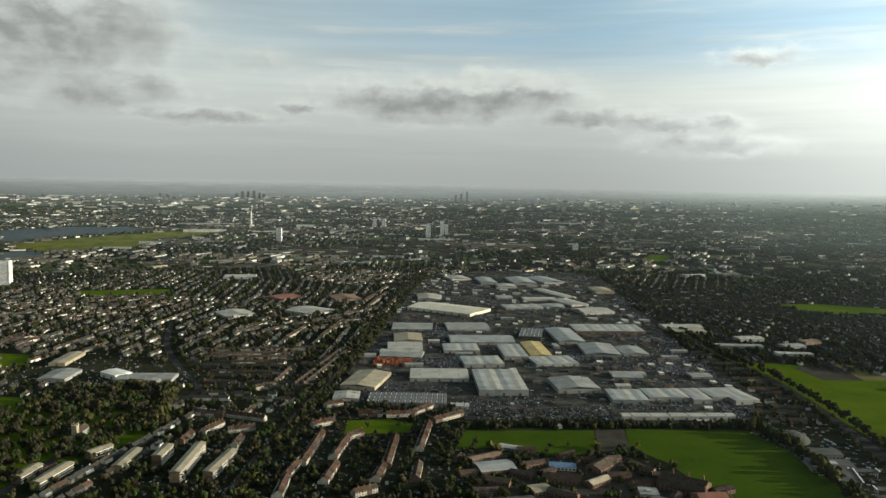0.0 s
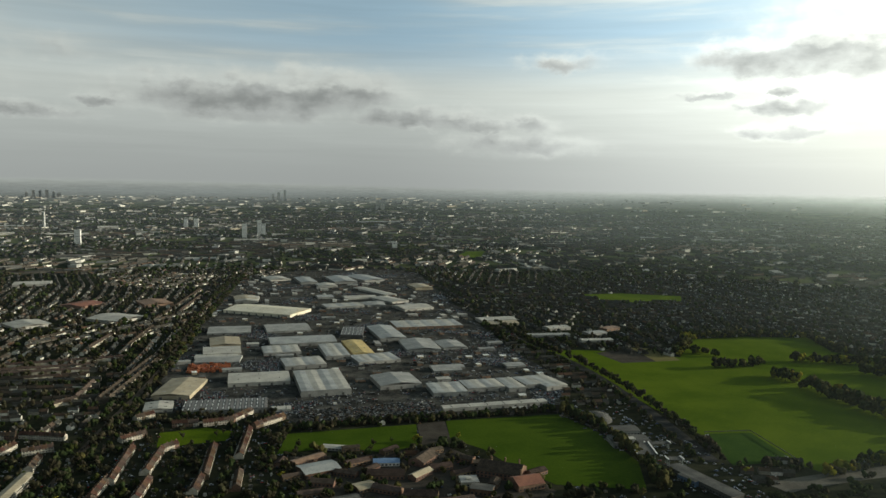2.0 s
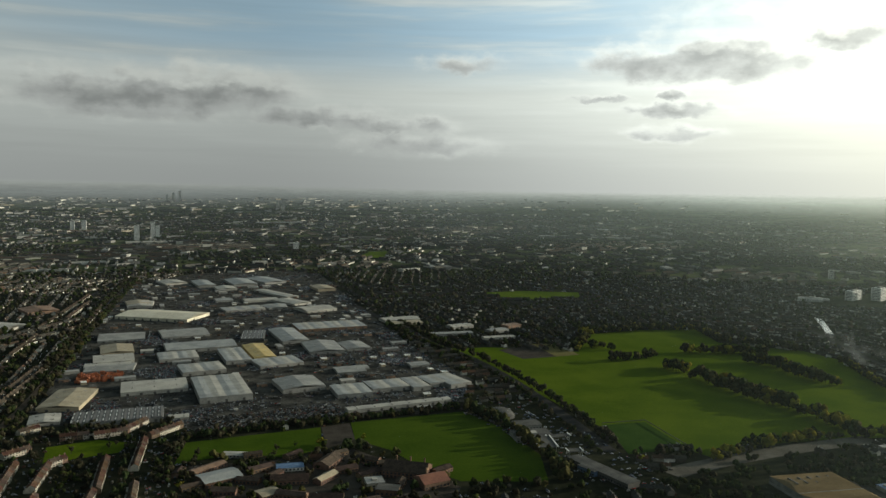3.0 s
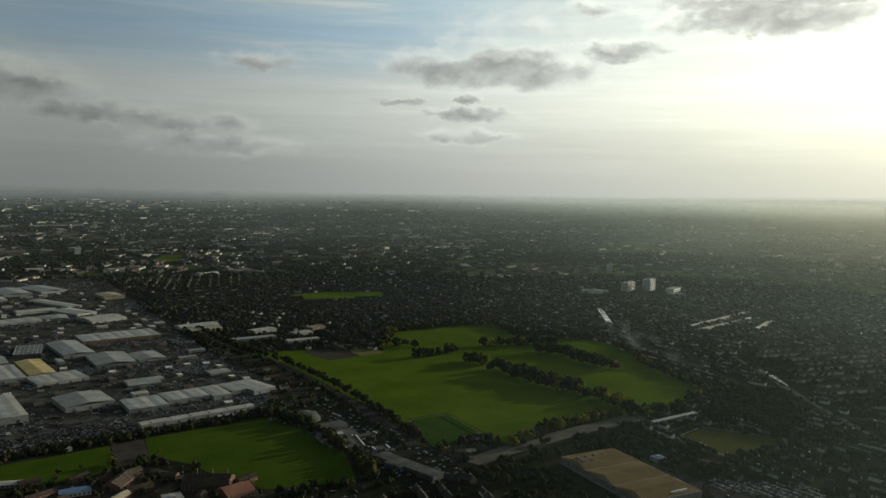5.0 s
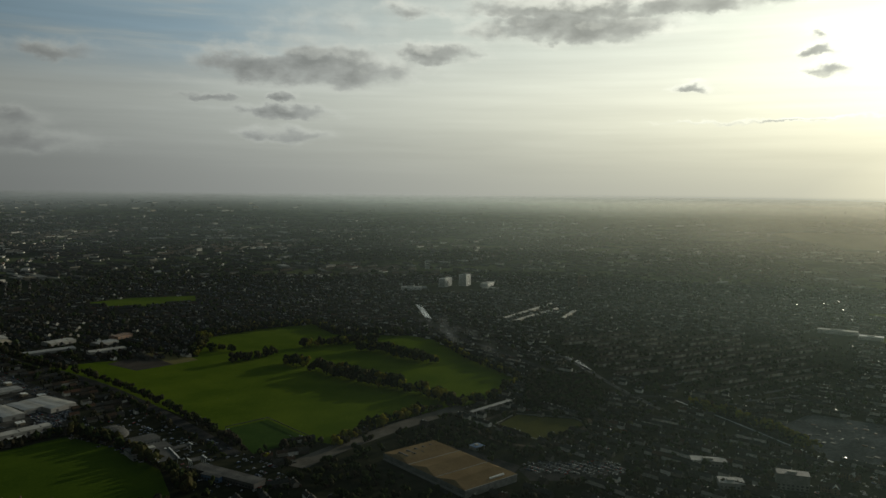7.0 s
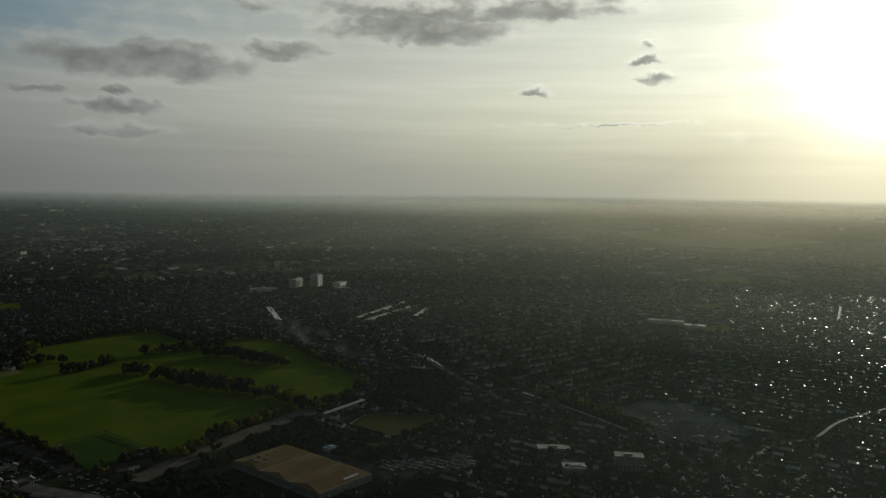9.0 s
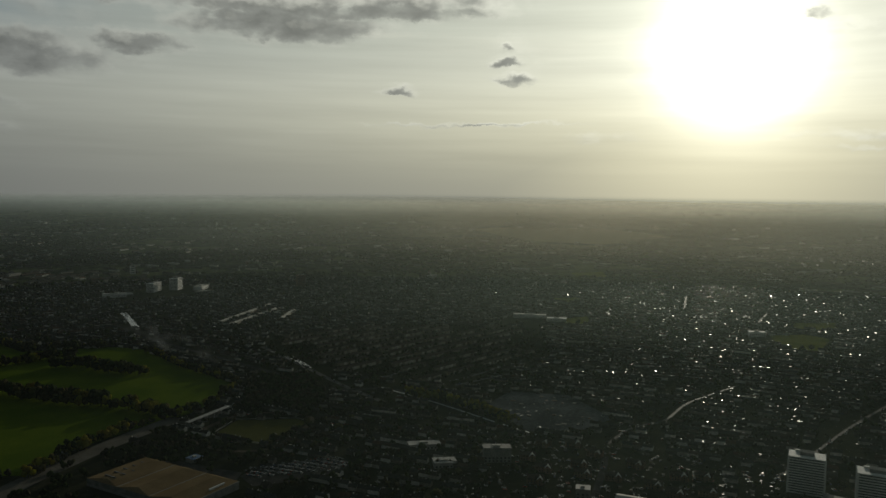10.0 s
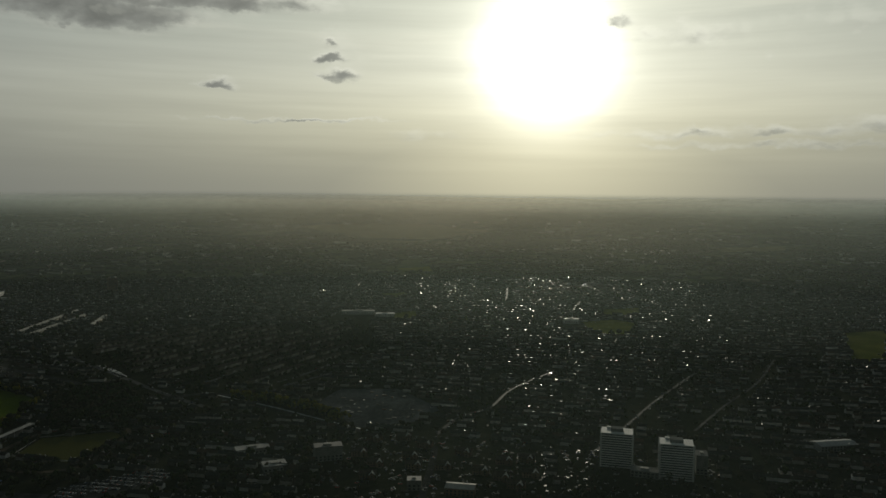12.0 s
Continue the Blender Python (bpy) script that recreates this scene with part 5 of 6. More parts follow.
# ---- terraced houses near by, one by one ----
def house_kind(wall_m, roof_m, width, depth, eaves, label):
    """One house standing with its front along x; copied for every house of its kind."""
    thing = new("terraced_house")
    w, d = width / 2, depth / 2
    bm = block(-w, -d, 0, w, d, eaves)
    top = eaves + depth * 0.36
    v = [bm.verts.new(p) for p in ((-w, -d, eaves), (-w, d, eaves), (-w, 0, top - 0.2), (w, -d, eaves), (w, d, eaves), (w, 0, top - 0.2))]
    bm.faces.new((v[0], v[2], v[1])), bm.faces.new((v[3], v[4], v[5]))
    part("wall", bm, wall_m, thing)
    part("roof", gable(bmesh.new(), -w, w, -d, d, eaves - 0.1, top, "x", 0.25, 0.35), roof_m, thing)
    ch = block(w - 1.3, -0.5, top - 1.0, w - 0.4, 0.5, top + 1.2)
    for k in (-0.28, 0.28):
        slab(ch, w - 1.0, k - 0.13, top + 1.2, w - 0.7, k + 0.13, top + 1.6)
    part("chimney", ch, M_BRICK, thing)
    part("door", block(w * 0.45, -d - 0.06, 0, w * 0.45 + 1.0, -d + 0.05, 2.05), M_GLASS, thing)
    for sx, z in ((-0.45, 1.0), (-0.45, 3.6), (0.45, 3.6)):
        for side in (-1, 1):
            part("window", block(sx * w - 0.85, side * d - 0.06, z, sx * w + 0.85, side * d + 0.06, z + 1.25), M_GLASS, thing)
    part("rear_extension", block(-w + 0.1, d - 0.05, 0, -0.3, d + 2.8, 2.7), wall_m, thing)
    return tagged(thing, label, "house", "terraced houses")


KINDS = [house_kind(M_RENDER, M_REDTILE, 6.2, 8.2, 5.4, "cream rendered terraced house with red tiled roof"),
         house_kind(M_RENDER, M_GREYTILE, 6.2, 8.2, 5.4, "cream rendered terraced house with brown tiled roof"),
         house_kind(M_BRICK, M_REDTILE, 6.2, 8.2, 5.4, "brick terraced house with red tiled roof"),
         house_kind(M_BRICK, M_GREYTILE, 6.2, 8.2, 5.4, "brown brick terraced house with dark roof")]
rnd = random.Random(3)
made_kind = [False] * 4


def put_house(x, y, turn, kinds=(0, 0, 0, 1, 1, 2, 3)):
    k = rnd.choice(kinds)
    m = pose(x, y, 0, 0, 0, turn)
    if made_kind[k]:
        copy_thing(KINDS[k], m)
    else:
        KINDS[k].matrix_basis, made_kind[k] = m, True


def terrace(x0, y0, x1, y1, kinds=(0, 0, 0, 1, 1, 2, 3)):
    """Houses side by side; the line is the foot of their sunny fronts."""
    length = math.hypot(x1 - x0, y1 - y0)
    n, turn = max(2, round(length / 6.2)), math.degrees(math.atan2(y1 - y0, x1 - x0))
    ux, uy = (x1 - x0) / length, (y1 - y0) / length
    for i in range(n):
        s = (i + 0.5) * 6.2
        put_house(x0 + ux * s - uy * 4.1, y0 + uy * s + ux * 4.1, turn, kinds)


for r in ROWS:
    terrace(*r)
LONG_WALLS = picked("terrace_fronts", [(0.0, (0.50, 0.46, 0.38)), (0.3, (0.30, 0.27, 0.21)), (0.55, (0.62, 0.59, 0.52)), (0.8, (0.18, 0.14, 0.11))])


def long_row(x0, y0, x1, y1, roof_m, depth=8.5, label="long terrace with cream fronts and dark tiled roofs"):
    """A whole terrace: fronts house by house, one long roof, chimneys between the houses."""
    length = math.hypot(x1 - x0, y1 - y0)
    thing = base("terrace", x0, y0, 0, math.degrees(math.atan2(y1 - y0, x1 - x0)))
    n = max(2, round(length / 6.5))
    step, wall, stacks = length / n, bmesh.new(), bmesh.new()
    for i in range(n):
        jut = rnd.uniform(0.0, 0.5)
        slab(wall, i * step + 0.02, -jut, 0, (i + 1) * step - 0.02, depth, 5.2 + 0.1 * (i % 2))
        if i % 2:
            slab(stacks, i * step - 0.5, depth / 2 - 0.5, 6.8, i * step + 0.5, depth / 2 + 0.5, 9.2)
    part("wall", wall, LONG_WALLS, thing)
    part("roof", gable(bmesh.new(), 0, length, -0.4, depth, 5.3, 8.0, "x", 0.25, 0.35), roof_m, thing)
    part("chimney_row", stacks, M_BRICK, thing, "brick chimney stacks along the ridge")
    thing.location.z = float(rise(np.array([x0]), np.array([y0]))[0])
    return tagged(thing, label, "terrace", "long terraces")


for r in ((-217, 1726, -158, 2191), (-178, 1817, -149, 2067), (-130, 1757, -117, 1997), (-211, 1099, -175, 1349), (-198, 1099, -162, 1340), (-243, 1113, -237, 1200), (-266, 1081, -243, 1104), (-293, 1441, -275, 1588),
          (-416, 1319, -218, 1356), (-393, 1286, -266, 1307), (-343, 1231, -256, 1245), (-420, 1262, -262, 1276), (-609, 2617, -500, 2790), (-792, 1354, -766, 1460), (-757, 1342, -742, 1420), (288, 2649, 360, 2735), (-230, 1456, -211, 1640)):
    long_row(*r, M_GREYTILE)


# straight parallel terraces to the east, all of one slant
row_way, row_side = Vector((0.934, -0.358)), Vector((0.358, 0.934))
for k in range(-8, 15):
    start = Vector((1119, 598)) + row_side * (k * 36.0) - row_way * 250
    pos = rnd.uniform(0, 60)
    while pos < 950:
        size = rnd.uniform(45, 120)
        a, b = start + row_way * pos, start + row_way * (pos + size)
        ends = inside(np.array([a.x, b.x]), np.array([a.y, b.y]), EAST_ROWS)
        if ends.all():
            long_row(a.x, a.y, b.x, b.y, M_GREYTILE, 8.0)
        pos += size + rnd.uniform(8, 30)


# ---- slab flats and other near blocks ----
def flats(x0, y0, x1, y1, depth, storeys, wall_m, label):
    """A long block of flats with balcony bands on its sunny side."""
    length = math.hypot(x1 - x0, y1 - y0)
    thing = base("flats", (x0 + x1) / 2, (y0 + y1) / 2, 0, math.degrees(math.atan2(y1 - y0, x1 - x0)))
    w, h = length / 2, storeys * 2.8
    part("wall", block(-w, 0, 0, w, depth, h), M_BRICK, thing)
    for i in range(storeys):
        part("balcony", block(-w + 0.3, -1.1, i * 2.8 + 0.1, w - 0.3, 0.02, i * 2.8 + 1.2), wall_m, thing, "pale balcony front")
        part("glazing", block(-w + 0.4, -0.10, i * 2.8 + 1.25, w - 0.4, 0.06, i * 2.8 + 2.6), M_GLASS, thing)
    part("roof", gable(bmesh.new(), -w, w, -1.1, depth, h, h + 1.0, "x", 0.3, 0.4), M_METAL["tan"], thing)
    return tagged(thing, label, "flats", "slab flats")


for (x0, y0, x1, y1), st in zip(FLAT_LINES, (4, 3, 3, 4, 3, 3, 3)):
    flats(x0, y0, x1, y1, 10, st, M_RENDER, "long brick flats with pale balcony bands")


def church(x, y):
    thing = base("church", x, y)
    part("tower", block(-3, -3, 0, 3, 3, 17), M_METAL["tan"], thing, "pale stone church tower")
    for sx in (-1, 1):
        for sy in (-1, 1):
            bm = bmesh.new()
            bmesh.ops.create_cone(bm, segments=4, radius1=0.9, radius2=0.05, depth=4, cap_ends=True, matrix=Matrix.Translation((sx * 2.5, sy * 2.5, 19)))
            part("pinnacle", bm, M_METAL["tan"], thing)
    part("nave", block(-5, 3, 0, 5, 24, 8), M_CONCRETE, thing)
    part("nave_roof", gable(bmesh.new(), -5, 5, 3, 24, 8, 13, "y"), M_GREYTILE, thing)
    tagged(thing, "pale stone church with a pinnacled tower among trees", "church")


church(-421, 862)


def hall(x, y, w, d, turn, h, wall_m, roof_m, label, pitch=0.3, category="building", posts=0):
    if category == "school":
        h, pitch = h * 0.68, pitch * 0.8
    thing = base("school_building" if category == "school" else "building", x, y, 0, turn)
    part("wall", block(-w / 2, -d / 2, 0, w / 2, d / 2, h), wall_m, thing)
    along = "x" if w > d else "y"
    if pitch > 0:
        top = h + min(w, d) / 2 * pitch
        part("roof", gable(bmesh.new(), -w / 2, w / 2, -d / 2, d / 2, h + 0.05, top, along, 0.3, 0.5), roof_m, thing)
        for s in (-1, 1):
            bm = bmesh.new()
            q = ([(s * w / 2, -d / 2, h), (s * w / 2, d / 2, h), (s * w / 2, 0, top - 0.3)] if along == "x" else [(-w / 2, s * d / 2, h), (w / 2, s * d / 2, h), (0, s * d / 2, top - 0.3)])
            bm.faces.new([bm.verts.new(p) for p in q])
            part("gable_end", bm, wall_m, thing)
    else:
        part("roof", block(-w / 2 - 0.3, -d / 2 - 0.3, h, w / 2 + 0.3, d / 2 + 0.3, h + 0.5), roof_m, thing)
        part("roof_plant", block(-w / 6, -d / 6, h + 0.5, w / 8, d / 8, h + 2.0), M_METAL["pale"], thing)
    k = max(2, int(w / 4))
    for i in range(k):
        cx = -w / 2 + w * (i + 0.5) / k
        for z in ([1.0, 4.2] if h > 6.5 else [1.0]):
            for s in (-1, 1):
                part("window", block(cx - 1.1, s * d / 2 - 0.07, z, cx + 1.1, s * d / 2 + 0.07, z + 1.7), M_GLASS, thing)
    for i in range(posts):
        px = -w / 2 + w * (i + 0.5) / posts
        part("chimney", block(px - 0.7, d / 2 - 2.2, h, px + 0.7, d / 2 - 0.8, h + 7), M_BRICK, thing, "tall brick chimney stack")
    return tagged(thing, label, category)


G = M_METAL
hall(131, 795, 28, 15, -8, 5.8, G["white"], M_BLUEROOF, "low school wing with bright blue roof", 0.12, "school")
hall(259, 708, 29, 25, 9, 9.2, M_BRICK, G["red"], "red brick school house with red roof", 0.5, "school", 1)
hall(211, 700, 22, 15, -29, 9.2, M_BRICK, G["mid"], "two-storey brick school block with grey roof", 0.1, "school")
hall(204, 725, 18, 18, -5, 6.9, M_RENDER, G["grey"], "white flat-roofed school annexe", 0, "school")
hall(244, 742, 46, 30, -34, 10.3, M_BRICK, M_GREYTILE, "large dark-roofed brick school hall with chimneys", 0.6, "school", 3)
hall(58, 786, 39, 28, 17, 8.0, M_BRICK, G["blue"], "school building with grey-blue metal roof", 0.2, "school")
hall(81, 852, 29, 12, -22, 4.6, G["grey"], G["pale"], "low pale shed beside the playing field", 0.2, "school")
hall(99, 732, 20, 18, 20, 5.8, M_BRICK, G["tan"], "small school block with tan striped roof", 0.2, "school")
hall(49, 819, 40, 12, 32, 5.8, M_BRICK, G["brick"], "narrow brown brick school wing", 0.3, "school")
hall(160, 752, 28, 11, 39, 6.9, M_BRICK, G["tan"], "long hipped brown school wing", 0.6, "school")
hall(161, 811, 14, 10, -14, 6.9, M_BRICK, M_REDTILE, "small red-roofed school lodge", 0.7, "school")
hall(172, 795, 34, 19, 50, 7.6, M_BRICK, M_GREYTILE, "brown-roofed brick school wing", 0.6, "school")
hall(125, 760, 38, 18, -12, 6.9, M_BRICK, M_GREYTILE, "dark-roofed brick school wing", 0.5, "school")
hall(75, 700, 30, 15, 15, 6.9, M_BRICK, G["mid"], "grey-roofed brick school block", 0.3, "school")
hall(150, 700, 32, 15, -20, 6.9, M_BRICK, M_GREYTILE, "dark-roofed school block near the road", 0.6, "school")
for sx, sy, sw, sd, st in ((30, 772, 20, 9, 15), (85, 770, 24, 10, -30), (112, 778, 18, 10, 40), (98, 845, 20, 9, 5), (205, 750, 26, 11, 20), (228, 715, 18, 10, 60), (232, 772, 20, 10, -10), (46, 725, 26, 11, 8), (110, 690, 24, 10, -8), (20, 815, 18, 9, 70), (190, 820, 18, 9, 15),
                           (100, 800, 26, 11, 20), (120, 720, 30, 12, -35), (185, 770, 24, 12, 10), (215, 790, 26, 11, -40), (140, 830, 22, 10, 35), (280, 735, 22, 12, 25), (60, 750, 24, 12, -20), (180, 680, 34, 13, 5)):
    hall(sx, sy, sw, sd, st, 6.5, M_BRICK, M_GREYTILE, "low brown-roofed school building", 0.5, "school")
hall(422, 805, 46, 31, -9, 5.8, G["grey"], G["mid"], "flat grey trade shed beside the carriageway", 0)
hall(439, 676, 90, 17, -78, 6.0, G["dark"], G["mid"], "long grey-roofed trade store with dark front", 0.04)
hall(428, 684, 24, 10, -75, 5.8, M_BLUEROOF, G["mid"], "small blue canopy building", 0.1)
hall(435, 844, 32, 22, -6, 5.8, G["grey"], G["mid"], "low grey workshop beside parked cars", 0.1)
hall(748, 122, 14, 12, -81, 10.3, M_CONCRETE, G["grey"], "small grey block with ribbed roof", 0)
hall(742, 74, 29, 16, -93, 8.0, M_BRICK, G["pale"], "long two-storey block with pale roof", 0.25)
hall(945, -352, 49, 21, -72, 6.9, G["grey"], G["blue"], "low hall with a two-part pale roof", 0.2)
hall(820, -116, 29, 15, -101, 6.9, M_CONCRETE, M_CONCRETE, "low concrete link building between towers", 0)
hall(840, -178, 12, 18, -96, 20.7, M_CONCRETE, M_CONCRETE, "grey concrete stair block beside a tower", 0)
hall(819, 232, 31, 15, -67, 16.1, M_CONCRETE, G["dark"], "grey four-storey flat-roofed block", 0)
hall(828, 324, 38, 15, -60, 5.8, G["grey"], G["grey"], "pale grey low flat-roofed school building", 0)
hall(781, 281, 25, 18, -60, 5.8, G["grey"], G["grey"], "pale grey single-storey hall with flat roof", 0)


hall(1786, -76, 34, 14, -79, 10, G["white"], G["white"], "white low clubhouse beside a playing field", 0)
hall(1830, 440, 80, 20, -79, 8, G["white"], G["pale"], "long white school building among houses", 0)
hall(1806, 368, 46, 20, -79, 7, G["white"], G["white"], "white school hall with flat roof", 0)
hall(1940, 1500, 60, 26, 18, 11, G["white"], G["pale"], "white low block beside office slabs", 0)
hall(1690, 1600, 62, 20, -42, 10, G["white"], G["grey"], "long white flat-roofed store in the town centre", 0)


def cross_house(x, y, turn):
    """Flats with a pitched roof and a cross gable, painted pale for its lit edges."""
    thing = base("gabled_house", x, y, 0, turn)
    part("wall", block(-9, -4.5, 0, 9, 4.5, 6), M_BRICK, thing)
    part("roof", gable(bmesh.new(), -9, 9, -4.5, 4.5, 6, 9.2, "x", 0.3, 0.5), M_GREYTILE, thing)
    part("bay", block(2, -7.5, 0, 7.5, -4.4, 6), M_BRICK, thing)
    part("cross_roof", gable(bmesh.new(), 2, 7.5, -7.5, 0, 6, 9.0, "y", 0.3, 0.5), G["pale"], thing, "cross-gable roof painted pale as if sunlit")
    for z in (1, 3.7):
        for cx in (-7, -4, -1, 4.7):
            yy = -7.5 if cx > 2 else -4.5
            part("window", block(cx - 0.7, yy - 0.06, z, cx + 0.7, yy + 0.06, z + 1.3), M_GLASS, thing)
    tagged(thing, "brick house with pitched roof and pale cross gable", "house", "gabled houses")
    return thing


first = cross_house(836, 200, -75)
for x, y, a in ((806, 175, -80), (890, 194, -105), (900, 160, -70), (834, 141, -75), (806, 132, -85), (876, 130, -100), (856, 82, -100), (808, 100, -80), (800, 58, -90), (835, 35, -80), (786, 35, -95), (845, 10, -100), (800, 5, -85), (769, 175, -80), (765, 19, -100)):
    copy_thing(first, pose(x, y, 0, 0, 0, a))


# ---- dome, canopies, stadium, building site ----
def dome(x, y):
    thing = base("sports_dome", x, y)
    bm = bmesh.new()
    bmesh.ops.create_uvsphere(bm, u_segments=32, v_segments=16, radius=1)
    bmesh.ops.delete(bm, geom=[v for v in bm.verts if v.co.z < -0.05], context="VERTS")
    bmesh.ops.scale(bm, vec=(18, 23, 9), verts=bm.verts)
    part("skin", bm, G["mid"], thing)
    for k in range(5):
        rib = bmesh.new()
        yy = -17 + k * 8.5
        rad = 18 * math.sqrt(1 - (yy / 23) ** 2)
        prev = None
        for j in range(17):
            a = math.pi * j / 16
            p = Vector((rad * 1.01 * math.cos(a), yy, rad / 18 * 9.1 * math.sin(a)))
            cur = [rib.verts.new(p + Vector((0, s, 0))) for s in (-0.15, 0.15)]
            if prev:
                rib.faces.new((prev[0], prev[1], cur[1], cur[0]))
            prev = cur
        part("rib", rib, G["pale"], thing)
    tagged(thing, "grey air-supported sports dome beside the road", "sports dome")


dome(426, 902)


def canopy(x, y, w, d, turn, h):
    thing = base("canopy", x, y, 0, turn)
    part("roof", block(-w / 2, -d / 2, h, w / 2, d / 2, h + 0.6), G["mid"], thing)
    for s in (-1, 1):
        part("edge_beam", block(s * w / 2 - 0.7, -d / 2 - 0.2, h + 0.6, s * w / 2 + 0.7, d / 2 + 0.2, h + 1.5), M_WHITE, thing, "white edge beam")
        for k in (-1, 0, 1):
            part("post", block(s * w / 2.3 - 0.25, k * d / 2.3 - 0.25, 0, s * w / 2.3 + 0.25, k * d / 2.3 + 0.25, h), M_WHITE, thing)
    tagged(thing, "white-edged forecourt canopy on posts", "canopy")


canopy(420, 769, 22, 40, -14, 7)
canopy(447, 785, 29, 9, -2, 6)
canopy(440, 735, 17, 11, -10, 6)

# the stadium: running track, stand, perimeter fence
ribbon("running_track", [(748, 599), (800, 608), (865, 598), (890, 538), (875, 502), (812, 490), (754, 491), (730, 536), (748, 599)], 7, M_TRACK, 0.28, "worn brown track round the stadium pitch", "track")


def stand(x0, y0, x1, y1):
    length = math.hypot(x1 - x0, y1 - y0)
    thing = base("grandstand", (x0 + x1) / 2, (y0 + y1) / 2, 0, math.degrees(math.atan2(y1 - y0, x1 - x0)))
    w = length / 2
    for i in range(5):
        part("step", block(-w, -2 + i * 1.4, 0, w, -0.6 + i * 1.4, 0.8 + i * 0.7), M_CONCRETE, thing)
    part("back_wall", block(-w, 5, 0, w, 5.4, 7), G["grey"], thing)
    part("roof", block(-w, -2, 7, w, 5.6, 7.4), G["grey"], thing, "pale sheet roof")
    for k in range(6):
        px = -w + length * (k + 0.5) / 6
        part("post", block(px - 0.15, -1.8, 0, px + 0.15, -1.5, 7), M_WHITE, thing)
    tagged(thing, "small covered stadium stand with pale roof", "grandstand")


stand(784, 628, 868, 625)


def barrier(name, pts, h, m, label, post=6.0):
    thing = base(name, pts[0][0], pts[0][1])
    o = Vector((*pts[0], 0))
    for (x0, y0), (x1, y1) in zip(pts, pts[1:]):
        length = math.hypot(x1 - x0, y1 - y0)
        rail = part("rail", block(0, -0.12, h - 0.9, length, 0.12, h), m, thing)
        rail.matrix_basis = pose(x0 - o.x, y0 - o.y, 0, 0, 0, math.degrees(math.atan2(y1 - y0, x1 - x0)))
        n = max(1, int(length / post))
        bm = block(-0.12, -0.12, 0, 0.12, 0.12, h + 0.2)
        me = mesh_of("post", bm, m)
        for k in range(n + 1):
            p = new("post", me)
            p.parent = thing
            p.matrix_basis = pose(x0 - o.x + (x1 - x0) * k / n, y0 - o.y + (y1 - y0) * k / n, 0)
    tagged(thing, label, "fence")


barrier("pitch_barrier", [(771, 582), (766, 550), (765, 510)], 2.0, M_WHITE, "white barrier along the stadium pitch", 8)
barrier("pitch_barrier", [(775, 585), (836, 594), (874, 525), (864, 501)], 1.6, G["grey"], "grey barrier round the stadium pitch", 8)
barrier("pitch_fence", [(532, 822), (592, 816), (581, 715)], 3.0, G["dark"], "dark mesh fence round the sports pitch", 6)


def tan_hall(x, y, w, d, turn, h):
    """A low hall of three wide bays under tan roofs, each hipped towards the sun."""
    thing = base("leisure_hall", x, y, 0, turn)
    part("wall", block(-w / 2, -d / 2, 0, w / 2, d / 2, h), M_CONCRETE, thing, "weathered grey-green wall")
    n = 3
    for k in range(n):
        y0, y1 = -d / 2 + d * k / n, -d / 2 + d * (k + 1) / n
        m = (y0 + y1) / 2
        bm = bmesh.new()
        v = [bm.verts.new(p) for p in ((-w / 2 - 0.4, y0, h), (w / 2 + 0.4, y0, h), (w / 2 + 0.4, y1, h), (-w / 2 - 0.4, y1, h), (-w / 2 + 6, m, h + 2.6), (w / 2 - 9, m, h + 4.2))]
        for f in ((0, 1, 5, 4), (1, 2, 5), (2, 3, 4, 5), (3, 0, 4), (3, 2, 1, 0)):
            bm.faces.new([v[q] for q in f])
        bmesh.ops.recalc_face_normals(bm, faces=bm.faces)
        part("roof_bay", bm, M_HALLROOF, thing, "tan felted roof hipped towards the sun")
        part("gutter", block(-w / 2 - 0.5, y0 - 0.35, h - 0.15, w / 2 + 0.5, y0 + 0.35, h + 0.25), G["grey"], thing)
    for k in range(5):
        cx = -w / 2 + 11 + k * 11
        part("rooflight", block(cx - 0.8, d / 2 - 30, h + 0.5, cx + 0.8, d / 2 - 14, h + 3.0), G["dark"], thing, "dark long rooflight")
    for cy in (-d / 2 + 6, -d / 2 + 22):
        part("roof_duct", block(w / 2 - 34, cy - 0.7, h + 0.3, w / 2 - 14, cy + 0.7, h + 2.6), M_WHITE, thing, "white roof duct")
    part("plinth", block(-w / 2 - 0.2, -d / 2 - 0.2, 0, -w / 2 - 0.003, d / 2 + 0.2, 2.4), G["grey"], thing)
    tagged(thing, "large low hall with tan hipped roof bays", "hall")


tan_hall(614, 524, 72, 138, -9, 8.0)
hall(690, 545, 14, 12, -10, 4, G["grey"], M_BLUEROOF, "small plant house with blue roof", 0)

# white ribbon painted in place of the road's sun glint
ribbon("wall_path", [(1065, 488), (1010, 369), (962, 282), (926, 211)], 2.6, M_WHITE, 0.6, "white strip painted for a bright road glint", "path")


# ---- vehicles ----
CAR = [(-2.1, -.85, .25), (2.1, -.85, .25), (2.1, .85, .25), (-2.1, .85, .25), (-2.15, -.85, .85), (2.05, -.85, .75), (2.05, .85, .75), (-2.15, .85, .85),
       (-1.5, -.8, .85), (1.0, -.8, .82), (1.0, .8, .82), (-1.5, .8, .85), (-1.05, -.68, 1.42), (.3, -.68, 1.45), (.3, .68, 1.45), (-1.05, .68, 1.42)]
CAR_F = [(4, 5, 6, 7), (0, 1, 5, 4), (1, 2, 6, 5), (2, 3, 7, 6), (3, 0, 4, 7), (12, 13, 14, 15), (8, 9, 13, 12), (9, 10, 14, 13), (10, 11, 15, 14), (11, 8, 12, 15)]
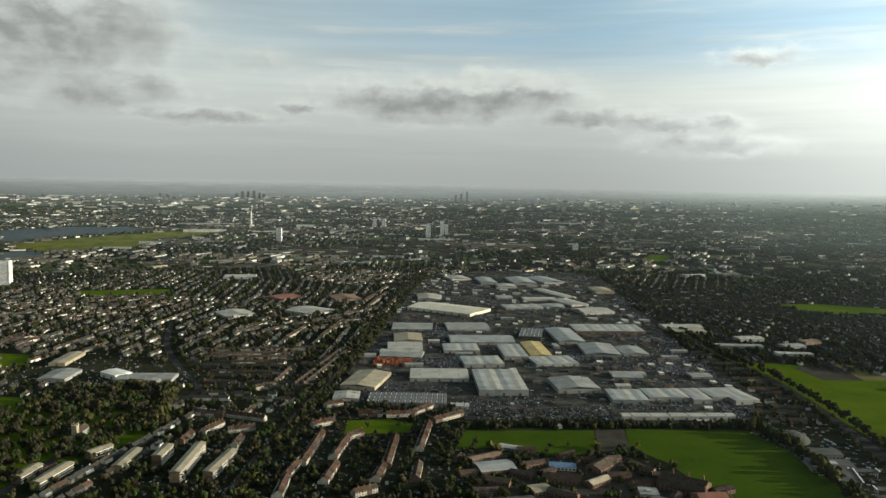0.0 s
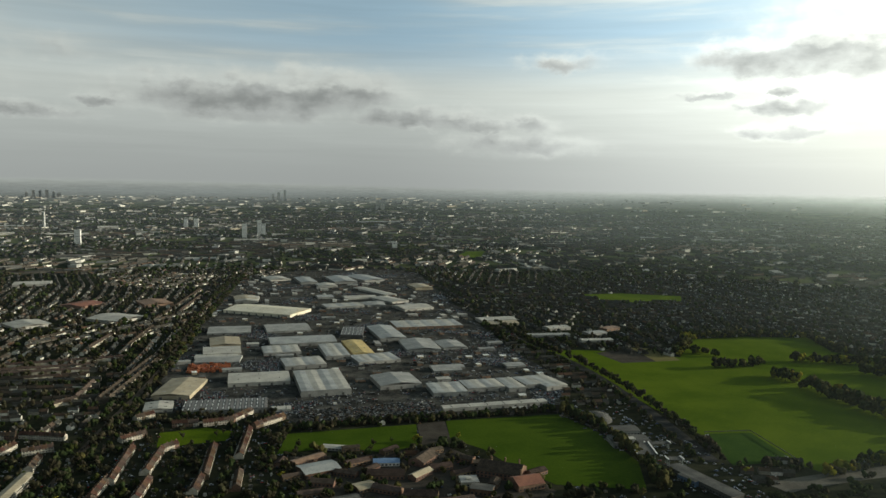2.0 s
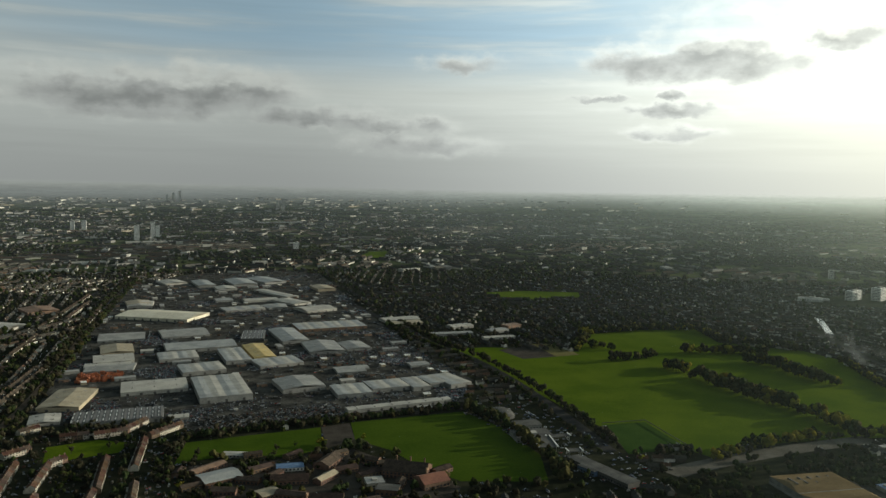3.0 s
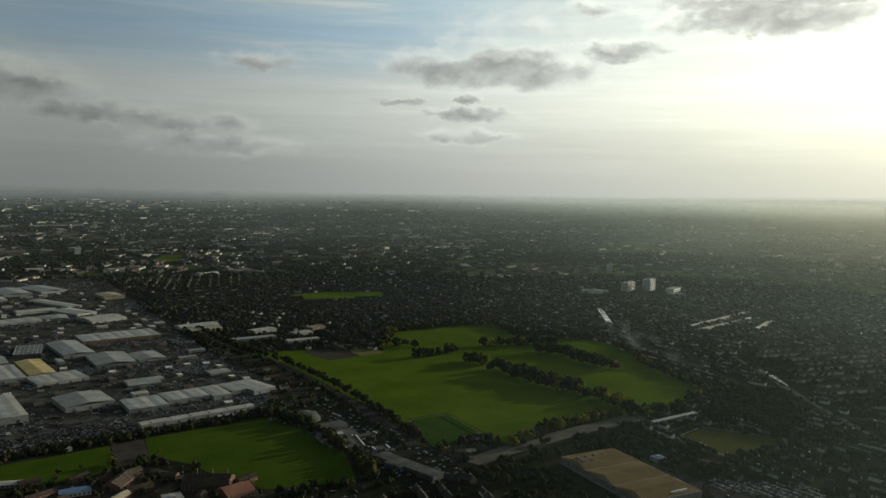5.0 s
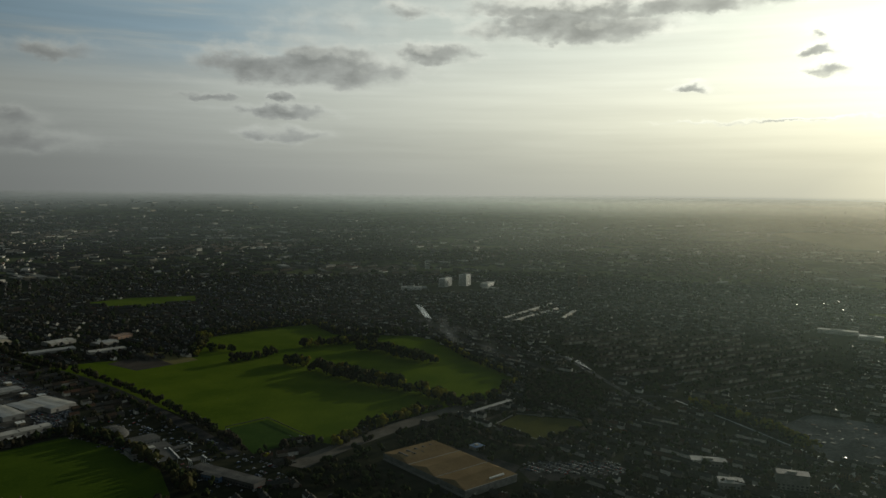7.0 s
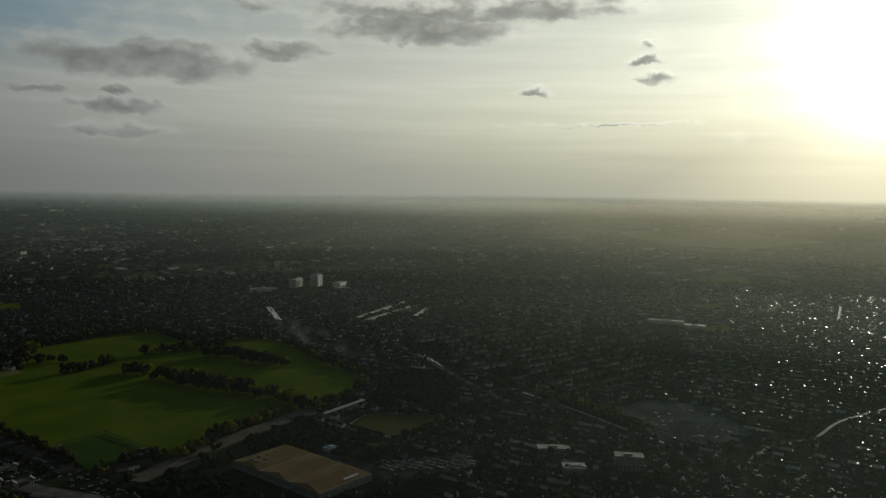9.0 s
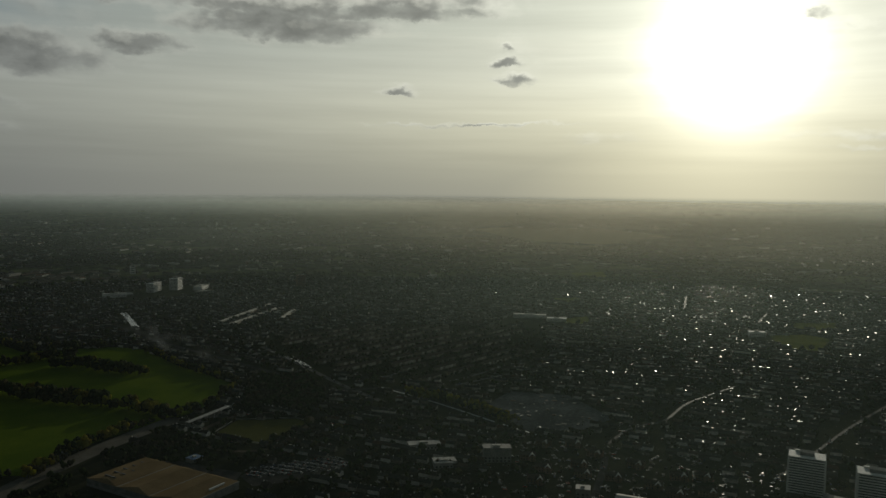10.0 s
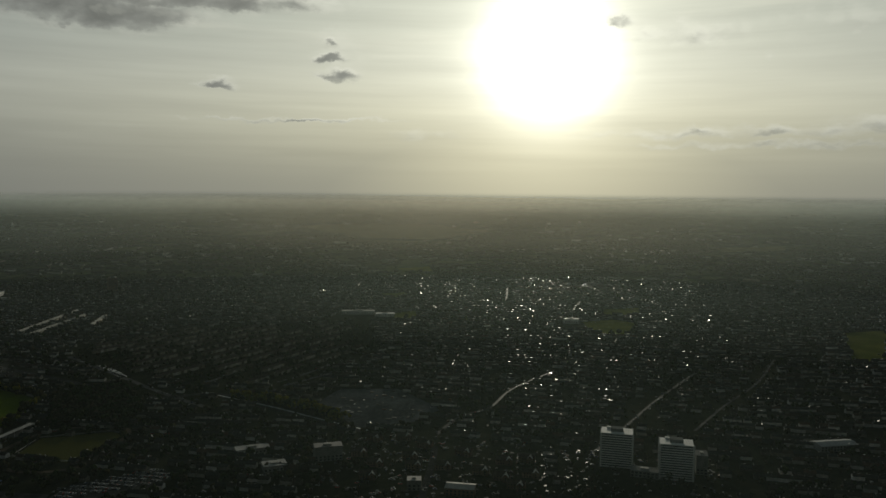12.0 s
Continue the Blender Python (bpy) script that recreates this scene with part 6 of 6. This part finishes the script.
CAR_I = [0, 0, 0, 0, 0, 0, 1, 1, 1, 1]


def cars(name, x, y, turn, label, scale=1.0):
    n = len(x)
    s = np.full(n, scale) * rng.uniform(0.9, 1.15, n)
    v, f, i = repeat(CAR, CAR_F, CAR_I, x, y, rise(x, y) + 0.2, s, s, s * rng.uniform(0.95, 1.4, n), turn)
    bulk(name, v, f, i, [M_CARS, M_GLASS], label, "cars")


def parked(pts, row=11.0, pitch=2.7, along_x=True, keep=0.75):
    p = np.array(pts)
    xs, ys = [], []
    a, b = np.arange(p[:, 0].min(), p[:, 0].max(), pitch if along_x else row), np.arange(p[:, 1].min(), p[:, 1].max(), row if along_x else pitch)
    gx, gy = (q.ravel() for q in np.meshgrid(a, b))
    ok = inside(gx, gy, pts) & (rng.random(len(gx)) < keep)
    for s in SHEDS:
        ok &= ~((np.abs(gx - s[1]) < s[3] / 2 + 3) & (np.abs(gy - s[2]) < s[4] / 2 + 3))
    turn = np.full(ok.sum(), math.pi / 2 if along_x else 0.0) + rng.normal(0, 0.06, ok.sum())
    return gx[ok] + rng.normal(0, .3, ok.sum()), gy[ok] + rng.normal(0, .5, ok.sum()), turn


for pts, ax in (([(219, 1040), (448, 1061), (440, 1028), (250, 1010)], True), ([(250, 1341), (462, 1346), (449, 1250), (259, 1238)], True), ([(425, 1504), (518, 1511), (486, 1358), (372, 1350)], True),
                ([(239, 1165), (458, 1178), (451, 1156), (240, 1141)], True), ([(45, 1005), (235, 1022), (230, 965), (48, 951)], True), ([(688, 478), (764, 410), (746, 378), (725, 382), (665, 458)], False),
                ([(375, 962), (494, 962), (494, 625), (425, 625)], False), ([(75, 1088), (150, 1088), (150, 1025), (75, 1025)], True), ([(-25, 1125), (12, 1125), (12, 1038), (-25, 1038)], True)):
    x, y, a = parked(pts, 9.0, 2.7, ax, 0.2 if pts[0] == (375, 962) else 0.36 if ax else 0.8)
    cars("parked_cars", x, y, a, "rows of parked cars of many colours")
# loose vehicles, containers and goods over the estate
gx, gy, ga = parked(ESTATE, 8.0, 2.9, True, 0.8)
lots = np.sin(gx / 31 + 2 * np.sin(gy / 47)) + np.sin(gy / 39 + 1.3 * np.sin(gx / 53)) > 1.15
for a, b in placed:
    lots &= np.hypot(gx - a, gy - b) > 16
cars("estate_cars", gx[lots], gy[lots], ga[lots], "rows of parked cars on the estate yards")
x, y = filled(ESTATE, 21)
ok = np.ones(len(x), bool)
for s in SHEDS:
    ok &= ~((np.abs(x - s[1]) < s[3] / 2 + 4) & (np.abs(y - s[2]) < s[4] / 2 + 4))
x, y = x[ok], y[ok]
half = rng.random(len(x)) < 0.6
cars("estate_vehicles", x[half], y[half], rng.choice([0.05, 1.6], half.sum()), "scattered cars and vans on the estate yards", 1.1)


def boxes(name, x, y, lo, hi, tall, m, label, category):
    n = len(x)
    v, f, i = repeat(BOX, BOX_F, [0] * 5, x, y, rise(x, y), rng.uniform(lo, hi, n), rng.uniform(lo, hi, n) * 0.7, rng.uniform(tall * 0.5, tall * 1.3, n), rng.choice([0.0, 1.57], n) + rng.normal(0, 0.1, n))
    bulk(name, v, f, i, [m], label, category)


boxes("yard_goods", x[~half], y[~half], 2, 9, 3.0, M_CLUTTER, "containers, skips and stacked goods on the yards", "yard goods")
x, y = filled([(45, 1005), (235, 1022), (230, 965), (48, 951)], 4.2)
boxes("scrap_heaps", x, y, 1.5, 4, 2.2, M_CLUTTER, "rust-red scrap and stacked vehicle parts", "scrap")
x, y = filled(GREYYARD, 24)
boxes("yard_goods", x, y, 2, 8, 1.2, M_CLUTTER, "low grey goods on the concrete yard", "yard goods")
x, y = filled([(-116, 1240), (-50, 1240), (-48, 1296), (-112, 1292)], 4.5)
boxes("timber_stacks", x, y, 2, 7, 4.5, M_METAL["orange"], "orange-red stacks of goods beside a shed", "stacks")
for zone, gap in ((NEAR_ROWS, 8.5), (SCHOOL_GROUND, 17.0), (FLATS_EAST, 9.0), (TOWERS, 10.0), (SCHOOL_WEST, 12.0)):
    x, y = filled(zone, gap)
    ok = np.ones(len(x), bool)
    for p in (SCHOOL_A, SCHOOL_B, COURT, GREEN):
        ok &= ~inside(x, y, p)
    for q in ROWS:
        ok &= ~near_line(x, y, [(q[0] - 4, q[1]), (q[2] - 4, q[3])], 6.5)
    x, y = x[ok], y[ok]
    boxes("garden_sheds", x[::3], y[::3], 1.5, 4, 2.3, M_CLUTTER, "small sheds, fences and bins behind the houses", "sheds")
    cars("street_cars", x[1::3], y[1::3], rng.choice([1.55, 0.02, 1.6], len(x[1::3])), "cars parked in yards and streets")
# sheds, glasshouses and cars among the houses
k = rng.random(len(hx)) < 0.55
gx, gy = hx[k] + rng.normal(0, 9, k.sum()), hy[k] + rng.normal(0, 9, k.sum())
near = np.hypot(gx, gy) < 2400
boxes("garden_sheds", gx[near], gy[near], 1.8, 4.5, 2.4, M_CLUTTER, "small sheds and extensions behind the houses", "sheds")
k = (rng.random(len(hx)) < 0.3) & (np.hypot(hx, hy) < 2300)
side = rng.choice([-12.0, 12.0], k.sum())
gx, gy = hx[k] - np.sin(ha[k]) * side + rng.normal(0, 3, k.sum()), hy[k] + np.cos(ha[k]) * side + rng.normal(0, 3, k.sum())
cars("street_cars", gx, gy, ha[k] + rng.choice([0.0, 3.14], k.sum()), "cars parked along the residential streets")
for name in ("east_road", "south_road", "sun_street_south", "street_north", "street_middle", "street_south", "street_inner", "street_east", "street_wall", "sun_street", "far_street"):
    line = ROADS[name]
    gx, gy = along(line, 7.5, 0.6, 0.6)
    side = rng.choice([-3.6, 3.6], len(gx))
    cars("street_cars", gx, gy + side, np.full(len(gx), math.atan2(line[-1][1] - line[0][1], line[-1][0] - line[0][0])), "cars parked along the street")
    gx, gy = along(line, 13, 2.0, 0.7)
    side = rng.choice([-9.0, 9.0], len(gx))
    woods("street_trees", gx + side * 0.3, gy + side, 6.5, 0.4, [M_TWIG, M_EVER, M_LEAF], "small trees along the street", 60, 4)
# added glossy panes over the roofs, tilted to throw sun glints at the camera
PANE = [(-.5, -.5, 0), (.5, -.5, 0), (.5, .5, 0), (-.5, .5, 0), (-.5, -.5, -.15), (.5, -.5, -.15), (.5, .5, -.15), (-.5, .5, -.15)]
PANE_F = [(0, 1, 2, 3), (0, 4, 5, 1), (1, 5, 6, 2), (2, 6, 7, 3), (3, 7, 4, 0)]
k = (rng.random(len(hx)) < 0.9) & (hx > 0.5 * hy) & (np.hypot(hx, hy) < 2900)
n = int(k.sum())
px, py = hx[k] + rng.normal(0, 1.5, n), hy[k] + rng.normal(0, 1.5, n)
size = rng.uniform(0.9, 2.4, n) * np.clip(np.hypot(px, py) / 1100, 0.6, 1.9)
v, f, i = repeat(PANE, PANE_F, [0] * 5, np.zeros(n), np.zeros(n), np.zeros(n), size, size * rng.uniform(0.6, 1.2, n), np.ones(n), rng.uniform(0, 3, n))
v = v.reshape(n, 8, 3)
tx_, ty_ = np.tan(np.radians(rng.normal(0, 4, n)))[:, None], np.tan(np.radians(np.clip(rng.normal(0, 16, n), -50, 50)))[:, None]
v[:, :, 2] += v[:, :, 0] * tx_ + v[:, :, 1] * ty_
v += np.stack([px, py, rise(px, py) + rng.uniform(7.4, 8.1, n)], -1)[:, None, :]
bulk("roof_windows", v.reshape(-1, 3), f, i, [M_PANE], "added glossy panes throwing sun glints above the roofs", "glass panes")


# ---- far landmarks ----
PLUME_AZ = 53.4
FAR_SHEDS_NORTH = [
    ("cream", -1121, 3596, 241, 60, 16, 22),
    ("cream", -832, 3640, 236, 60, 13, 19),
    ("white", -691, 3827, 111, 50, 11, 25),
    ("pale", -1156, 3783, 374, 60, 16, 14),
    ("pale", -1329, 3074, 168, 60, 16, 14),
    ("pale", -1238, 3255, 135, 60, 16, 15),
    ("tan", -228, 3701, 142, 60, 7, 8),
    ("white", 224, 4119, 70, 31, 1, 24),
    ("tan", 90, 3685, 95, 43, 3, 19),
    ("pale", -642, 2403, 99, 44, 7, 12),
    ("cream", -547, 2750, 180, 60, 8, 12),
]
FAR_SHEDS_MIDDLE = [
    ("cream", -389, 2860, 168, 60, 8, 10),
    ("cream", -234, 3053, 180, 60, 7, 11),
    ("cream", -10, 3566, 264, 60, 5, 13),
    ("pale", -2164, 3941, 152, 60, 29, 16),
    ("white", -1757, 4146, 168, 60, 24, 16),
    ("white", -1447, 4317, 181, 60, 20, 13),
    ("pale", 605, 3996, 293, 60, -2, 11),
    ("white", 2360, 3999, 133, 59, -26, 13),
    ("pale", 2134, 3897, 96, 43, -24, 13),
    ("white", 2029, 3166, 161, 60, -23, 8),
    ("white", 1823, 4155, 124, 56, -21, 13),
]
FAR_SHEDS_EAST = [
    ("pale", 1793, 3300, 107, 48, -27, 11),
    ("pale", 2119, 3332, 144, 60, -29, 8),
    ("white", 3285, 2425, 88, 39, -45, 27),
    ("pale", 1715, 1612, 97, 43, -31, 14),
    ("white", 1870, 1439, 53, 23, -31, 17),
    ("white", 4009, -49, 72, 32, -85, 17),
    ("white", 3806, -178, 55, 24, -86, 14),
    ("pale", 1833, 447, 83, 37, -79, 8),
    ("white", 1811, 375, 47, 21, -79, 8),
    ("white", 1786, -76, 35, 16, -79, 12),
    ("white", 3221, -1318, 88, 39, -93, 12),
]
for style, x, y, w, d, turn, h in FAR_SHEDS_NORTH + FAR_SHEDS_MIDDLE + FAR_SHEDS_EAST:
    small = 1.0 if math.hypot(x, y) < 4050 else 0.5
    thing = warehouse("grey" if style == "pale" else "pale", x, y, w * 0.8 * small, d * 0.6 * small, turn, h * 0.75 * small, "long pale distant building in the haze")
    thing.location.z = float(rise(x, y)) - 1.5
# wall tones picked by bearing, to imitate towers seen through haze
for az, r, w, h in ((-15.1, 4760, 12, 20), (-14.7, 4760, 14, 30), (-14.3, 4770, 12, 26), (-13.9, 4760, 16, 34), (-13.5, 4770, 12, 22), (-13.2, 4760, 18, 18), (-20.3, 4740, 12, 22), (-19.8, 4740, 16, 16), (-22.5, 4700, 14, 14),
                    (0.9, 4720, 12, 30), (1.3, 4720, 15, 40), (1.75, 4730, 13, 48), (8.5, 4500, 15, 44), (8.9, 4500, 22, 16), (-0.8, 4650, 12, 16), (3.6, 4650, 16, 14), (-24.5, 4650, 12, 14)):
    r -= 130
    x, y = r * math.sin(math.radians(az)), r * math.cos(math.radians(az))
    tower(x, y, w, w, h + 10, -az, G["mid"] if az < -10 else G["pale"], "far city tower with haze put into its tone", float(rise(x, y)) - 4, floors=6, band=0.85)
# a white plume of steam over the far plain
plume_rng = random.Random(5)
px0, py0 = 4165 * math.sin(radians(PLUME_AZ)), 4165 * math.cos(radians(PLUME_AZ))
bm = bmesh.new()
for q in range(16):
    up_by = q / 15
    made = bmesh.ops.create_icosphere(bm, subdivisions=2, radius=(3.0 - 1.8 * up_by) * plume_rng.uniform(0.7, 1.3), matrix=Matrix.Translation((px0 + plume_rng.uniform(-1, 1) * (9 - 8 * up_by), py0 + plume_rng.uniform(-1, 1) * (9 - 8 * up_by), float(rise(np.array([px0]), np.array([py0]))[0]) + 2 + 20 * up_by)))
tagged(part("steam_plume", bm, G["white"]), "white plume of steam rising over far woods", "steam", kind="structure")
ch = base("chimney_stack", -961, 3826, float(rise(-961, 3826)) - 1)
bm = bmesh.new()
bmesh.ops.create_cone(bm, segments=16, radius1=4.5, radius2=3, depth=70, cap_ends=True, matrix=Matrix.Translation((0, 0, 35)))
part("shaft", bm, G["white"], ch)
tagged(ch, "tall pale industrial chimney in the haze", "chimney")
# terraces with their sun shine painted in as pale roofs
for x0, y0, x1, y1 in ((1443, 1061, 1726, 1112), (1421, 1021, 1666, 1056), (1544, 964, 1672, 1007)):
    long_row(x0, y0, x1, y1, G["pale"], 9.0, "terrace with roofs painted pale for their sun shine")


# ---- trees near by, one by one ----
def tree_kind(seed, height, spread, leaf, label, lumps=46, bare=0.0):
    """A tapered trunk with limbs and a crown of many small ragged clumps with gaps between them."""
    r = random.Random(seed)
    thing = new("tree")
    bm = bmesh.new()

    def limb(a, b, ra, rb):
        d = (b - a)
        q = d.to_track_quat("Z", "Y").to_matrix().to_4x4()
        bmesh.ops.create_cone(bm, segments=6, radius1=ra, radius2=rb, depth=d.length, cap_ends=False, matrix=Matrix.Translation((a + b) / 2) @ q)

    fork = Vector((r.uniform(-.2, .2), r.uniform(-.2, .2), height * 0.32))
    limb(Vector((0, 0, 0)), fork, height * 0.03, height * 0.022)
    tips = []
    for k in range(7):
        a = k * 0.9 + r.uniform(-.3, .3)
        tip = Vector((math.cos(a) * spread * r.uniform(.35, .75), math.sin(a) * spread * r.uniform(.35, .75), height * r.uniform(.55, .92)))
        limb(fork, tip, height * 0.014, height * 0.004)
        tips.append(tip)
    part("trunk", bm, M_BARK, thing)
    crown = bmesh.new()
    for k in range(lumps):
        t = r.choice(tips)
        s = r.uniform(0.3, 1.15)
        c = fork.lerp(t, s) + Vector((r.gauss(0, spread * .16), r.gauss(0, spread * .16), r.gauss(0, height * .05)))
        size = spread * r.uniform(.12, .26)
        n0 = len(crown.verts)
        made = bmesh.ops.create_icosphere(crown, subdivisions=1, radius=size, matrix=Matrix.Translation(c))
        for v in made["verts"]:
            v.co = c + (v.co - c) * r.uniform(.55, 1.35)
    part("crown", crown, leaf, thing)
    return tagged(thing, label, "tree", "near trees")


TREES = [tree_kind(1, 11, 5.0, M_TWIG, "leafless brown tree with fine twigs"), tree_kind(2, 9, 4.0, M_TWIG, "small leafless brown garden tree"), tree_kind(3, 10, 4.6, M_LEAF, "dark green tree in early leaf"),
         tree_kind(4, 8, 3.2, M_EVER, "dense dark evergreen tree"), tree_kind(5, 9, 4.4, M_YELLOW, "yellow-green tree in fresh spring leaf"), tree_kind(6, 13, 5.6, M_TWIG, "tall leafless brown tree")]
first_tree = [True] * len(TREES)


def plant(x, y, kind, grow=1.0):
    if first_tree[kind]:
        TREES[kind].matrix_basis, first_tree[kind] = pose(x, y, 0, 0, 0, rnd.uniform(0, 450)), False
    else:
        t = copy_thing(TREES[kind], pose(x, y, 0, 0, 0, rnd.uniform(0, 450)))
        t.scale = (grow, grow, grow * rnd.uniform(0.9, 1.15))


def grove(pts, gap, kinds, limit):
    x, y = filled(pts, gap)
    ok = np.ones(len(x), bool)
    for o in scene.collection.objects:
        if o.parent is None and o.type == "EMPTY" and o.get("category") in ("house", "school", "building", "flats", "tower block", "canopy", "sports dome"):
            ok &= np.hypot(x - o.location.x, y - o.location.y) > (8 if o.get("category") == "house" else 15)
    for line in ROADS.values():
        ok &= ~near_line(x, y, line[::4], 9)
    for p, q in list(zip(x[ok], y[ok]))[:limit]:
        plant(p, q, rnd.choice(kinds), rnd.uniform(0.55, 0.95))


grove(NEAR_ROWS, 12, (0, 1, 1, 3, 3, 2, 0), 110)
grove([(25, 825), (212, 850), (250, 775), (294, 675), (38, 662)], 14, (0, 1, 1, 3, 2, 0), 45)
grove(FLATS_EAST, 14, (0, 1, 3, 3, 2), 45)
grove(TOWERS, 12, (0, 5, 3, 2), 30)
for x, y, k, g in ((41, 862, 5, 0.8), (125, 852, 0, 0.9), (148, 862, 3, 0.8), (175, 858, 4, 0.9), (181, 862, 4, 0.8), (228, 860, 4, 0.9), (500, 694, 4, 0.9), (375, 946, 4, 0.9), (431, 944, 2, 0.9),
                   (25, 800, 5, 0.9), (19, 775, 4, 0.8), (-188, 750, 4, 0.9), (-200, 775, 4, 0.8), (-194, 825, 2, 1.0), (675, 690, 4, 0.9), (708, 695, 4, 0.8), (750, 690, 4, 0.75), (15, 875, 5, 0.9), (10, 900, 0, 0.9)):
    plant(x, y, k, g)
for k in range(20):
    s = k / 19
    plant(1068 - 95 * s + rnd.uniform(-3, 3), 434 - 188 * s, 4, rnd.uniform(0.6, 0.9))
for k in range(22):
    plant(600 + rnd.uniform(-15, 75), -190 + rnd.uniform(-62, 50), rnd.choice((0, 3, 5, 2)), rnd.uniform(0.8, 1.2))
